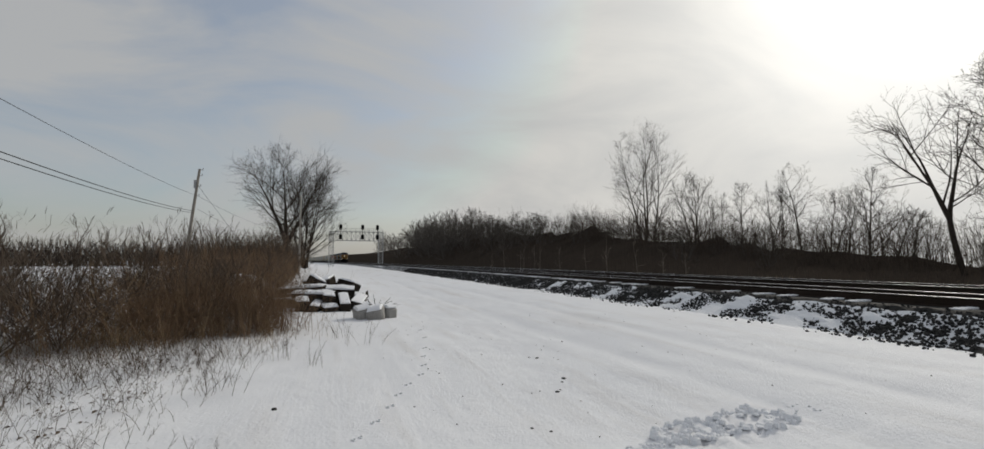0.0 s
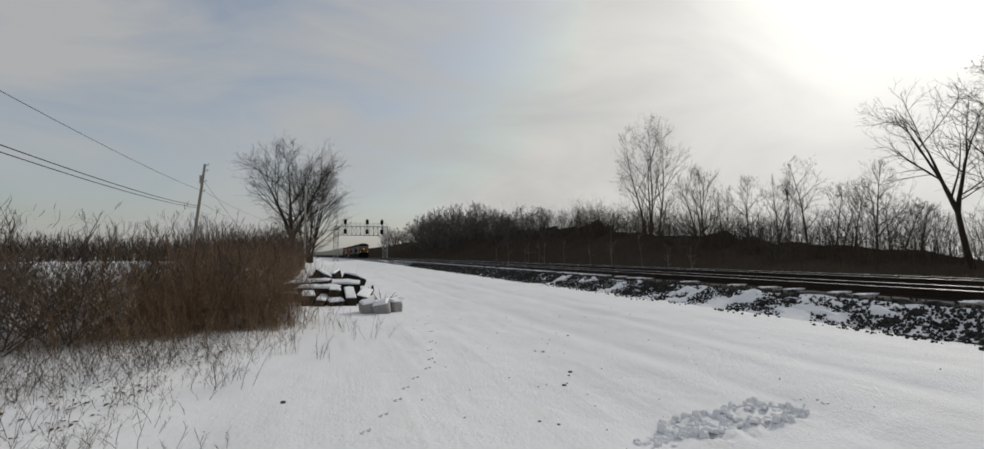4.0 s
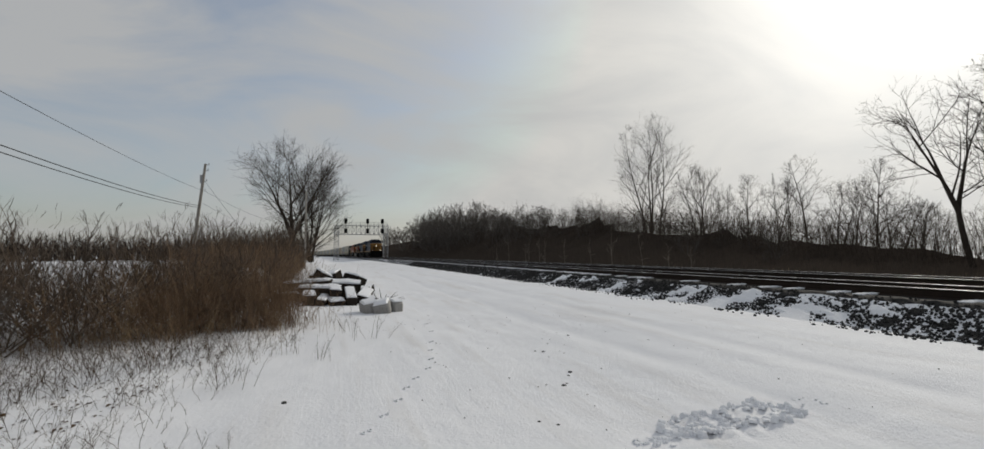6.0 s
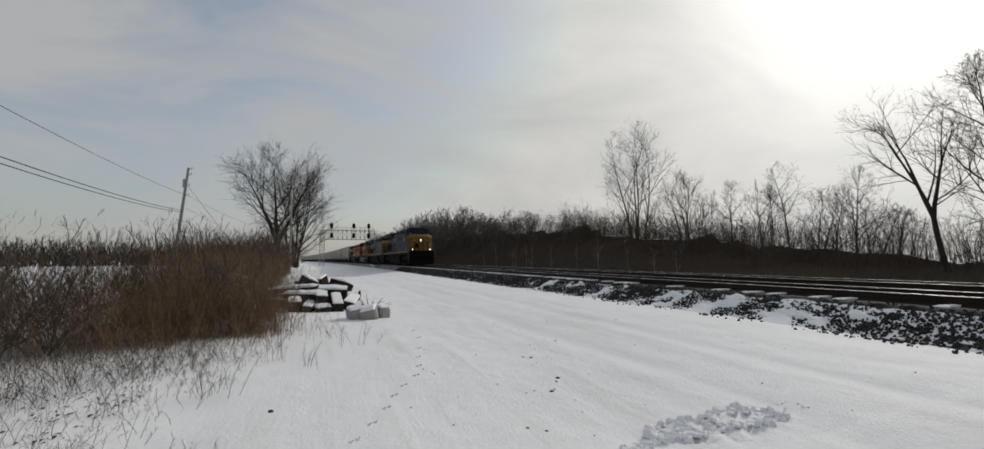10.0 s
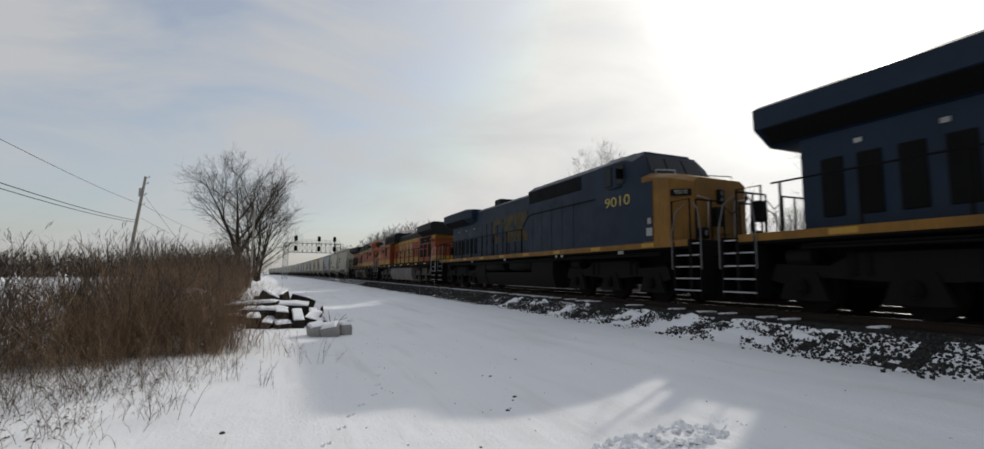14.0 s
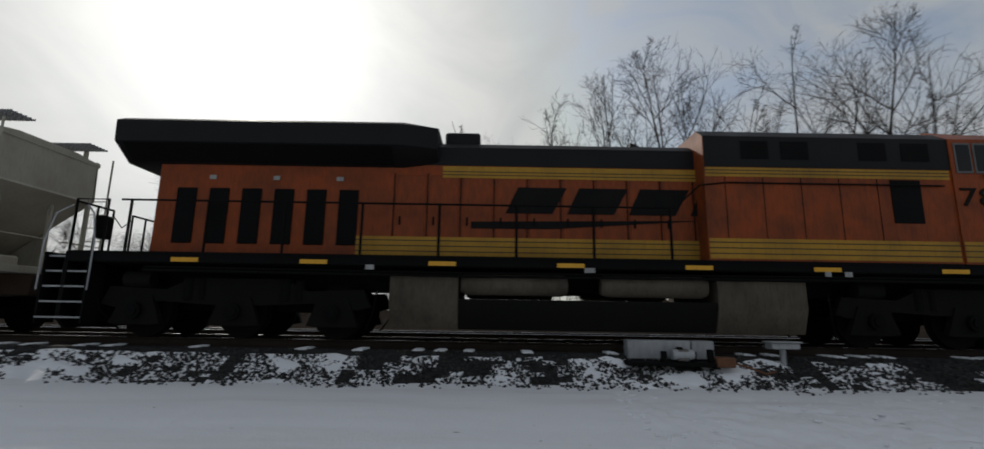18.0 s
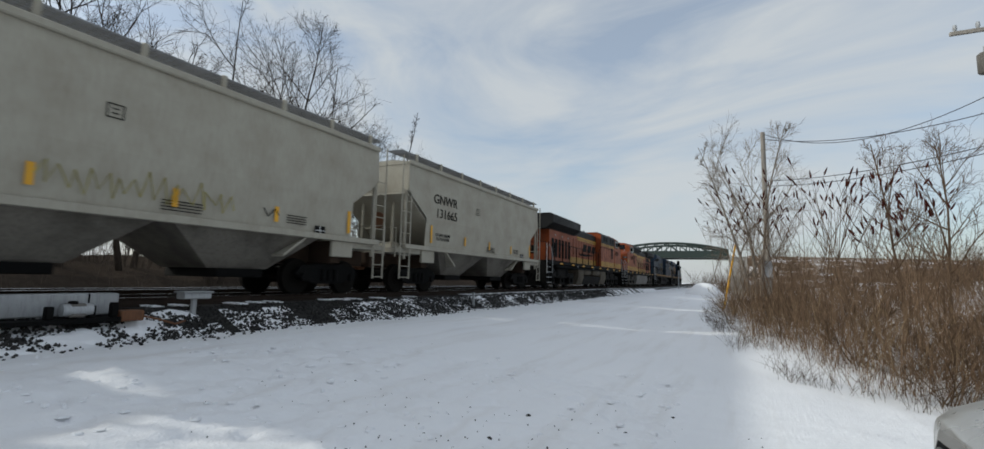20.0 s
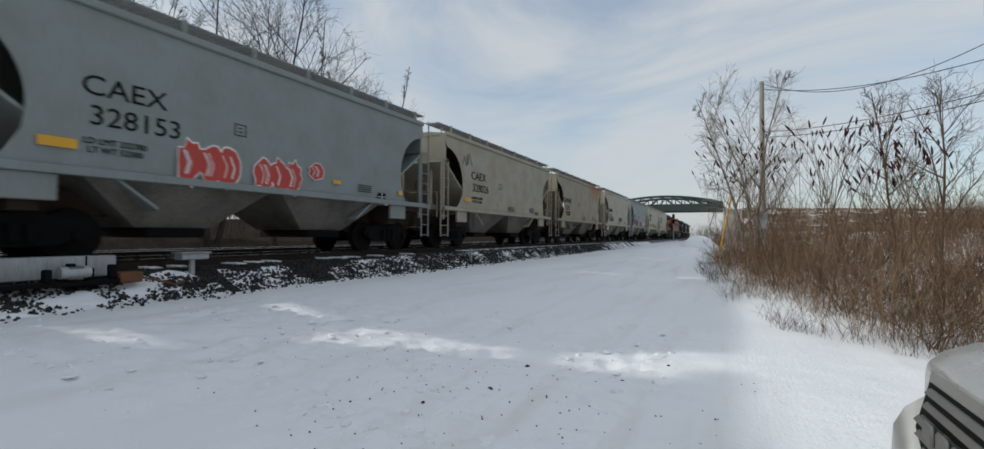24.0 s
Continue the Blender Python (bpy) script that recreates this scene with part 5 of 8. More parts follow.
M["car_rusty"] = rusty_sheet()
M["platform"] = paint("platform_grime", (0.05, 0.032, 0.022), dirt=(0.02, 0.016, 0.013), amount=0.6, rough=0.85, spec=0.15)
M["grating"] = paint("grating_steel", (0.26, 0.265, 0.27), amount=0.3, rough=0.6)
M["bay"] = paint("hopper_bay_grime", (0.17, 0.155, 0.13), dirt=(0.035, 0.03, 0.025), amount=0.75, rough=0.8)
M["spray_red"] = paint("spray_red", (0.50, 0.055, 0.04), amount=0.15, rough=0.5)
M["spray_pink"] = paint("spray_pink", (0.45, 0.07, 0.14), amount=0.15, rough=0.5)
M["spray_white"] = paint("spray_white", (0.65, 0.66, 0.67), amount=0.1, rough=0.5)
M["spray_gold"] = paint("spray_gold", (0.42, 0.36, 0.10), amount=0.1, rough=0.5)
M["patch_grey"] = paint("hopper_patch_grey", (0.29, 0.315, 0.30), dirt=(0.18, 0.16, 0.13), amount=0.25, rough=0.6)
M["spray_mauve"] = paint("spray_mauve", (0.16, 0.13, 0.17), amount=0.1, rough=0.5)
M["spray_blue"] = paint("spray_blue", (0.04, 0.16, 0.40), amount=0.1, rough=0.5)

TRAIN = []  # (thing, distance of its middle behind the train's front, reversed)
TRAIN.append((locomotive("locomotive", "blue", "5305", "dark blue diesel locomotive with yellow nose and lit headlights", 0), LOCO * 0.5, False))
TRAIN.append((locomotive("locomotive", "blue", "9010", "weathered dark blue diesel locomotive with yellow nose", 1), LOCO * 1.5, False))
TRAIN.append((locomotive("locomotive", "orange", "5286", "orange and black diesel locomotive running cab backwards", 1), LOCO * 2.5, True))
TRAIN.append((locomotive("locomotive", "orange", "7800", "orange diesel locomotive with black roof and slanted emblem", 0), LOCO * 3.5, False))
CARS = (
    ("GNWR", "131665", "car_grey", False, (), "clean light grey covered hopper car with black lettering"),
    ("GNWR", "131754", "car_grey", False, (("gold_scrawl", 7.25, 2.05, 3.5, 0.62), ("black_scrawl", 4.6, 1.95, 0.5, 0.35)), "light grey covered hopper car with yellow scribble"),
    ("AEX", "23978", "car_blue_grey", True, (("pink_scrawl", 9.2, 2.02, 1.35, 0.8), ("pink_scrawl", 6.2, 1.94, 1.0, 0.55), ("white_scrawl", 4.1, 1.9, 1.6, 0.5)), "blue-grey covered hopper car with pink and white graffiti"),
    ("GNWR", "1517", "car_grey", True, (("blue_scrawl", 10.0, 2.15, 0.9, 0.62), ("blue_scrawl", 10.05, 2.0, 0.9, 0.4), ("word", 6.0, 2.08, 1.3, 0.42)), "grey covered hopper car with blue and black scribbles"),
    ("GNWR", "1573", "car_rusty", True, (("black_scrawl", 8.5, 1.22, 2.2, 0.12),), "dirty cream covered hopper car with rust stains"),
    ("CAEX", "328026", "car_cream", True, (("mauve_scrawl", 11.2, 3.5, 0.8, 0.75),), "stained cream covered hopper car with mauve scrawl"),
    ("CAEX", "328153", "car_blue_grey", True, (("red_block", 8.58, 1.92, 1.3, 0.78), ("red_block", 6.85, 1.88, 1.25, 0.74), ("red_block", 5.7, 2.13, 0.40, 0.42)), "grey covered hopper car with red block graffiti"),
    ("", "", "car_cream", True, (), "weathered cream covered hopper car"),
    ("", "", "car_blue_grey", True, (), "plain blue-grey covered hopper car"),
)
protos = []
for mark, number, tone, rounded, loose, label in CARS:
    protos.append(hopper("hopper_car", label, mark, number, M[tone], rounded, loose))
for i in range(30):
    ob = protos[i] if i < len(protos) else copy_thing(protos[(7, 8, 0)[i % 3]], Matrix())
    if i >= len(protos):
        tagged(ob, ("weathered cream covered hopper car", "plain blue-grey covered hopper car", "light grey covered hopper car")[i % 3] + " far back in the train")
    TRAIN.append((ob, LOCO * 4 + CAR * (i + 0.5) + 0.6, False))


def train_pose(s, back):
    turn = math.degrees(bend(s) * s - 0.00255)
    return pose(track_x(s), s, RAIL_Z + 0.006, 0, 0, (0 if back else 180) - turn)


def motions():
    for ob, behind, back in TRAIN:
        rows = []
        for k in range(49):
            t = k * 0.5
            rows.append((t, train_pose(HEAD_AT - SPEED * (t - 15.0) + behind, back)))
        walk(ob, rows)

# ---- bare trees ----
def grow(seed, height, spread_r, trunk_r, low=0.25, limbs=12, fan=7, twigs=5, tips=3, lean=0.0, stems=1, fork=0.04, open_=0.16, thin=1.0):
    """A leafless tree inside an egg-shaped crown: (trunk mesh, crown mesh)."""
    rg = random.Random(seed)
    tr, cr = Mesh(), Mesh()
    zc, zr = height * (0.52 + 0.44 * low), height * (0.50 - 0.42 * low)

    def inside(p):
        x, y, z = p.x - lean * p.z * 0.8, p.y, p.z - zc
        return (x * x + y * y) / (spread_r * spread_r) + z * z / (zr * zr) < 1.0

    def reach(p, d, longest):
        ln = longest
        for _ in range(7):
            if inside(p + d * ln):
                return ln
            ln *= 0.8
        return ln

    def curve(p, d, length, rise, n, wob):
        pts = [p]
        for _ in range(n):
            d = (d + Vector((rg.uniform(-wob, wob), rg.uniform(-wob, wob), rg.uniform(-wob, wob) + rise))).normalized()
            p = p + d * (length / n)
            pts.append(p)
        return pts, d

    def off(ax, lo, hi):
        """A direction that leaves the axis by an angle between lo and hi."""
        side = ax.cross(Vector((rg.uniform(-1, 1), rg.uniform(-1, 1), rg.uniform(-1, 1))))
        side = side.normalized() if side.length > 0.01 else Vector((1, 0, 0))
        an = rg.uniform(lo, hi)
        return (ax * math.cos(an) + side * math.sin(an)).normalized()

    foot = Vector((0, 0, -0.15))
    neck = foot + Vector((lean * height * fork, 0, height * fork + 0.15))
    if fork > 0.06:
        tp, _ = curve(foot, (neck - foot).normalized(), (neck - foot).length, 0.02, 4, 0.05)
        tr.tube(tp, [trunk_r * (1.3 if i == 0 else 1.05 - 0.05 * i) for i in range(5)], 8)
        neck = tp[-1]
    a0 = rg.uniform(0, 6.28)
    for k in range(stems):
        a = a0 + 6.283 * k / stems + rg.uniform(-0.4, 0.4)
        sp = 0.0 if stems == 1 else open_ * rg.uniform(0.7, 1.3)
        d0 = Vector((math.cos(a) * sp + lean, math.sin(a) * sp, 1)).normalized()
        p0 = neck if fork > 0.06 else neck + Vector((math.cos(a) * 0.2 * (stems > 1), math.sin(a) * 0.2 * (stems > 1), -0.15))
        h = (height - p0.z) * (rg.uniform(0.82, 0.98) if stems > 1 else 0.97)
        sr = trunk_r * (1.0 if stems == 1 else 0.78)
        pts, _ = curve(p0, d0, h, 0.015, 9, 0.085)
        tr.tube(pts, [sr * (1 - i / 9.0) ** 1.35 + 0.014 for i in range(10)], 7)
        m = max(4, int(limbs / stems))
        f0 = max(0.04, (low * height - p0.z) / max(0.1, height - p0.z))
        for j in range(m):
            f = f0 + (0.98 - f0) * (j + rg.random()) / m
            i = min(8, int(f * 9))
            p = pts[i].lerp(pts[i + 1], f * 9 - i)
            ax = (pts[i + 1] - pts[i]).normalized()
            b = j * 2.4 + rg.uniform(-0.6, 0.6)
            out = Vector((math.cos(b), math.sin(b), 0))
            an = radians(rg.uniform(38, 68) - 22 * f)
            d = (ax * math.cos(an) + out * math.sin(an)).normalized()
            ln = max(0.05 * height, reach(p, d, spread_r * 1.7) * rg.uniform(0.72, 1.0))
            r = min(sr * (1 - f) ** 1.35 * 0.55 + 0.008, 0.012 * ln) + 0.004
            lp, _ = curve(p, d, ln, 0.045, 6, 0.13)
            cr.tube(lp, [r * (1 - 0.86 * q / 6.0) + 0.005 for q in range(7)], 4, False)
            for c in range(fan):
                g = 0.18 + 0.80 * (c + rg.random()) / fan
                q = min(5, int(g * 6))
                bp = lp[q].lerp(lp[q + 1], g * 6 - q)
                dd = off((lp[q + 1] - lp[q]).normalized(), 0.5, 1.05)
                dd = (dd + Vector((0, 0, 0.18))).normalized()
                bl = reach(bp, dd, ln * rg.uniform(0.35, 0.62) * (1.15 - 0.5 * g) + 0.2)
                br = r * 0.42 * (1 - 0.6 * g) + 0.004
                pp, _ = curve(bp, dd, bl, 0.03, 4, 0.16)
                cr.tube(pp, [br * (1 - 0.8 * z / 4.0) * thin + 0.003 for z in range(5)], 3, False)
                for w in range(twigs):
                    t = 0.15 + 0.85 * (w + rg.random()) / twigs
                    q = min(3, int(t * 4))
                    wp = pp[q].lerp(pp[q + 1], t * 4 - q)
                    wd = off((pp[q + 1] - pp[q]).normalized(), 0.45, 1.0)
                    wd = (wd + Vector((0, 0, 0.12))).normalized()
                    wl_ = bl * rg.uniform(0.3, 0.55) + 0.12
                    tp, td = curve(wp, wd, wl_, 0.03, 2, 0.2)
                    cr.tube(tp, [(br * 0.3 + 0.004) * thin, (br * 0.2 + 0.004) * thin, 0.004 * thin], 3, False)
                    for z in range(tips):
                        e = tp[0].lerp(tp[2], rg.uniform(0.3, 1.0))
                        ed = off(td, 0.35, 0.9)
                        cr.tube([e, e + ed * wl_ * rg.uniform(0.35, 0.7)], [0.006 * thin, 0.004 * thin], 3, False)
    return tr, cr


def tree(name, meshes, mats, m, label, group=""):
    ob = thing(name, m, label, "tree", group)
    t, c = meshes
    part("trunk", t if isinstance(t, bpy.types.Mesh) else t.data("trunk", mats, fix=False), None, ob)
    part("crown", c if isinstance(c, bpy.types.Mesh) else c.data("crown", mats, fix=False), None, ob)
    return ob


def at(az, d, z=None):
    x, y = d * math.sin(radians(az)), d * math.cos(radians(az))
    return x, y, (ground_z(x, y) if z is None else z)


def stand(az, d, turn=0.0):
    x, y, z = at(az, d)
    return pose(x, y, z, 0, 0, turn)


tree("bare_tree", grow(11, 18.4, 8.8, 0.44, 0.34, 30, 8, 6, 2, stems=3, fork=0.22, open_=0.42, thin=1.15), M["bark"], stand(-4.75, 78), "large bare spreading tree with an open crown beside the lane")
tree("bare_tree", grow(12, 16.2, 6.8, 0.24, 0.14, 60, 7, 5, 2, stems=5, fork=0.04, open_=0.22, thin=1.1), M["bark"], stand(-2.9, 84), "dense round bare tree beside a larger one")
tree("bare_tree", grow(13, 24.3, 7.0, 0.28, 0.10, 46, 7, 5, 2, stems=4, fork=0.03, open_=0.13, thin=1.1), M["bark"], stand(35.6, 85), "tall bare tree rising over the brush behind the tracks")
tree("bare_tree", grow(14, 15.2, 5.2, 0.26, 0.08, 32, 7, 5, 2, stems=4, open_=0.22, thin=1.1), M["bark"], stand(40.6, 80), "bushy bare tree behind the tracks")
tree("bare_tree", grow(15, 11.8, 3.9, 0.15, 0.36, 15, 6, 4, 2, lean=-0.22, stems=3, fork=0.34, open_=0.42), M["bark"], stand(62.2, 38, -62), "leaning bare tree with a wide open crown")
tree("bare_tree", grow(16, 12.8, 3.4, 0.20, 0.18, 22, 7, 5, 3), M["bark"], stand(65.2, 38), "slender upright bare tree behind the tracks")
for k, (az, d, h, r) in enumerate(((45.3, 70, 11.6, 3.0), (47.6, 68, 11.6, 3.4), (50.3, 66, 13.6, 2.8), (52.8, 62, 9.0, 2.6), (55.5, 60, 10.6, 3.4), (43.0, 74, 11.0, 3.0), (58.6, 55, 6.0, 2.6), (48.9, 72, 10.6, 3.0), (54.0, 66, 9.6, 3.0), (57.0, 58, 7.5, 2.6))):
    tree("bare_tree", grow(30 + k, h, r, 0.15, 0.16, 18, 6, 4, 2, stems=1 + k % 2, thin=1.0), M["bark"], stand(az, d, k * 50), "thin bare tree among brush behind the tracks", "thin trees behind the tracks")
# trees on the far side, opposite the camera and behind the rear part of the train
for k, (az, d, h, r) in enumerate(((97.5, 27, 14.5, 2.2), (92.0, 31, 14.2, 2.6), (107.0, 25, 14.6, 3.6), (112.0, 26, 15.2, 4.0), (117.0, 27, 14.4, 3.6), (124.0, 27, 14.6, 4.2), (130.0, 28, 15.0, 4.4), (135.2, 31, 13.8, 2.8), (141.5, 33, 12.2, 3.0), (84.0, 33, 10.0, 2.6), (76.0, 36, 10.5, 2.6))):
    tree("bare_tree", grow(50 + k, h * 1.02, r * 1.15, 0.18, 0.16, 20, 7, 5, 2, stems=1 + k % 3, open_=0.2), M["bark"], stand(az, d, k * 40), "tall bare tree with fine twigs behind the tracks", "trees behind the tracks")
# woods along the far side and round the horizon
wood = []
# bark colour already carries the haze of distance
for k in range(5):
    t, c = grow(80 + k, 10.0, 3.3, 0.13, 0.05, 17, 5, 4, 1, stems=1 + k % 3, open_=0.22, thin=1.9)
    wood.append((t.data("trunk", M["wood_bark_hazed"], fix=False), c.data("crown", M["wood_bark_hazed"], fix=False)))
wood_far = []
for k in range(3):
    t, c = grow(90 + k, 10.0, 3.4, 0.13, 0.05, 10, 4, 3, 0, stems=1 + k, open_=0.22, thin=3.2)
    wood_far.append((t.data("trunk", M["wood_bark_hazed"], fix=False), c.data("crown", M["wood_bark_hazed"], fix=False)))
rw = random.Random(4)
SKYLINE = ((5.0, 2.9), (8.0, 4.2), (10.0, 5.3), (15.0, 6.7), (19.0, 5.7), (23.0, 6.5), (28.0, 5.6), (33.0, 5.6), (60.0, 3.4), (90.0, 8.0), (150.0, 6.0), (168.0, 4.4))


def skyline(az):
    for (a, ea), (b, eb) in zip(SKYLINE, SKYLINE[1:]):
        if az <= b:
            return ea + (eb - ea) * max(0.0, az - a) / (b - a)
    return 4.0


def wood_tree(x, y, h):
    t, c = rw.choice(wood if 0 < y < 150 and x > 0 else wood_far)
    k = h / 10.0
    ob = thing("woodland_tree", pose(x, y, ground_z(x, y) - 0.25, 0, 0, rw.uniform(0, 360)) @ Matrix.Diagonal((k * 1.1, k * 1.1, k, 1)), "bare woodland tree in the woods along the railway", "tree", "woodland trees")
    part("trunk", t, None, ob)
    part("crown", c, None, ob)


for k in range(78):
    y = 30 + 330 * (k / 78.0) ** 1.25 + rw.uniform(-2, 2)
    x = track_x(y) + rw.uniform(18, 34) + 0.03 * y
    d, az = math.hypot(x, y), math.degrees(math.atan2(x, y))
    wood_tree(x, y, max(4.0, (d * math.tan(radians(skyline(az) * rw.uniform(0.72, 1.02))) + 1.7)))
for k in range(46):
    y = 70 + 130 * (k / 46.0) + rw.uniform(-2, 2)
    x = track_x(y) + rw.uniform(17, 26)
    wood_tree(x, y, rw.uniform(0.75, 1.0) * (math.hypot(x, y) * math.tan(radians(skyline(math.degrees(math.atan2(x, y))))) + 1.2))
for k in range(26):
    y = -20 - 150 * (k / 26.0)
    x = track_x(y) + rw.uniform(20, 34)
    wood_tree(x, y, rw.uniform(7, 11))
for k in range(44):  # beyond the field
    az = -46 + k * 0.95
    d = rw.uniform(190, 240)
    x, y, z = at(az, d)
    wood_tree(x, y, d * math.tan(radians(rw.uniform(1.2, 2.2))) + 1.5)
for k in range(10):  # along the lane past the big tree
    wood_tree(-7 + rw.uniform(-3, 5) - k * 0.6, 88 + k * 9, rw.uniform(6, 11))
for k in range(16):  # up the slope on the near side, behind the thicket
    wood_tree(-30 - rw.uniform(0, 40), -28 - k * 6, rw.uniform(5, 9))


# ---- brush, thickets, dry weeds ----
def stems(mesh, rg, pts, h0, h1, r, twigs, wob=0.25, n=3):
    """Upright thin stems with side twigs."""
    for x, y in pts:
        z = ground_z(x, y) - 0.03
        h = rg.uniform(h0, h1)
        d = Vector((rg.uniform(-wob, wob), rg.uniform(-wob, wob), 1)).normalized()
        p0 = Vector((x, y, z))
        p1 = p0 + d * h * 0.5
        d2 = (d + Vector((rg.uniform(-wob, wob), rg.uniform(-wob, wob), 0.1))).normalized()
        p2 = p1 + d2 * h * 0.5
        mesh.tube([p0, p1, p2], [r, r * 0.75, r * 0.35], n, False)
        for _ in range(twigs):
            f = rg.uniform(0.25, 1.0)
            p = p0.lerp(p1, f * 2) if f < 0.5 else p1.lerp(p2, f * 2 - 1)
            td = Vector((rg.uniform(-1, 1), rg.uniform(-1, 1), rg.uniform(0.1, 1.3))).normalized()
            e = p + td * h * rg.uniform(0.12, 0.32)
            mesh.tube([p, e], [r * 0.5, r * 0.25], 3, False)
            if rg.random() < 0.5:
                t2 = (td + Vector((rg.uniform(-1, 1), rg.uniform(-1, 1), rg.uniform(0, 1)))).normalized()
                m = p.lerp(e, 0.6)
                mesh.tube([m, m + t2 * h * 0.12], [r * 0.35, r * 0.2], 3, False)


def stuff(name, mesh, mat, label, category):
    ob = new(name, mesh.data(name, mat, smooth=False, fix=False))
    return tagged(ob, label, category, kind="stuff")


rb_ = random.Random(21)
# dark brush wall behind the far track: a lumpy bramble mass with stems standing out of it
bl, bs = [13.6, 14.4, 15.6, 17.5, 20.0, 23.0, 28.0, 34.0], [-260, -180, -120] + [v * 0.5 for v in range(-160, 361, 3)] + [190, 200, 220, 240, 300, 380, 520]


def bank_height(l, s):
    pts = ((13.6, 0.0), (15.0, 0.7), (18.0, 1.6), (23.0, 2.8), (28.0, 3.3), (34.0, 0.3), (99.0, 0.0))
    for (a, ha), (b, hb) in zip(pts, pts[1:]):
        if l <= b:
            h = ha + (hb - ha) * max(0.0, l - a) / (b - a)
            break
    h *= 0.62 + 0.72 * smooth(20.0, 44.0, s) + 1.10 * smooth(38.0, 76.0, s) + 0.25 * smooth(76.0, 120.0, s)
    h += 1.1 * smooth(13.7, 14.8, l) * smooth(33.0, 27.0, l) * smooth(8.0, -4.0, s)
    return h * (0.86 + 0.22 * noise.noise((s * 0.09, l * 0.2, 2.0)) + 0.16 * noise.noise((s * 0.6, l * 0.7, 3.0)) + 0.2 * noise.noise((s * 1.7, l * 1.9, 5.0)))


def bank_shift(s):
    return -4.2 * smooth(8.0, -4.0, s) + 2.5 * smooth(22.0, 18.0, s) * smooth(-4.0, 8.0, s)


bank = Mesh()
for s in bs:
    for l in bl:
        x = track_x(s) + l + bank_shift(s) + 0.4 * noise.noise((s * 0.5, l * 0.5, 1.0))
        bank.v.append((x, s, ground_z(x, s) - 0.2 + bank_height(l, s)))
nb = len(bl)
for j in range(len(bs) - 1):
    for i in range(nb - 1):
        bank.f.append((j * nb + i, j * nb + i + 1, (j + 1) * nb + i + 1, (j + 1) * nb + i))
        bank.mi.append(0)
stuff("undergrowth", bank, M["bramble"], "dense dark undergrowth along the far side of the tracks", "undergrowth")
brush = Mesh()


def out_of_bank(count, lo, hi, h0, h1, r, twigs, s0=None, s1=None):
    for _ in range(count):
        s = rb_.uniform(s0, s1) if s0 is not None else (rb_.uniform(-55, 45) if rb_.random() < 0.45 else rb_.uniform(15, 190))
        l = rb_.uniform(lo, hi)
        x = track_x(s) + l + bank_shift(s)
        z = ground_z(x, s) - 0.4 + bank_height(l, s)
        h = rb_.uniform(h0, h1) * (1.0 + 0.7 * smooth(35.0, 115.0, s))
        d = Vector((rb_.uniform(-0.3, 0.3), rb_.uniform(-0.3, 0.3), 1)).normalized()
        p0 = Vector((x, s, z))
        p1 = p0 + d * h * 0.55
        p2 = p1 + (d + Vector((rb_.uniform(-0.3, 0.3), rb_.uniform(-0.3, 0.3), 0))).normalized() * h * 0.45
        brush.tube([p0, p1, p2], [r, r * 0.7, r * 0.35], 3, False)
        for _ in range(twigs):
            q = p0.lerp(p1, rb_.random()) if rb_.random() < 0.4 else p1.lerp(p2, rb_.random())
            e = q + Vector((rb_.uniform(-1, 1), rb_.uniform(-1, 1), rb_.uniform(0.0, 1.2))).normalized() * h * rb_.uniform(0.15, 0.4)
            brush.tube([q, e], [r * 0.5, r * 0.3], 3, False)


out_of_bank(2000, 13.4, 19.0, 0.7, 2.0, 0.011, 4)
out_of_bank(3600, 19.0, 29.0, 1.0, 3.4, 0.015, 4)
out_of_bank(2000, 22.0, 30.0, 1.0, 3.4, 0.014, 7, 8, 75)
stuff("brush", brush, M["twig"], "tangled dark leafless brush behind the tracks", "brush")
pale = Mesh()
stems(pale, rb_, [(track_x(s) + rb_.uniform(11.8, 14.0), s) for s in [rb_.uniform(4, 60) for _ in range(420)]], 0.3, 0.9, 0.006, 2)
stuff("dry_grass", pale, M["straw"], "pale dry grass stalks by the far track", "dry grass")
birch = Mesh()
stems(birch, rb_, [(track_x(s) + rb_.uniform(13.0, 15.0), s) for s in [rb_.uniform(6, 75) for _ in range(12)]], 2.4, 4.6, 0.02, 7, 0.08)
stuff("saplings", birch, M["bark_pale"], "thin pale saplings before the dark brush", "saplings")

# brown thicket on the near side, beside the lane
LANE = ((-9.0, 8.0), (-4.6, 10.2), (-2.8, 11.2), (-1.05, 12.7), (-1.3, 19.0), (-2.3, 31.6), (-4.6, 45.0), (-6.5, 70.0))


def lane_side(f):
    f *= len(LANE) - 1
    i = min(len(LANE) - 2, int(f))
    (xa, ya), (xb, yb) = LANE[i], LANE[i + 1]
    return xa + (xb - xa) * (f - i), ya + (yb - ya) * (f - i)


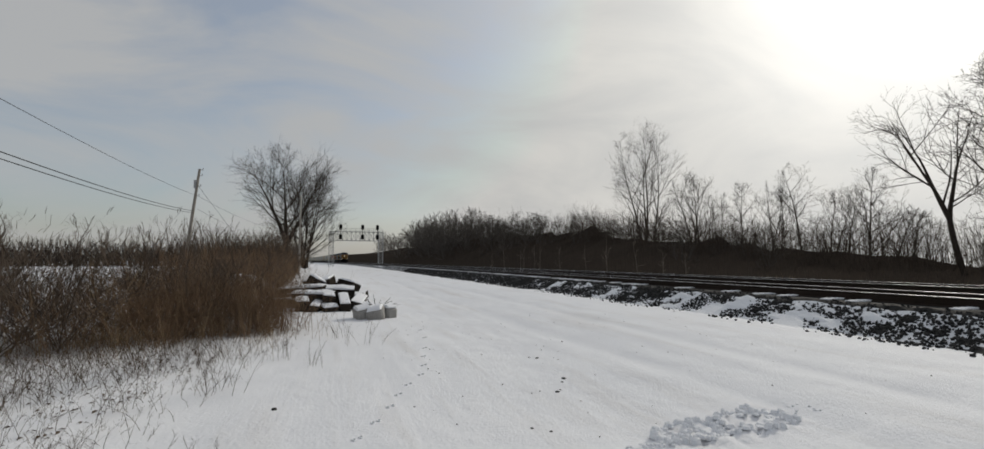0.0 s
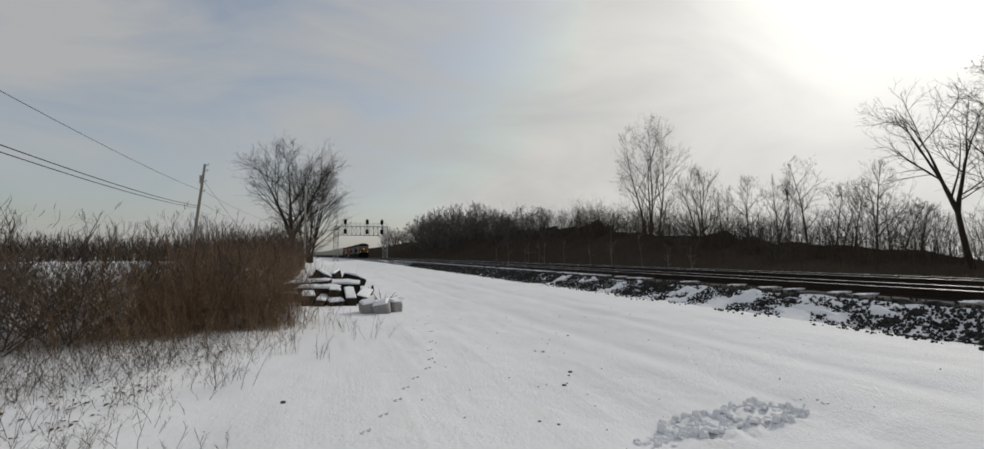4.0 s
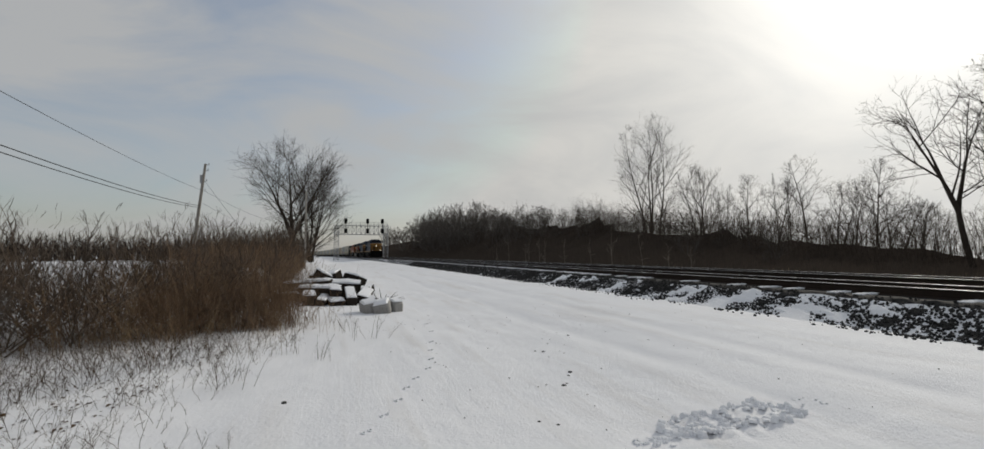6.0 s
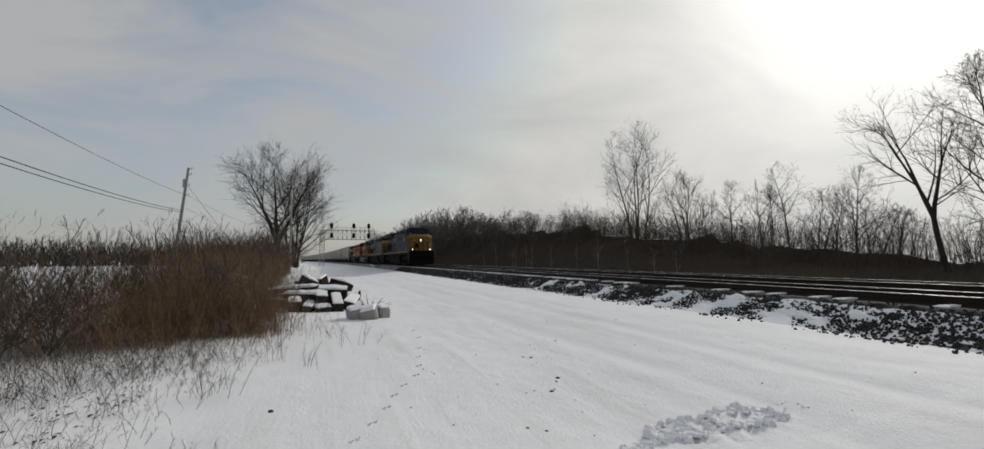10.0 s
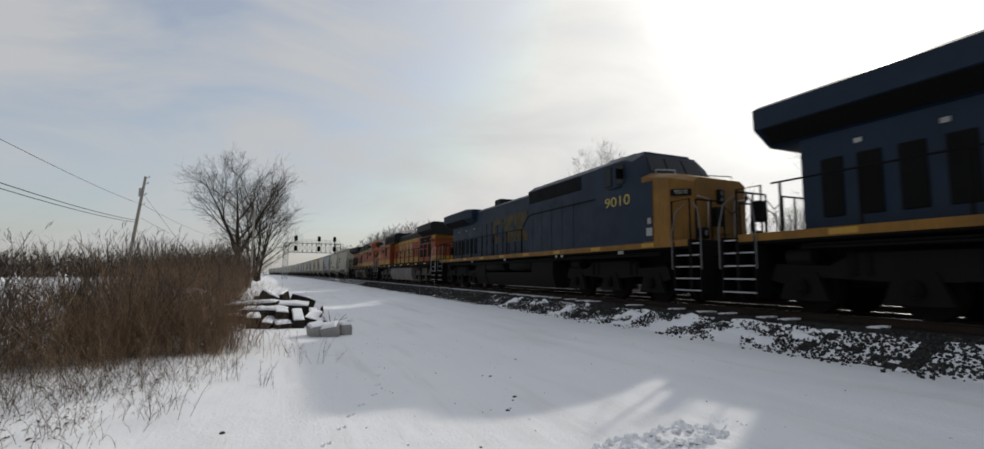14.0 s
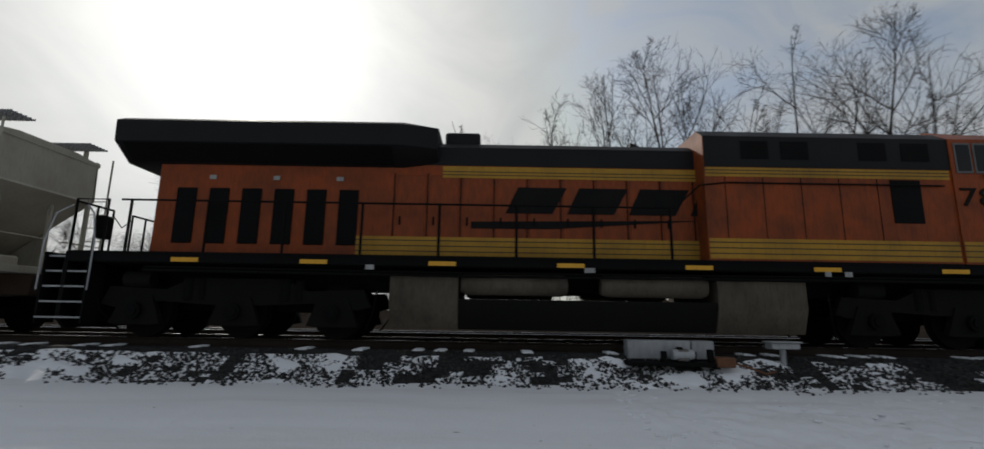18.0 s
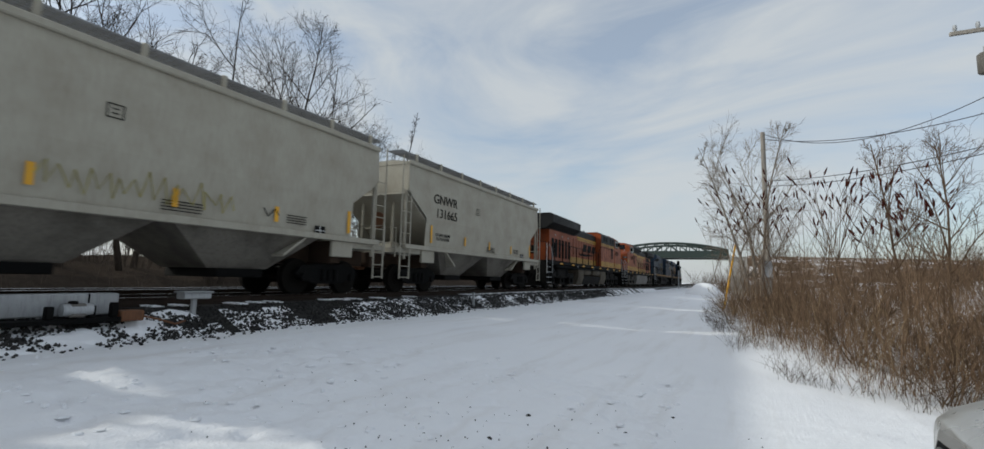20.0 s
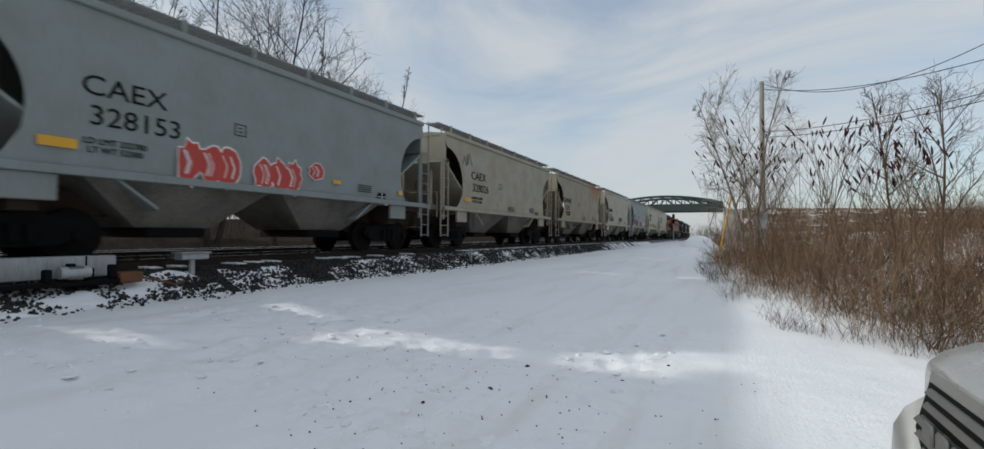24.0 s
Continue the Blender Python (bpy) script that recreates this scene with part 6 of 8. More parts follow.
def behind_edge(deep, wide):
    """A spot inside the thicket, behind its edge along the lane."""
    f = rb_.random() ** 1.35
    x, y = lane_side(f)
    g = abs(rb_.gauss(0, wide)) + deep + 0.9 * noise.noise((x * 0.9, y * 0.35, 4.0)) + 0.5 * noise.noise((x * 2.3, y * 0.9, 8.0))
    if rb_.random() < 0.06:
        g -= rb_.uniform(0.3, 1.6)
    if f < 3.0 / 7.0:
        return x + rb_.gauss(0, 0.4) - 0.25 * g, y + g
    return x - g * (1.0 + f), y + rb_.gauss(0, 1.0 + 3.0 * f)


def strands(mesh, P, R, sides=3):
    """Thin strands along many polylines at once: P (n, k, 3), R (n, k)."""
    n, k, _ = P.shape
    d = P[:, -1] - P[:, 0]
    d /= np.maximum(1e-6, np.linalg.norm(d, axis=1))[:, None]
    ref = np.where((np.abs(d[:, 2]) < 0.9)[:, None], np.array([0.0, 0.0, 1.0]), np.array([1.0, 0.0, 0.0]))
    u = np.cross(d, ref)
    u /= np.maximum(1e-6, np.linalg.norm(u, axis=1))[:, None]
    w = np.cross(d, u)
    ring3 = np.stack([math.cos(a) * u + math.sin(a) * w for a in np.arange(sides) * 2 * math.pi / sides], 1)
    V = (P[:, :, None, :] + R[:, :, None, None] * ring3[:, None, :, :]).reshape(-1, 3)
    m = sides
    cell = np.array([(i * m + j, i * m + (j + 1) % m, (i + 1) * m + (j + 1) % m, (i + 1) * m + j) for i in range(k - 1) for j in range(m if m > 2 else 1)])
    F = (cell[None] + (np.arange(n) * k * m)[:, None, None]).reshape(-1, 4) + len(mesh.v)
    mesh.v.extend(map(tuple, V.tolist()))
    mesh.f.extend(map(tuple, F.tolist()))
    mesh.mi.extend([0] * len(F))


def shoots(mesh, rg, P, per, lo, hi, start, up, r, bent=True):
    """Side twigs along the polylines P; returns them, for the next order of twigs."""
    n, k, _ = P.shape
    i = np.repeat(np.arange(n), per)
    f = rg.uniform(start, 0.98, len(i)) * (k - 1)
    j = np.minimum(k - 2, f.astype(int))
    t = (f - j)[:, None]
    a = P[i, j] * (1 - t) + P[i, j + 1] * t
    ax = P[i, j + 1] - P[i, j]
    ax /= np.maximum(1e-6, np.linalg.norm(ax, axis=1))[:, None]
    d = ax * rg.uniform(0.3, 1.0, (len(i), 1)) + rg.normal(0, 0.55, (len(i), 3)) + np.array([0, 0, up])
    d /= np.maximum(1e-6, np.linalg.norm(d, axis=1))[:, None]
    size = np.linalg.norm(np.diff(P, axis=1), axis=2).sum(1)[i]
    ln = (size * rg.uniform(lo, hi, len(i)) * (1.15 - 0.6 * f / (k - 1)))[:, None]
    d2 = d + rg.normal(0, 0.28, d.shape) + np.array([0, 0, up * 0.6])
    Q = np.stack([a, a + d * ln * 0.5, a + d * ln * 0.5 + d2 * ln * 0.5], 1)
    S = np.repeat((r * rg.uniform(0.7, 1.2, len(i)))[:, None], 3, 1) * np.array([1.0, 0.8, 0.45])
    if bent:
        strands(mesh, Q, S * 1.25, 2)
    else:
        strands(mesh, Q[:, ::2], S[:, ::2] * 1.25, 2)
    return Q


def canes(rg, pts, h0, h1, lean, bow, n=5, floor_=ground_z):
    """Main stems rising from the ground at pts, bowing over to one side."""
    P = np.zeros((len(pts), n, 3))
    P[:, 0] = [(x, y, floor_(x, y) - 0.03) for x, y in pts]
    h = rg.uniform(h0, h1, len(pts))
    a = rg.uniform(0, 6.283, len(pts))
    out = np.stack([np.cos(a), np.sin(a), np.zeros(len(pts))], 1)
    d = out * (rg.uniform(0.0, lean, len(pts)))[:, None] + np.array([0, 0, 1.0])
    b = (rg.uniform(0.0, bow, len(pts)))[:, None]
    for k in range(1, n):
        d = d + out * b + rg.normal(0, 0.09, d.shape) - np.array([0, 0, 1.0]) * b * 0.35
        d /= np.linalg.norm(d, axis=1)[:, None]
        P[:, k] = P[:, k - 1] + d * (h / (n - 1))[:, None]
    return P


def thatch(mesh, rg, pts, h0, h1, r, lean=0.25, bow=0.25, first=6, second=2, floor_=ground_z):
    """A mass of fine dry stems with two orders of twigs."""
    P = canes(rg, pts, h0, h1, lean, bow, 5, floor_)
    R = np.repeat((r * rg.uniform(0.7, 1.3, len(pts)))[:, None], 5, 1) * np.array([1.0, 0.9, 0.75, 0.6, 0.35])
    strands(mesh, P, R)
    Q = shoots(mesh, rg, P, first, 0.16, 0.38, 0.15, 0.25, r * 0.6, second > 0)
    if second:
        shoots(mesh, rg, Q, second, 0.3, 0.6, 0.25, 0.2, r * 0.45, False)


def shrub_mesh(seed, height, stems_, mat):
    """One leafless shrub: many stems from one foot, arching branches, fine twigs."""
    rg = np.random.RandomState(seed)
    mesh, twigs_ = Mesh(), Mesh()
    n, k = stems_, 6
    P = np.zeros((n, k, 3))
    P[:, 0] = rg.normal(0, 0.10, (n, 3)) * np.array([1, 1, 0]) - np.array([0, 0, 0.1])
    a = rg.uniform(0, 6.283, n)
    out = np.stack([np.cos(a), np.sin(a), np.zeros(n)], 1)
    d = out * rg.uniform(0.25, 1.05, n)[:, None] + np.array([0, 0, 1.0])
    h = height * rg.uniform(0.75, 1.1, n)
    for j in range(1, k):
        d = d + out * 0.12 + rg.normal(0, 0.14, d.shape) - np.array([0, 0, 0.05])
        d /= np.linalg.norm(d, axis=1)[:, None]
        P[:, j] = P[:, j - 1] + d * (h / (k - 1))[:, None]
    R = np.repeat((0.011 * rg.uniform(0.7, 1.4, n))[:, None], k, 1) * np.array([1.2, 1.0, 0.8, 0.62, 0.45, 0.28])
    strands(mesh, P, R)
    B = shoots(twigs_, rg, P, 10, 0.24, 0.5, 0.12, 0.18, 0.0062)
    C = shoots(twigs_, rg, B, 7, 0.32, 0.6, 0.12, 0.12, 0.0044)
    shoots(twigs_, rg, C, 2, 0.4, 0.7, 0.2, 0.1, 0.0034, False)
    return mesh.data("trunk", mat, smooth=False, fix=False), twigs_.data("crown", mat, smooth=False, fix=False)


def plant_shrub(kind_, x, y, q, label, group):
    ob = thing("shrub", pose(x, y, ground_z(x, y), 0, 0, rb_.uniform(0, 360)) @ Matrix.Diagonal((q, q, q, 1)), label, "shrub", group)
    part("trunk", kind_[0], None, ob)
    part("crown", kind_[1], None, ob)


rn_ = np.random.RandomState(31)
# fine rust-brown growth, dense along the lane and thinning out towards the open field
spots = []
while len(spots) < 5200:
    x, y = behind_edge(0.15, 1.5)
    keep = 0.05 + 0.95 * smooth(-5.6, -2.4, x) if y < 15 else 0.9
    if rb_.random() < keep * (0.35 + 0.65 * smooth(-0.35, 0.25, noise.noise((x * 0.7, y * 0.5, 6.0)))):
        spots.append((x, y))
thick = Mesh()
thatch(thick, rn_, spots[:3300], 0.45, 1.5, 0.0036, 0.4, 0.3, 5, 2)
thatch(thick, rn_, spots[3300:4700], 0.9, 1.9, 0.0038, 0.25, 0.2, 6, 2)
thatch(thick, rn_, spots[4700:], 0.2, 0.7, 0.003, 0.7, 0.5, 4, 1)
stuff("dry_thicket", thick, M["dry"], "dense rust-brown dry weeds and fine stalks beside the lane", "dry weeds")
pale_ = Mesh()
thatch(pale_, rn_, spots[::14], 0.7, 1.7, 0.003, 0.2, 0.15, 5, 1)
thatch(pale_, rn_, [behind_edge(-0.5, 0.6) for _ in range(420)], 0.15, 0.8, 0.0028, 0.4, 0.3, 6, 1)
stuff("dry_stalks", pale_, M["straw"], "pale dry stalks standing among brown weeds", "dry weeds")
low_ = Mesh()
spots = [behind_edge(1.0, 2.6) for _ in range(520)]
thatch(low_, rn_, spots, 0.3, 1.4, 0.006, 0.7, 0.4, 6, 0)
stuff("undergrowth", low_, M["shrub"], "dark tangled undergrowth below the dry weeds", "undergrowth")
far_weeds = Mesh()
spots = [(-1.3 - 6.0 * rb_.random() - 0.042 * y_, y_) for y_ in [rb_.uniform(22, 74) for _ in range(2300)]]
thatch(far_weeds, rn_, spots, 0.8, 2.9, 0.010, 0.3, 0.2, 7, 0)
stuff("dry_thicket", far_weeds, M["dry"], "rust-brown brush along the lane towards the big tree", "dry weeds")
copse = Mesh()
spots = [(-0.8 - 10.5 * rb_.random() - 0.05 * y_, y_) for y_ in [rb_.uniform(46, 96) for _ in range(1500)]]
thatch(copse, rn_, spots, 2.2, 5.4, 0.028, 0.35, 0.15, 8, 1)
stuff("brush", copse, M["shrub"], "tall dark brush round the foot of the big trees", "brush")
hedge = Mesh()
spots = [at(rb_.uniform(-48, -5), rb_.uniform(175, 245))[:2] for _ in range(1700)]
thatch(hedge, rn_, spots, 4.0, 9.0, 0.14, 0.4, 0.15, 9, 0)
stuff("hedgerow", hedge, M["bark"], "dark leafless hedgerow beyond the snowy field", "hedgerow")
shrub_kinds = [shrub_mesh(400 + k, (2.9, 2.6, 3.2, 2.4, 2.8)[k], (8, 8, 9, 7, 9)[k], M["shrub"]) for k in range(5)]
SHRUBS = ((-8.6, 9.8), (-7.6, 10.6), (-6.9, 9.6), (-6.2, 11.0), (-5.4, 10.6), (-4.8, 11.6), (-4.2, 12.6), (-3.6, 13.0), (-3.1, 14.2), (-5.9, 12.6), (-7.2, 12.4), (-9.6, 13.6), (-7.9, 14.2), (-6.4, 14.8), (-5.0, 14.4), (-3.9, 15.6), (-2.6, 16.6), (-11.6, 12.8), (-4.4, 17.2), (-5.8, 18.0), (-2.9, 19.4), (-7.6, 17.4), (-3.8, 21.5), (-5.2, 24.0), (-3.4, 26.5), (-6.6, 29.0), (-4.6, 32.0), (-5.6, 36.0), (-7.5, 40.0), (-6.2, 45.0), (-7.4, 52.0), (-8.5, 58.0), (-10.6, 9.2), (-7.4, 8.9), (-5.2, 9.7), (-4.6, 10.6), (-5.6, 11.8), (-6.9, 13.2), (-8.6, 15.0), (-10.4, 15.2))
for k, (x, y) in enumerate(SHRUBS):
    q = rb_.uniform(0.78, 1.04) * (1.0 + 0.25 * smooth(20, 50, y))
    plant_shrub(shrub_kinds[k % 5], x, y, q, "dark leafless shrub with arching tangled twigs in brown weeds", "leafless shrubs by the lane")
# thin weeds standing in the snow before the thicket
weeds = Mesh()
wp_ = []
for _ in range(750):
    y = rb_.uniform(3.6, 11.5)
    wp_.append((-0.5 - (12.5 - y) * 0.16 - abs(rb_.gauss(0, 2.2)), y))
thatch(weeds, rn_, wp_, 0.08, 0.42, 0.0022, 0.5, 0.35, 5, 2)
for cx, cy, h in ((-1.35, 7.2, 0.7), (-2.3, 6.6, 0.8), (-0.25, 8.6, 0.5), (-0.7, 9.4, 0.55), (-2.9, 5.6, 0.6), (0.55, 10.6, 0.75), (0.1, 11.6, 0.6), (-3.8, 5.2, 0.6), (-4.4, 6.4, 0.8), (-3.3, 6.9, 0.7), (-2.0, 4.9, 0.55), (-5.0, 5.6, 0.7), (-1.7, 8.2, 0.8), (-3.0, 7.8, 0.9), (-4.8, 7.4, 1.0), (-1.2, 4.6, 0.4), (-2.5, 4.4, 0.45), (-5.6, 6.6, 0.9), (-3.9, 8.4, 0.9)):
    thatch(weeds, rn_, [(cx + rb_.gauss(0, 0.16), cy + rb_.gauss(0, 0.16)) for _ in range(9)], h * 0.5, h, 0.0026, 0.35, 0.2, 7, 3)
rough_ = []
for _ in range(620):
    y = rb_.uniform(5.0, 9.6)
    rough_.append((-1.2 - (9.6 - y) * 0.55 - abs(rb_.gauss(0, 1.9)), y + 0.5))
thatch(weeds, rn_, rough_, 0.15, 0.8, 0.0027, 0.45, 0.3, 6, 2)
stuff("weeds", weeds, M["weed"], "sparse thin dry weeds sticking out of the snow", "weeds")
# curled dead leaves and seed tufts at their feet
leaf_ = Mesh()
for _ in range(900):
    y = rb_.uniform(3.6, 10.5)
    x = -1.3 - (12.5 - y) * 0.16 - abs(rb_.gauss(0, 2.0))
    r, a, z = rb_.uniform(0.012, 0.035), rb_.uniform(0, 6.28), ground_z(x, y)
    c, d = r * math.cos(a), r * math.sin(a)
    leaf_.add([(x - c, y - d, z + 0.004), (x - d * 0.5, y + c * 0.5, z + r * 0.8), (x + c, y + d, z + r * 0.5), (x + d * 0.5, y - c * 0.5, z + 0.012)], [(0, 1, 2, 3)])
stuff("leaf_litter", leaf_, M["litter"], "curled dead brown leaves lying on the snow", "dead leaves")

# thicket and slope behind the camera
far_ = Mesh()
spots = [at(rb_.uniform(-181, -128), rb_.uniform(42, 75))[:2] for _ in range(1500)]
thatch(far_, rn_, spots, 1.2, 4.0, 0.022, 0.35, 0.15, 7, 1)
stuff("brush", far_, M["brush_brown"], "leafless brush on the crest of the slope", "brush")


def back_edge(y):
    """Where the thicket behind the camera meets the lane."""
    pts_ = ((-60.0, 2.6), (-34.0, 1.5), (-27.0, 1.1), (-15.5, 0.2), (-9.9, -1.0), (-8.2, -2.5), (-6.0, -4.5))
    for (a, xa), (b, xb) in zip(pts_, pts_[1:]):
        if y <= b:
            return xa + (xb - xa) * (y - a) / (b - a)
    return -5.0


def back_spots(count, inset, wide, y0=-8.0, span=34.0, power=1.5, gap=-0.25):
    out = []
    while len(out) < count:
        y = y0 - span * rb_.random() ** power
        x = back_edge(y) - inset - abs(rb_.gauss(0, wide)) + 0.45 * noise.noise((y * 0.9, 1.0, 2.0))
        if noise.noise((x * 0.5, y * 0.45, 7.0)) > gap + 0.25 * rb_.random():
            out.append((x, y))
    return out


back = Mesh()
thatch(back, rn_, back_spots(2700, 0.35, 5.0), 0.5, 1.5, 0.0038, 0.4, 0.28, 5, 1)
thatch(back, rn_, back_spots(1900, 0.9, 6.0), 1.0, 2.7, 0.0042, 0.22, 0.15, 6, 2)
stuff("dry_thicket", back, M["dry"], "tall rust-brown dry weeds on a snowy slope", "dry weeds")
under = Mesh()
thatch(under, rn_, back_spots(900, 1.3, 5.0), 0.3, 1.2, 0.006, 0.8, 0.5, 6, 0)
stuff("undergrowth", under, M["shrub"], "dark tangled undergrowth among the dry weeds", "undergrowth")
slope = Mesh()
spots = [(-7.0 - 45 * rb_.random(), -13 - 60 * rb_.random() ** 1.2) for _ in range(4300)]
thatch(slope, rn_, [p for p in spots if noise.noise((p[0] * 0.2, p[1] * 0.2, 5.0)) > -0.1], 0.8, 2.6, 0.013, 0.4, 0.2, 7, 1)
stuff("brush", slope, M["brush_brown"], "brown leafless brush over the snowy slope", "brush")
fringe = Mesh()
thatch(fringe, rn_, back_spots(950, -0.35, 0.7, -8.2, 24.0, 1.3, -0.1), 0.12, 0.75, 0.0026, 0.45, 0.3, 5, 1)
stuff("dry_grass", fringe, M["weed"], "short dry weeds along the edge of the snow", "dry grass")
straws = Mesh()
thatch(straws, rn_, back_spots(260, 0.1, 2.0), 0.6, 1.7, 0.0034, 0.2, 0.12, 4, 1)
stuff("dry_stalks", straws, M["straw"], "pale dry stalks standing in the thicket", "dry weeds")
saplings = Mesh()
thatch(saplings, rn_, back_spots(46, 1.2, 4.0, -9.5, 25.0, 1.2), 2.2, 4.0, 0.008, 0.15, 0.06, 11, 3)
stuff("saplings", saplings, M["brush_brown"], "thin bare saplings standing in the thicket", "saplings")
foot_ = Mesh()
thatch(foot_, rn_, [(1.0 + 5.5 * rb_.random(), -78 - 48 * rb_.random()) for _ in range(260)], 1.5, 4.5, 0.02, 0.4, 0.2, 7, 0)
stuff("brush", foot_, M["brush_brown"], "brown leafless brush at the foot of the road embankment", "brush")
brown_kinds = [shrub_mesh(430 + k, (2.0, 1.7, 2.3)[k], 8, M["brush_brown"]) for k in range(3)]
for k, (x, y) in enumerate(back_spots(20, 0.8, 3.2, -9.0, 22.0, 1.2)):
    plant_shrub(brown_kinds[k % 3], x, y, rb_.uniform(0.75, 1.1), "brown leafless shrub on the snowy slope", "leafless shrubs on the slope")
for k in range(46):
    a, d = radians(-180 + 45 * rb_.random()), rb_.uniform(17, 44)
    x, y = d * math.sin(a) - 2.0, d * math.cos(a)
    if x < back_edge(y) - 3.0:
        plant_shrub(brown_kinds[k % 3], x, y, rb_.uniform(0.9, 1.5), "brown leafless shrub on the snowy slope", "leafless shrubs on the slope")

# sumac with dark red seed heads
for k, (az, d, h) in enumerate(((179.0, 22, 5.2), (-177.5, 18, 4.8), (-175.0, 16, 4.6), (-172.5, 15, 4.7), (-170.0, 15, 4.8), (-168.0, 14.5, 4.5), (-166.0, 15.5, 4.2), (-173.8, 20, 5.4), (-163.5, 14, 3.6))):
    x, y, z = at(az, d)
    rg = random.Random(300 + k)
    tr, hd = Mesh(), Mesh()
    for j in range(4):
        a = rg.uniform(0, 6.28)
        d0 = Vector((math.cos(a) * 0.3, math.sin(a) * 0.3, 1)).normalized()
        p = Vector((rg.uniform(-0.4, 0.4), rg.uniform(-0.4, 0.4), -0.1))
        q = p + d0 * h * rg.uniform(0.38, 0.66)
        tr.tube([p, p.lerp(q, 0.5) + Vector((0.05, 0, 0)), q], [0.012, 0.010, 0.008], 5, False)
        for b in range(4):
            bd = (d0 + Vector((rg.uniform(-0.8, 0.8), rg.uniform(-0.8, 0.8), 0.5))).normalized()
            e = q + bd * h * rg.uniform(0.18, 0.32)
            tr.tube([q, e], [0.007, 0.005], 4, False)
            for c in range(2):
                td = (bd + Vector((rg.uniform(-0.7, 0.7), rg.uniform(-0.7, 0.7), 0.3))).normalized()
                g = e + td * h * rg.uniform(0.06, 0.16)
                tr.tube([e, g], [0.005, 0.004], 3, False)
                if rg.random() < 0.7:
                    hd.tube([g, g + td * 0.05, g + td * 0.13, g + td * 0.20], [0.008, 0.023, 0.019, 0.005], 5)
    s_ = thing("sumac", pose(x, y, z), "bare sumac shrub carrying dark red seed heads", "shrub", "sumac shrubs")
    part("stem", tr.data("stem", M["brush_brown"], fix=False), None, s_)
    tagged(part("seed_head", hd.data("seed_head", M["sumac"], fix=False), None, s_), "dark red upright seed heads", kind="stuff")
tree("bare_tree", grow(91, 11.6, 3.0, 0.13, 0.06, 30, 7, 5, 3, stems=3, open_=0.14), M["bark_pale"], stand(-178.0, 31), "pale slender bare tree with upright twigs")
tree("bare_tree", grow(92, 6.4, 1.3, 0.045, 0.25, 14, 5, 4, 2, thin=0.7), M["brush_brown"], stand(-166.4, 20), "thin brown sapling with upright twigs")
tree("bare_tree", grow(93, 6.2, 1.4, 0.045, 0.25, 14, 5, 4, 2, thin=0.7), M["brush_brown"], stand(-163.4, 19), "thin brown sapling with spread twigs")

# ---- signal bridge over the tracks ----
def lattice(mb, a, b, w, n, r, axis):
    """A four-chord lattice girder from a to b, w wide and deep."""
    a, b = Vector(a), Vector(b)
    o1, o2 = axis
    o1, o2 = Vector(o1) * w * 0.5, Vector(o2) * w * 0.5
    corners = (o1 + o2, o1 - o2, -o1 - o2, -o1 + o2)
    for c in corners:
        mb.tube([a + c, b + c], r, 4)
    for i in range(n):
        p, q = a.lerp(b, i / n), a.lerp(b, (i + 1) / n)
        for k in range(4):
            c, d = corners[k], corners[(k + 1) % 4]
            mb.tube([p + c, q + d], r * 0.6, 4)
            mb.tube([p + c, p + d], r * 0.6, 4)
    return mb


GY = 172.0
gan = thing("signal_bridge", pose(0, GY, 0), "grey steel lattice signal bridge spanning the tracks", "signal bridge")
for x in (-0.6, 15.6):
    part("leg", lattice(Mesh(), (x, 0, 0), (x, 0, 12.0), 1.5, 9, 0.09, ((1, 0, 0), (0, 1, 0))), M["galv"], gan)
part("span", lattice(Mesh(), (-1.4, 0, 10.2), (16.0, 0, 10.2), 3.0, 12, 0.10, ((0, 0, 1), (0, 0.5, 0))), M["galv"], gan)
rl = Mesh()
for z in (12.2, 12.8):
    rl.tube([(1.2, -0.8, z), (16.0, -0.8, z)], 0.05, 4)
for k in range(11):
    rl.tube([(1.2 + k * 1.48, -0.8, 11.7), (1.2 + k * 1.48, -0.8, 12.8)], 0.05, 4)
part("walkway_rail", rl, M["galv"], gan)
for x in (2.3, 9.4, 14.3):
    sg = part("signal_head", Mesh().tube([(x, -1.2, 9.0), (x, -1.2, 14.2)], 0.10, 6), M["black"], gan)
    for z in (9.9, 13.2):
        part("target", Mesh().box(x - 0.5, x + 0.5, -1.6, -1.3, z - 0.8, z + 0.8, 0.15), M["grille"], sg)
        for j in (-0.45, 0.0, 0.45):
            part("hood", Mesh().tube([(x, -1.6, z + j), (x, -1.95, z + j)], 0.16, 10), M["grille"], sg)

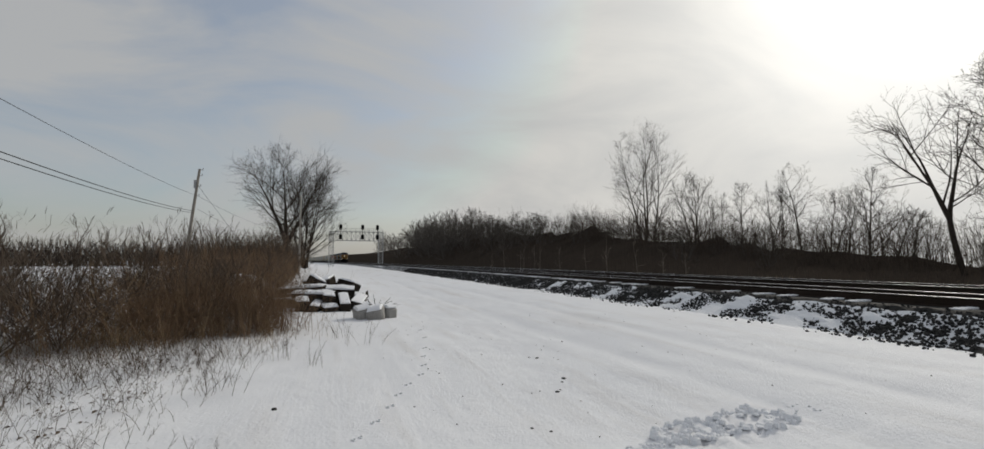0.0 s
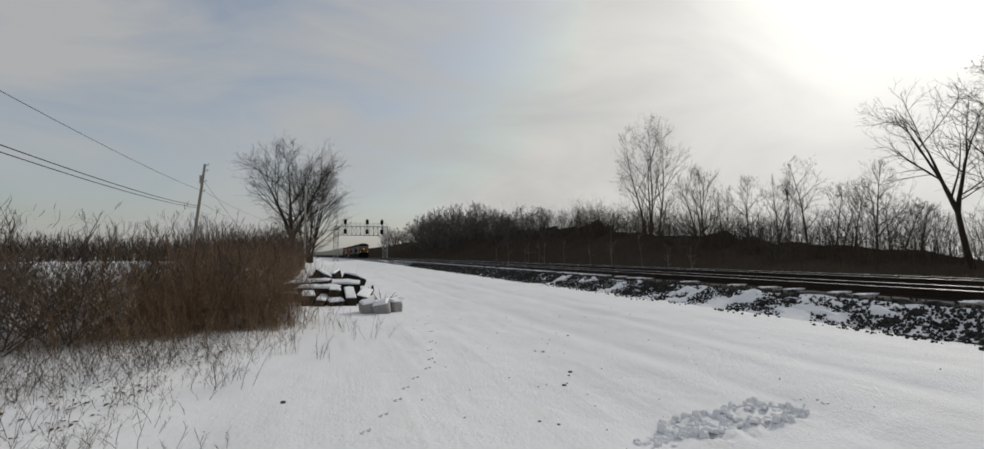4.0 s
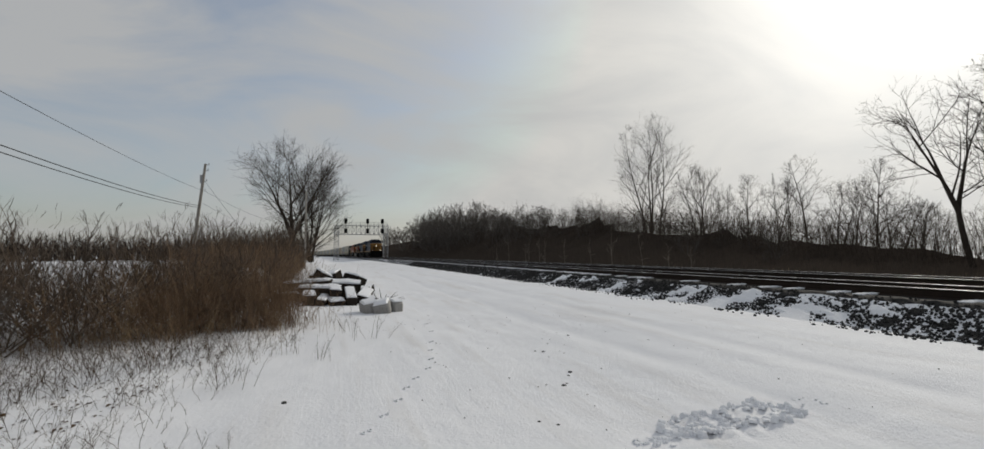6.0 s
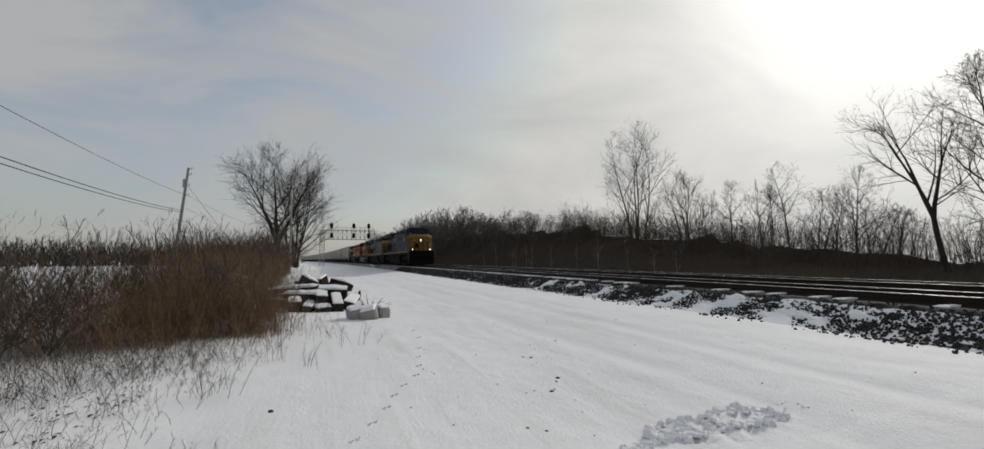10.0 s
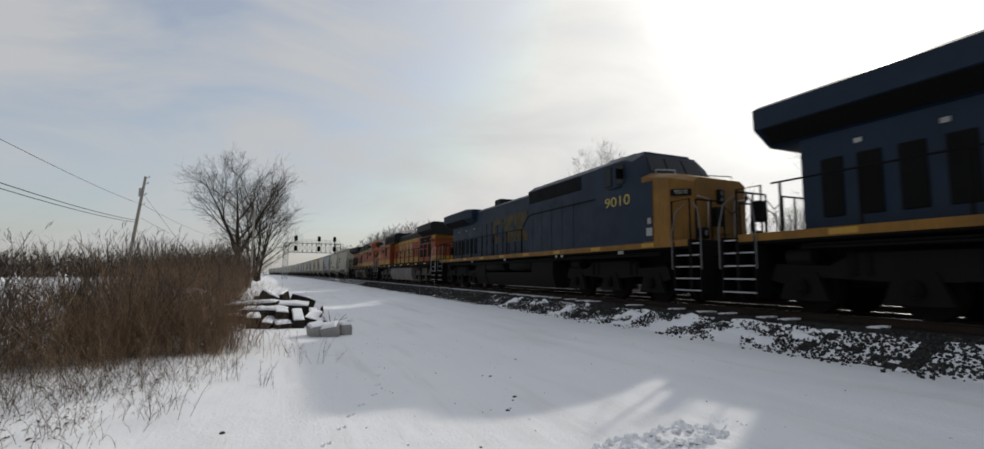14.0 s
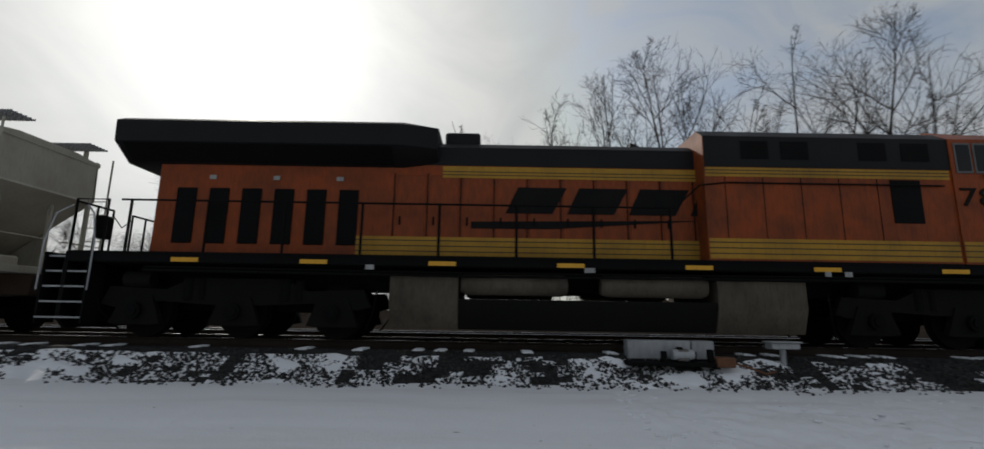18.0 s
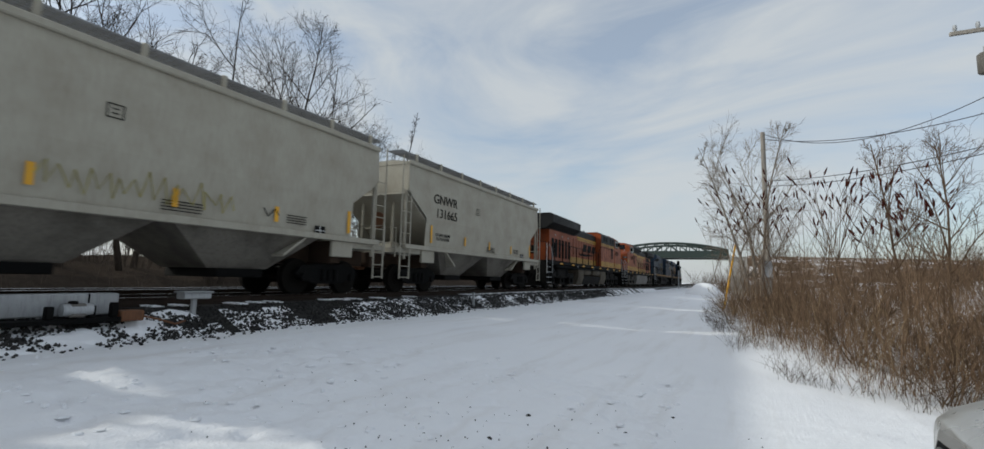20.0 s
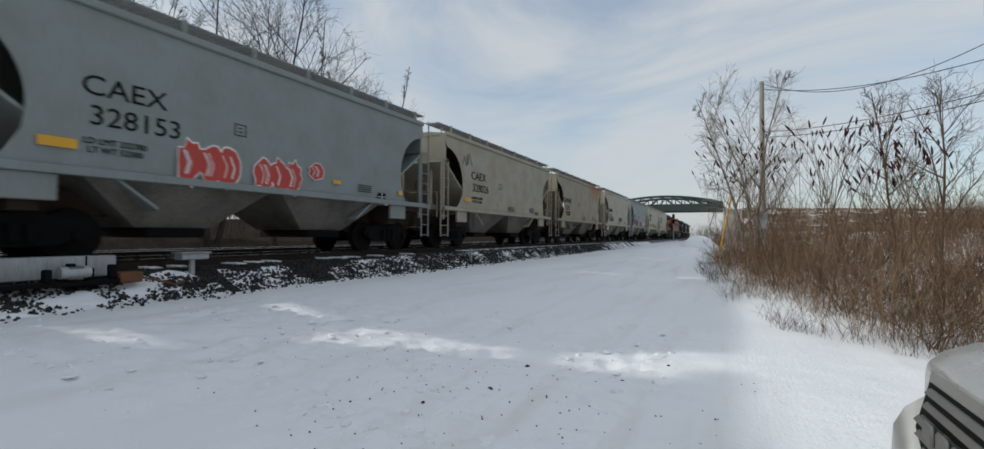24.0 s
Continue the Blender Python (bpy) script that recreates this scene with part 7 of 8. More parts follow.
# ---- poles and wires ----
pl_ = thing("utility_pole", pose(*at(-14.2, 60)), "leaning weathered wooden utility pole with insulators", "utility pole")
top = Vector((1.1, 0.0, 11.3))
part("shaft", Mesh().tube([(0, 0, -0.3), top * 0.5, top], [0.19, 0.16, 0.12], 10), M["pole_wood"], pl_)
for z, w in ((10.9, 0.12), (10.3, 0.14), (9.2, 0.14), (8.2, 0.12)):
    c = top * (z / 11.0)
    part("insulator", Mesh().tube([(c.x + 0.1, 0, c.z), (c.x + 0.32, 0, c.z), (c.x + 0.34, 0, c.z + 0.18)], [0.03, 0.04, w * 0.5], 8), M["galv"], pl_)
part("bracket_box", Mesh().box(top.x * 0.9 - 0.35, top.x * 0.9 - 0.1, -0.15, 0.15, 9.2, 10.1, 0.04), M["galv"], pl_)
p2_ = thing("steel_pole", pose(*at(-3.47, 62)), "plain slender pale pole beside the lane", "pole")
part("shaft", Mesh().tube([(0, 0, -0.2), (0, 0, 9.3)], [0.13, 0.09], 10), M["pole_wood"], p2_)
part("cap", Mesh().tube([(0, 0, 9.3), (0, 0, 9.5)], [0.10, 0.03], 8), M["galv"], p2_)
PX, PY = -8.17, -21.5
PZ = ground_z(PX, PY)
p3_ = thing("utility_pole", pose(PX, PY, PZ), "tall wooden utility pole with crossarm and transformers", "utility pole")
part("shaft", Mesh().tube([(0, 0, -0.3), (0, 0, 10.9 - PZ)], [0.18, 0.13], 10), M["pole_wood"], p3_)
arm = part("crossarm", Mesh().box(-1.25, 1.25, -0.06, 0.06, 10.34 - PZ, 10.47 - PZ, 0.01), M["pole_wood"], p3_)
for x in (-1.1, -0.5, 0.5, 1.1):
    part("insulator", Mesh().tube([(x, 0, 10.47 - PZ), (x, 0, 10.57 - PZ), (x, 0, 10.7 - PZ)], [0.03, 0.07, 0.05], 8), M["galv"], arm)
for x in (-0.45, 0.5):
    can = part("transformer", Mesh().tube([(x, 0.3, 8.75 - PZ), (x, 0.3, 8.8 - PZ), (x, 0.3, 9.4 - PZ), (x, 0.3, 9.47 - PZ)], [0.17, 0.21, 0.21, 0.14], 14), M["tank_grey"], p3_, "grey transformer can")
    part("bushing", Mesh().tube([(x, 0.3, 9.47 - PZ), (x, 0.3, 9.7 - PZ)], [0.05, 0.03], 8), M["galv"], can)
x4, y4, z4 = at(-177.0, 31)
p4_ = thing("utility_pole", pose(x4, y4, z4), "grey weathered wooden pole in the thicket", "utility pole")
part("shaft", Mesh().tube([(0, 0, -0.3), (0.02, 0, 10.2 - z4)], [0.17, 0.12], 10), M["pole_wood"], p4_)
part("service_box", Mesh().box(-0.2, 0.2, 0.13, 0.3, 2.0, 2.9, 0.03), M["galv"], p4_)


def wire(a, b, sag, name="wire", r=0.014, label="thin dark overhead wire strung between poles"):
    a, b = Vector(a), Vector(b)
    pts = []
    for k in range(25):
        f = k / 24.0
        p = a.lerp(b, f)
        p.z -= sag * 4 * f * (1 - f)
        pts.append(p)
    solid(name, Mesh().tube(pts, r, 4, False), M["wire"], label, "wire", "overhead wires")


ax_, ay_, az_ = at(-14.2, 60)
for z0, z1, sag, r in ((8.6, 8.1, 1.0, 0.014), (6.95, 6.55, 1.2, 0.022), (6.75, 6.25, 1.2, 0.02)):
    wire((ax_ + 1.1 * z0 / 11.0, ay_, z0), (PX, PY, z1), sag, r=r)
for z0, sag in ((8.6, 1.2), (7.2, 1.6)):
    wire((ax_ + 1.0, ay_, z0), (-9.0, 118.0, z0 + 0.4), sag)
wire((ax_ + 1.05, ay_, 9.6), (ax_ + 7.5, ay_ + 3.0, 0.2), 0.05, "guy_wire", label="dark guy wire staying a pole")
for dx, z0, z1, sag in ((0.0, 8.3, 10.1, 1.1), (0.0, 7.6, 9.8, 0.5), (0.0, 6.5, 7.4, 0.3), (0.0, 6.25, 7.1, 0.3)):
    wire((PX + dx, PY, z0), (x4, y4, z1), sag, r=0.016)
gx_, gy_, gz_ = at(178.8, 32)
solid("guy_guard", Mesh().tube([(gx_, gy_, gz_ + 0.1), (gx_ - 0.72, gy_ + 0.2, gz_ + 3.9)], 0.055, 8), M["reflect"], "yellow plastic guy wire guard leaning by a pole", "guy guard")
cx_, cy_, cz_ = at(-179.9, 35)
cab_ = thing("utility_cabinet", pose(cx_, cy_, cz_), "weathered grey wooden utility cabinet on posts", "cabinet")
part("box", Mesh().box(-0.34, 0.34, -0.2, 0.2, 0.7, 2.2, 0.03), M["pole_wood"], cab_)
part("door", Mesh().box(-0.30, 0.30, 0.2, 0.23, 0.78, 2.12, 0.01), M["pole_wood"], cab_)
for x in (-0.28, 0.28):
    part("post", Mesh().box(x - 0.05, x + 0.05, -0.05, 0.05, -0.2, 0.7, 0.01), M["pole_wood"], cab_)

# ---- ploughed snow heap at the end of the lane ----
hp_ = Mesh()
hx_, hy_, hz_ = at(176.9, 70)
for j in range(9):
    for i in range(28):
        a, f = 2 * math.pi * i / 28, j / 8.0
        r = 2.5 * (1 - f) ** 0.8 * (1 + 0.10 * noise.noise((math.cos(a) * 2, math.sin(a) * 2, f * 3)))
        hp_.v.append((hx_ + r * math.cos(a), hy_ + r * 0.8 * math.sin(a), hz_ - 0.1 + 1.75 * math.sin(f * math.pi / 2)))
for j in range(8):
    for i in range(28):
        hp_.f.append((j * 28 + i, j * 28 + (i + 1) % 28, (j + 1) * 28 + (i + 1) % 28, (j + 1) * 28 + i))
        hp_.mi.append(0)
ob = new("snowdrift", hp_.data("snowdrift", M["snow_clean"]))
tagged(ob, "rounded heap of ploughed clean snow", "snow heap")

# ---- road bridge over the railway ----
BY = -137.0
br_ = thing("road_bridge", pose(0, BY, 0), "dark green steel truss road bridge with a curved top chord", "bridge")
x0, x1, zb = 1.5, 30.0, 8.2
part("deck", Mesh().box(x0, x1, -4.5, 4.5, zb, zb + 0.7, 0.05), M["concrete"], br_)
for side in (4.6, -4.6):
    part("floor_girder", Mesh().box(x0, x1, side - 0.15, side + 0.15, zb - 0.3, zb + 1.5, 0.03), M["green_steel"], br_)
    tops = []
    for k in range(13):
        f = k / 12.0
        tops.append((x0 + (x1 - x0) * f, side, zb + 1.3 + 1.9 * (1 - (2 * f - 1) ** 2) + 0.3))
    part("top_chord", Mesh().tube(tops, 0.32, 6), M["green_steel"], br_)
    for k in range(1, 12):
        part("hanger", Mesh().tube([(tops[k][0], side, zb + 1.4), tops[k]], 0.13, 4), M["green_steel"], br_)
    for k in range(12):
        a, b = (tops[k], (tops[k + 1][0], side, zb + 1.5)) if k >= 6 else ((tops[k][0], side, zb + 1.5), tops[k + 1])
        part("diagonal", Mesh().tube([a, b], 0.13, 4), M["green_steel"], br_)
for x in (-0.5, 31.0):
    part("abutment", Mesh().box(x - 2.2, x + 2.0, -5.5, 5.5, -0.5, zb - 0.02, 0.1), M["concrete"], br_)
M["bank_grass"], nt_, b_ = nodes_of("snowy_dry_bank", 0.95, 0.0, 0.1)
n_a, n_b = noise_node(nt_, 0.22, 5.0, 0.65, (1.0, 2.0, 2.0)), noise_node(nt_, 2.5, 4.0, 0.7)
f_ = mix(nt_, 0.4, n_a.outputs["Fac"], n_b.outputs["Fac"])
nt_.links.new(ramp(nt_, f_, ((0.40, (0.075, 0.050, 0.033)), (0.53, (0.17, 0.118, 0.080)), (0.60, (0.78, 0.79, 0.82)))), b_.inputs["Base Color"])
emb = Mesh()
for sgn, xe in ((-1, -2.5), (1, 33.0)):
    q = [(-24, -0.4), (-6, zb + 0.2), (6, zb + 0.2), (24, -0.4)]
    emb.loft([[(xe, BY + a, z) for a, z in q], [(xe + sgn * 160, BY + a * 0.9, z * 0.55) for a, z in q]])
tagged(new("road_embankment", emb.data("road_embankment", M["bank_grass"])), "brown grassy snow-streaked embankment carrying the road to the bridge", "embankment", kind="structure")


def bank_face(x, y):
    """Height of the embankment's near face over x, y."""
    u = (-2.5 - x) / 160.0
    a = (y - BY) / (1.0 - 0.1 * u)
    return (-0.4 + (zb + 0.6) * min(1.0, (24.0 - a) / 18.0)) * (1.0 - 0.45 * u) - 0.3


scrub = Mesh()
spots = [(-3.5 - 110 * rb_.random() ** 1.2, BY + rb_.uniform(4.0, 20.0)) for _ in range(900)]
thatch(scrub, rn_, spots, 1.2, 3.6, 0.035, 0.4, 0.2, 7, 0, bank_face)
stuff("brush", scrub, M["brush_brown"], "brown leafless scrub on the road embankment", "brush")
sm = thing("signal_mast", pose(10.2, -104, 0.3), "slim railway signal mast with dark heads", "signal")
part("mast", Mesh().tube([(0, 0, 0), (0, 0, 5.6)], 0.09, 8), M["galv"], sm)
for z in (5.2, 4.2):
    part("head", Mesh().box(-0.25, 0.25, 0.1, 0.35, z - 0.45, z + 0.45, 0.1), M["grille"], sm)

# ---- timbers dumped by the lane ----
rt = random.Random(8)
# x, y, height over the ground, turn, length, width, thickness, roll
TIMBERS = ((-0.98, 18.4, 0.0, 4, 1.5, 0.44, 0.40, 0), (-0.52, 18.2, 0.0, -5, 1.2, 0.32, 0.26, 8), (-0.08, 18.0, 0.0, 12, 1.0, 0.50, 0.22, -4), (-0.15, 18.7, 0.28, 5, 1.3, 0.42, 0.24, 6), (-0.62, 18.8, 0.34, 70, 1.5, 0.34, 0.20, 5), (0.42, 18.4, 0.0, 2, 1.7, 0.36, 0.42, 0), (0.88, 18.9, 0.0, -10, 1.5, 0.42, 0.38, 16), (1.0, 18.6, 0.0, 30, 0.9, 0.34, 0.20, -8),
           (-1.2, 19.6, 0.0, 75, 1.9, 0.40, 0.34, 6), (-1.1, 20.2, 0.42, 66, 1.9, 0.36, 0.26, 18), (-1.7, 20.4, 0.05, 35, 1.6, 0.34, 0.30, 22), (-0.1, 20.1, 0.36, 84, 1.9, 0.42, 0.30, 4), (0.4, 20.8, 0.0, 80, 1.7, 0.40, 0.36, -5), (-0.4, 20.9, 0.0, 10, 1.8, 0.5, 0.42, 0), (-0.7, 21.2, 0.62, 20, 1.1, 0.42, 0.36, 24), (-0.1, 21.6, 0.55, -12, 1.2, 0.40, 0.40, -14), (0.6, 22.0, 0.42, 40, 1.0, 0.50, 0.36, 20), (0.5, 22.3, 0.0, 85, 1.8, 0.5, 0.42, 0), (-1.4, 22.4, 0.0, 10, 1.6, 0.40, 0.36, 10), (0.9, 23.2, 0.0, 70, 1.4, 0.40, 0.34, 0), (-0.4, 23.6, 0.40, 55, 1.8, 0.42, 0.38, 12), (-0.4, 23.4, 0.0, -35, 1.9, 0.46, 0.40, 0), (-1.3, 25.2, 0.0, -20, 1.6, 0.42, 0.36, 8), (0.3, 25.8, 0.0, 15, 1.7, 0.40, 0.36, 5), (-0.9, 27.2, 0.0, 80, 1.8, 0.40, 0.36, 0))
for x, y, z, a, L, w, h, roll in TIMBERS:
    lengthwise = abs(a) < 45
    tip, roll = (rt.uniform(1, 9), roll) if lengthwise else (rt.uniform(-5, 5), -rt.uniform(3, 18))
    tb = thing("timber", pose(x, y, ground_z(x, y) + z - 0.02 + (0.06 if z else 0.0), tip, roll, a), "dark weathered timber capped with snow, dumped in a pile", "timber", "pile of old timbers")
    part("beam", Mesh().box(-w / 2, w / 2, -L / 2, L / 2, 0, h, 0.025), M["sleeper"], tb)
    cpm = Mesh()
    rows_ = []
    for j in range(9):
        f = -0.5 + j / 8.0
        e = 0.5 if j in (0, 8) else 1.0
        t = (0.05 + 0.05 * rt.random()) * e
        rows_.append([(-w * 0.49, f * L * 0.98, h), (-w * 0.42, f * L * 0.98, h + t * 0.8), (0, f * L * 0.98, h + t), (w * 0.42, f * L * 0.98, h + t * 0.8), (w * 0.49, f * L * 0.98, h)])
    cpm.loft(rows_)
    part("snow_cap", cpm, M["snow_clean"], tb, "thick cap of snow")
for x, y, a, s in ((0.92, 15.1, 10, 0.5), (1.30, 14.95, -14, 0.5), (1.62, 15.25, 24, 0.36)):
    bk = thing("concrete_block", pose(x, y, ground_z(x, y) - 0.06, rt.uniform(3, 14), rt.uniform(-14, 12), a), "pale concrete block dusted with snow", "block", "dumped concrete blocks")
    part("block", Mesh().box(-s / 2, s / 2, -0.3, 0.3, 0, 0.38, 0.07), M["concrete"], bk)
    part("snow_cap", Mesh().loft([[(-s * 0.44, f, 0.37), (-s * 0.36, f, 0.38 + t), (s * 0.36, f, 0.38 + t), (s * 0.44, f, 0.37)] for f, t in ((-0.26, 0.02), (-0.18, 0.06), (0.14, 0.07), (0.26, 0.02))]), M["snow_clean"], bk)
# dead branch beside the pile
bough = Mesh()
for dx, dz in ((-0.38, 0.42), (0.15, 0.30), (0.5, 0.36), (-0.12, 0.5), (0.75, 0.18)):
    bough.tube([(1.55, 18.2, -0.02), (1.55 + dx * 0.5, 18.3, dz * 0.35), (1.55 + dx, 18.35, dz)], [0.018, 0.012, 0.005], 5, False)
    bough.tube([(1.55 + dx * 0.6, 18.3, dz * 0.45), (1.6 + dx, 18.2, dz * 0.7)], [0.009, 0.004], 4, False)
tagged(new("dead_branch", bough.data("dead_branch", M["bark"])), "forked dead branch sticking out of the snow", "branch")
md = Mesh()
mx, my, mz = at(-9.0, 30)
for j in range(6):
    for i in range(20):
        a, f = 2 * math.pi * i / 20, j / 5.0
        md.v.append((mx + 1.5 * math.cos(a) * math.cos(f * 1.57), my + 1.2 * math.sin(a) * math.cos(f * 1.57), mz - 0.1 + 1.05 * math.sin(f * 1.57)))
for j in range(5):
    for i in range(20):
        md.f.append((j * 20 + i, j * 20 + (i + 1) % 20, (j + 1) * 20 + (i + 1) % 20, (j + 1) * 20 + i))
        md.mi.append(0)
tagged(new("snow_mound", md.data("snow_mound", M["snow_clean"])), "snow-dusted mound among brown weeds", "mound")

# ---- switch machine and trackside boxes ----
sw = thing("switch_machine", pose(9.62, -4.0, 0.62), "long pale grey switch machine housing at the sleeper ends", "switch machine")
part("housing", Mesh().box(0.0, 0.30, -0.84, 0.84, 0.22, 0.58, 0.02), M["galv"], sw)
part("lid_seam", Mesh().box(-0.012, 0.0, -0.40, -0.38, 0.24, 0.58), M["black"], sw)
part("base_rail", Mesh().box(-0.40, 0.35, -0.80, 0.95, 0.13, 0.20, 0.01), M["black"], sw)
for y, h in ((-0.62, 0.24), (-0.30, 0.2), (-0.05, 0.28), (0.25, 0.2)):
    part("bracket", Mesh().box(-0.36, -0.24, y - 0.05, y + 0.05, 0.2, 0.2 + h, 0.015), M["black"], sw)
part("motor", Mesh().tube([(-0.30, -0.30, 0.34), (-0.30, 0.10, 0.34)], 0.10, 14), M["galv"], sw)
part("gear_case", Mesh().box(-0.38, -0.10, -0.22, 0.02, 0.22, 0.44, 0.03), M["tank_grey"], sw)
part("junction_box", Mesh().box(-0.42, -0.12, -1.05, -0.70, 0.12, 0.30, 0.02), M["rust"], sw, "rusty low junction box")
part("cable", Mesh().tube([(-0.3, -1.05, 0.2), (-0.45, -1.3, 0.12), (-0.4, -1.6, 0.02), (-0.2, -1.9, 0.05)], 0.02, 6), M["rust"], sw)
tp = thing("signal_box_post", pose(9.6, -6.15, 0.55), "small pale flat-topped box on a short post", "trackside box")
part("top", Mesh().box(-0.14, 0.14, -0.27, 0.27, 0.52, 0.64, 0.015), M["galv"], tp)
part("lid", Mesh().box(-0.17, 0.17, -0.30, 0.30, 0.64, 0.67, 0.008), M["galv"], tp)
part("post", Mesh().tube([(0, 0, -0.1), (0, 0, 0.52)], 0.055, 8), M["galv"], tp)
mk = thing("marker_post", pose(9.2, -17.0, 0.5), "short grey trackside marker post", "marker post")
part("post", Mesh().box(-0.04, 0.04, -0.04, 0.04, 0, 0.55, 0.01), M["galv"], mk)


# ---- clods, stones and footprints in the snow ----
def clod(x, y, r, seed):
    rg = random.Random(seed)
    me = Mesh()
    rings_ = []
    for f in (0.0, 0.5, 0.85):
        rings_.append([(x + r * math.cos(a) * math.cos(f * 1.57) * rg.uniform(0.7, 1.3), y + r * math.sin(a) * math.cos(f * 1.57) * rg.uniform(0.7, 1.3), ground_z(x, y) - 0.01 + r * math.sin(f * 1.57) * 0.8) for a in [k * 0.785 for k in range(8)]])
    me.loft(rings_)
    tagged(new("stone", me.data("stone", M["stone"])), "small dark stone lying on the snow", "stone", "stones on the snow")


CLODS = ((3.17, 6.44, 0.05), (3.08, 6.30, 0.035), (2.82, 5.92, 0.05), (2.90, 6.0, 0.03), (3.39, 7.9, 0.045), (3.30, 8.05, 0.035), (1.98, 4.76, 0.035), (2.13, 4.62, 0.035), (3.66, -4.05, 0.045), (2.25, -5.64, 0.05), (2.26, -4.62, 0.045), (2.9, -4.4, 0.03), (3.3, -3.7, 0.03), (1.4, -4.3, 0.03), (2.6, -3.9, 0.03), (4.9, -5.6, 0.035), (1.9, -4.9, 0.025), (5.6, -4.6, 0.03), (-0.6, 6.26, 0.06), (4.4, 9.0, 0.04), (2.6, 8.6, 0.03), (5.3, 7.6, 0.03), (1.1, -5.6, 0.03), (0.7, -6.4, 0.03))
for k, (x, y, r) in enumerate(CLODS):
    clod(x, y, r * 0.72, k)
grit = Mesh()
rq = random.Random(77)
for _ in range(300):
    if rq.random() < 0.7:
        x, y = rq.gauss(2.4, 1.3), rq.gauss(-4.4, 1.2)
    else:
        x, y = rq.uniform(0.5, 7.0), rq.uniform(3.5, 14)
    r = rq.uniform(0.004, 0.012)
    z = ground_z(x, y) + r * 0.3
    grit.add([(x + r, y, z), (x - r, y, z), (x, y + r, z), (x, y - r, z), (x, y, z + r), (x, y, z - r)], octa_f)
stuff("grit", grit, M["stone"], "specks of dark grit scattered on the snow", "grit")
fp = Mesh()
STEPS = ((0.26, 4.91), (0.47, 5.38), (0.68, 5.90), (0.84, 6.42), (1.03, 6.86), (1.29, 7.36), (1.45, 8.0), (1.58, 8.77), (1.75, 9.6), (1.98, 10.88), (2.1, 12.2))
for k, (x, y) in enumerate(STEPS):
    for dx in (-0.05, 0.06):
        rim = []
        for i in range(13):
            a = 2 * math.pi * i / 12
            px, py = x + dx * 0.6 + 0.020 * math.cos(a), y + (0.06 if dx > 0 else 0) + 0.032 * math.sin(a)
            rim.append((px, py, ground_z(px, py) + 0.004))
        fp.tube(rim, 0.008, 5, False)
stuff("footprints", fp, M["snow_clean"], "small animal tracks pressed in the snow", "footprints")


# ---- trodden snow: lumps thrown up round deep steps ----
tz = Mesh()
rl = random.Random(19)


def lump(x, y, r, h):
    z = ground_z(x, y) - 0.006
    a0 = rl.uniform(0, 6.28)
    base = [(x + r * math.cos(a0 + k * 1.047) * rl.uniform(0.7, 1.3), y + r * math.sin(a0 + k * 1.047) * rl.uniform(0.7, 1.3), z) for k in range(6)]
    mid = [(x + (px - x) * 0.72, y + (py - y) * 0.72, z + h * rl.uniform(0.6, 0.9)) for px, py, _ in base]
    tz.add(base + mid + [(x, y, z + h)], [(k, (k + 1) % 6, 6 + (k + 1) % 6, 6 + k) for k in range(6)] + [(6 + k, 6 + (k + 1) % 6, 12) for k in range(6)])


for cx, cy, rx_, ry_ in ((3.35, 4.08, 0.34, 0.22), (4.12, 4.06, 0.42, 0.26)):
    for k in range(60):
        a = 6.283 * k / 60
        f = 1 + rl.gauss(0, 0.09)
        lump(cx + rx_ * f * math.cos(a), cy + ry_ * f * math.sin(a), rl.uniform(0.02, 0.055), rl.uniform(0.025, 0.075))
    for k in range(34):
        a, f = rl.uniform(0, 6.28), rl.random() ** 0.5
        lump(cx + rx_ * f * math.cos(a), cy + ry_ * f * math.sin(a), rl.uniform(0.02, 0.05), rl.uniform(0.012, 0.04))
for k in range(40):
    lump(rl.uniform(2.55, 3.1), 3.9 + rl.gauss(0, 0.05), rl.uniform(0.015, 0.04), rl.uniform(0.012, 0.04))
for k in range(20):
    lump(rl.uniform(4.5, 4.9), 4.05 + rl.gauss(0, 0.08), rl.uniform(0.015, 0.03), rl.uniform(0.01, 0.025))
for k in range(600):
    x, y = rl.uniform(0.6, 8.5), -2.4 - 6.5 * rl.random() ** 1.3
    if noise.noise((x * 0.6, y * 0.6, 4.0)) > -0.15:
        lump(x, y, rl.uniform(0.02, 0.075), rl.uniform(0.008, 0.03))
stuff("trodden_snow", tz, M["snow_clean"], "lumpy trodden snow with deep steps and thrown clods", "trodden snow")

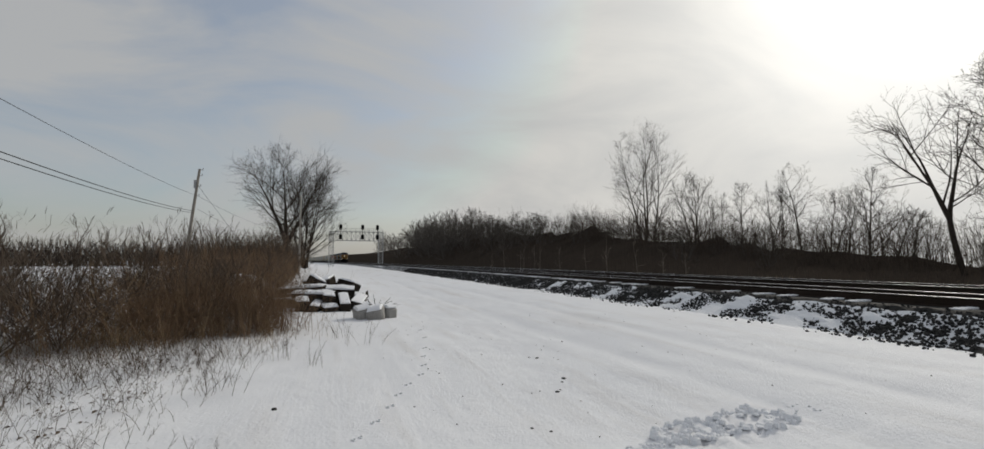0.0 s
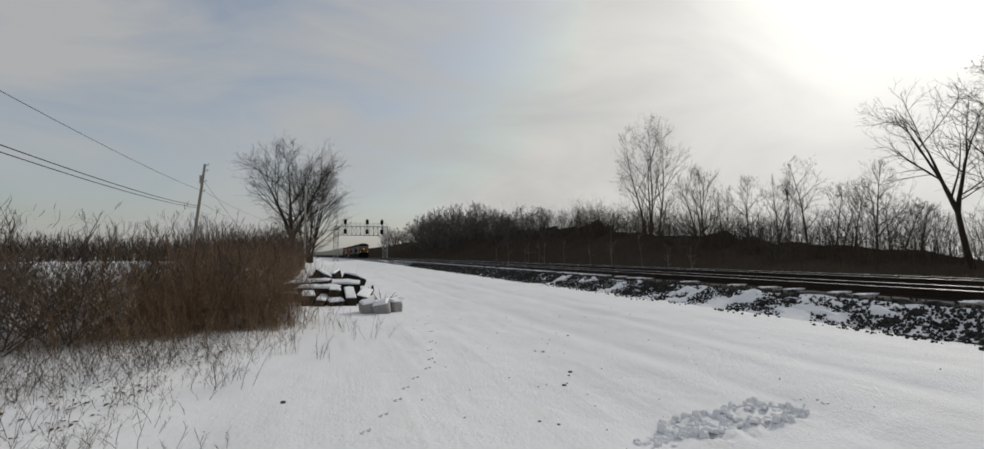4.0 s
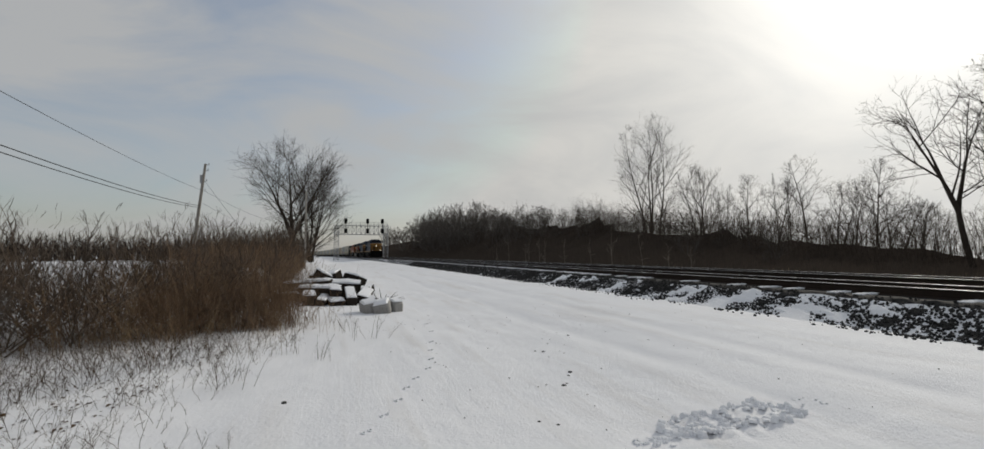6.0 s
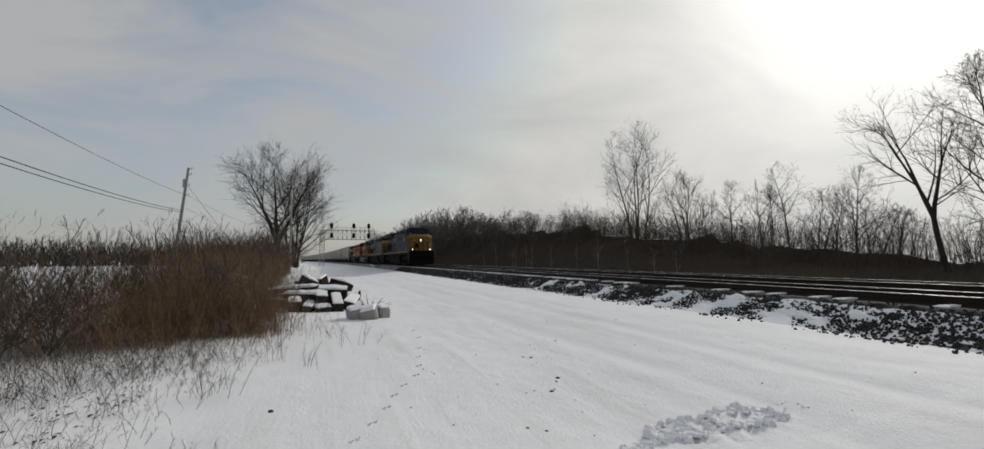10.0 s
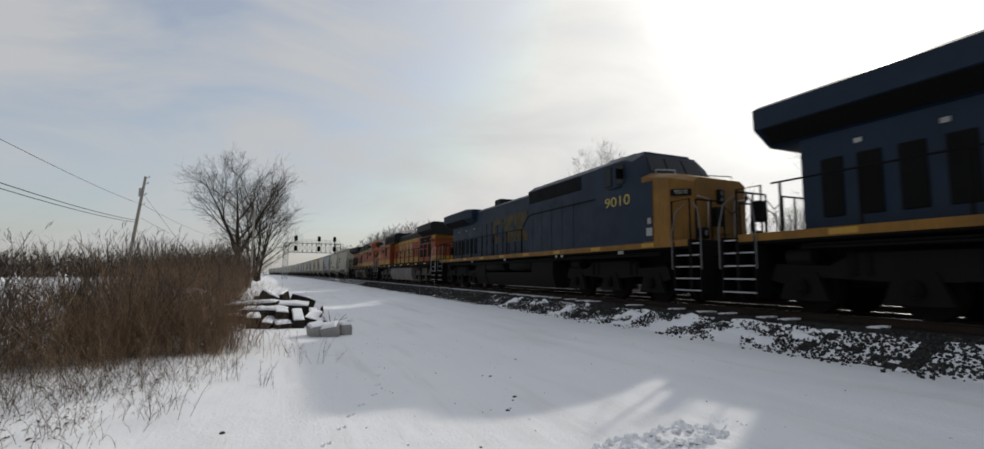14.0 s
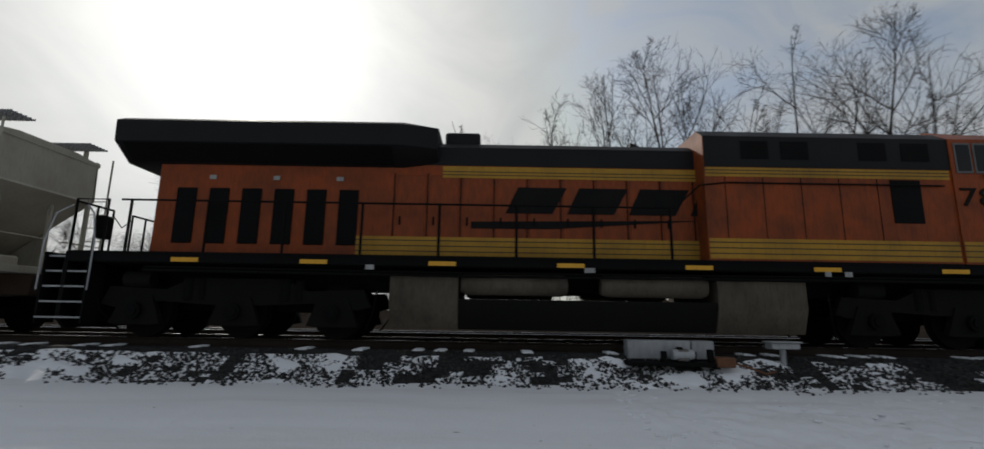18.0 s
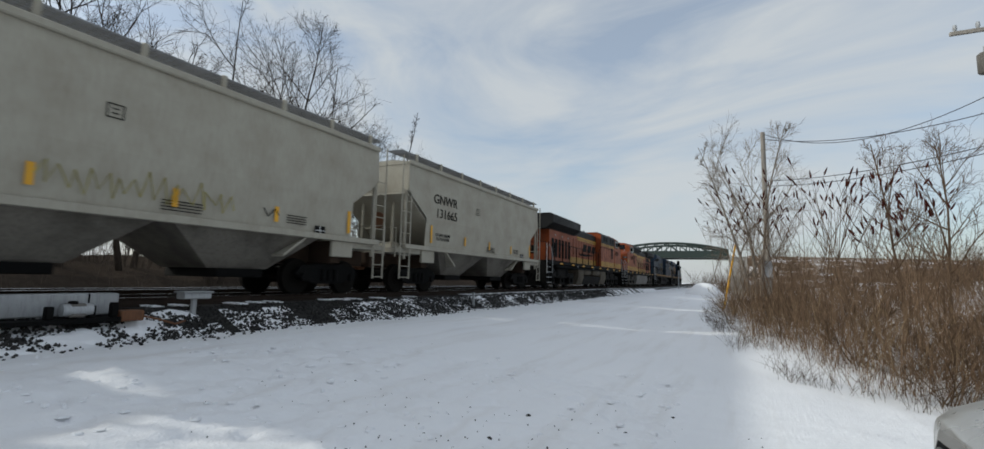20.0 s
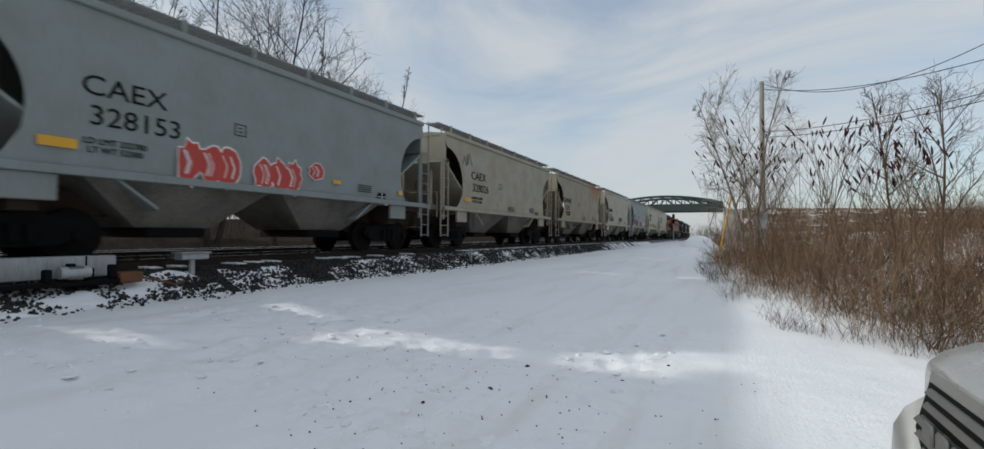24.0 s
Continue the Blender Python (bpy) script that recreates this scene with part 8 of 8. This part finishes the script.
# ---- parked car beside the camera ----
M["truck_paint"] = paint("silver_beige_paint", (0.46, 0.455, 0.435), dirt=(0.27, 0.26, 0.24), amount=0.3, rough=0.28, metal=0.55, streak=False)
M["chrome"] = paint("dull_chrome", (0.45, 0.45, 0.46), amount=0.3, rough=0.28, metal=1.0, streak=False)
M["tyre"] = paint("tyre_rubber", (0.02, 0.02, 0.02), amount=0.4, rough=0.85, streak=False)


def parked_car():
    """Built nose towards +x, middle of the front at the origin."""
    t = thing("car", pose(-0.84, -2.66, -0.10), "pale silver-beige car parked in the snow, dusty dark grille", "car")

    def sec(x, w, z0, z1, cr, r=0.20):
        half = [(w * 0.94, z0), (w, z0 + 0.12), (w + 0.01, (z0 + z1) * 0.5), (w, z1 - r)]
        half += [(w - r * 0.75 * (1 - math.cos(radians(a))), z1 - r + r * math.sin(radians(a))) for a in (25, 50, 72)]
        half += [(w * 0.55, z1 + cr * 0.7), (w * 0.2, z1 + cr)]
        return [(x, y, z) for y, z in half] + [(x, -y, z) for y, z in reversed(half)]

    body = part("body", Mesh().loft([sec(-0.02, 0.50, 0.62, 1.04, 0.02, 0.1), sec(-0.05, 0.66, 0.56, 1.07, 0.02, 0.14), sec(-0.14, 0.80, 0.50, 1.11, 0.03), sec(-0.30, 0.89, 0.44, 1.15, 0.04), sec(-0.60, 0.94, 0.40, 1.19, 0.05), sec(-1.0, 0.95, 0.40, 1.22, 0.05), sec(-1.5, 0.95, 0.40, 1.25, 0.03)]), M["truck_paint"], t)
    part("cabin", Mesh().loft([sec(-1.5, 0.95, 0.40, 1.25, 0.0), sec(-2.2, 0.86, 0.40, 1.68, 0.02), sec(-3.9, 0.86, 0.40, 1.74, 0.02), sec(-4.5, 0.92, 0.40, 1.30, 0.0), sec(-4.7, 0.90, 0.45, 1.05, 0.0)]), M["truck_paint"], t)
    part("windshield", Mesh().loft([[(-1.56, -0.76, 1.31), (-1.56, 0.76, 1.31), (-1.60, 0.76, 1.30), (-1.60, -0.76, 1.30)], [(-2.16, -0.66, 1.69), (-2.16, 0.66, 1.69), (-2.20, 0.66, 1.68), (-2.20, -0.66, 1.68)]]), M["glass"], t)
    part("hood_seam", Mesh().tube([(-0.12 - 0.10 * abs(y) ** 2, y, 1.118 - 0.03 * abs(y)) for y in (-0.72, -0.5, -0.25, 0.0, 0.25, 0.5, 0.72)], 0.005, 4), M["black"], body)
    # grille: surround that narrows downwards, thick slats, plain badge blocks

    def face(half_t, half_b, zt, zb, x):
        return [(x - 0.05, -half_t, zt), (x - 0.05, half_t, zt), (x, half_b, (zt + zb) * 0.5 - 0.06), (x, half_b - 0.10, zb), (x, -half_b + 0.10, zb), (x, -half_b, (zt + zb) * 0.5 - 0.06)]

    g = part("grille", Mesh().loft([face(0.46, 0.48, 1.04, 0.62, -0.08), face(0.46, 0.48, 1.04, 0.62, 0.03), face(0.42, 0.44, 1.00, 0.66, 0.045)]), M["grille_rim"], t, "dusty pale grille surround")
    part("grille_opening", Mesh().loft([face(0.415, 0.435, 0.995, 0.665, 0.03), face(0.415, 0.435, 0.995, 0.665, 0.05)]), M["grille"], g)
    for k in range(5):
        z = 0.69 + k * 0.066
        hw = (0.32, 0.37, 0.38, 0.375, 0.37)[k]
        part("slat", Mesh().loft([[(0.034 - 0.010 * k * (k > 2) + dx, y, z + dz) for dx, dz in ((-0.03, -0.016), (0.02, -0.020), (0.04, 0.0), (0.02, 0.022), (-0.03, 0.024))] for y in (-hw, hw)]), M["slat"], g, "dusty dark slat")
    for y in (-0.16, 0.0, 0.16):
        part("badge", Mesh().box(0.066, 0.088, y - 0.058, y + 0.058, 0.785, 0.875, 0.012), M["slat"], g, "plain dusty badge block")
    for s in (-1, 1):
        hl = part("headlight", Mesh().loft([[(-0.06, s * 0.60, 0.86), (-0.06, s * 0.60, 1.0), (-0.10, s * 0.60, 1.0), (-0.10, s * 0.60, 0.86)], [(-0.26, s * 0.885, 0.90), (-0.28, s * 0.885, 1.02), (-0.32, s * 0.86, 1.02), (-0.30, s * 0.86, 0.90)]]), M["glass"], t)
        part("lamp_trim", Mesh().tube([(-0.05, s * 0.60, 0.855), (-0.12, s * 0.76, 0.87), (-0.25, s * 0.895, 0.895)], 0.012, 5), M["chrome"], hl)
        part("mirror", Mesh().box(-2.0, -1.8, s * 0.95, s * 1.15, 1.22, 1.38, 0.04), M["truck_paint"], t)
        for x in (-0.95, -3.75):
            wh = part("wheel", Mesh().cyl((x, s * 0.74, 0.36), (x, s * 0.965, 0.36), 0.36, 28), M["tyre"], t)
            part("rim", Mesh().cyl((x, s * 0.955, 0.36), (x, s * 0.98, 0.36), 0.23, 20), M["chrome"], wh)
    rows_ = []
    for a in range(-90, 91, 15):
        y = 0.93 * math.sin(radians(a))
        x = 0.10 - 0.42 * (1 - math.cos(radians(a))) ** 1.2
        rows_.append([(x - 0.20, y * 0.9, 0.34), (x + 0.04, y, 0.38), (x + 0.09, y, 0.55), (x + 0.08, y, 0.70), (x + 0.03, y, 0.80), (x - 0.04, y * 0.985, 0.86), (x - 0.24, y * 0.92, 0.88)] if abs(a) > 30 else [(x - 0.20, y * 0.9, 0.34), (x + 0.04, y, 0.38), (x + 0.06, y, 0.46), (x + 0.05, y, 0.52), (x + 0.03, y, 0.58), (x - 0.02, y * 0.985, 0.61), (x - 0.24, y * 0.92, 0.62)])
    bp = part("bumper", Mesh().loft(rows_), M["truck_paint"], t)
    part("lower_grille", Mesh().box(0.0, 0.125, -0.42, 0.42, 0.44, 0.56, 0.02), M["grille"], bp)


M["grille_rim"] = paint("dusty_grille_rim", (0.30, 0.29, 0.27), dirt=(0.2, 0.18, 0.16), amount=0.5, rough=0.4, metal=0.5, streak=False)
M["slat"] = paint("dusty_slats", (0.10, 0.098, 0.094), dirt=(0.16, 0.15, 0.14), amount=0.5, rough=0.6, streak=False)
parked_car()

motions()
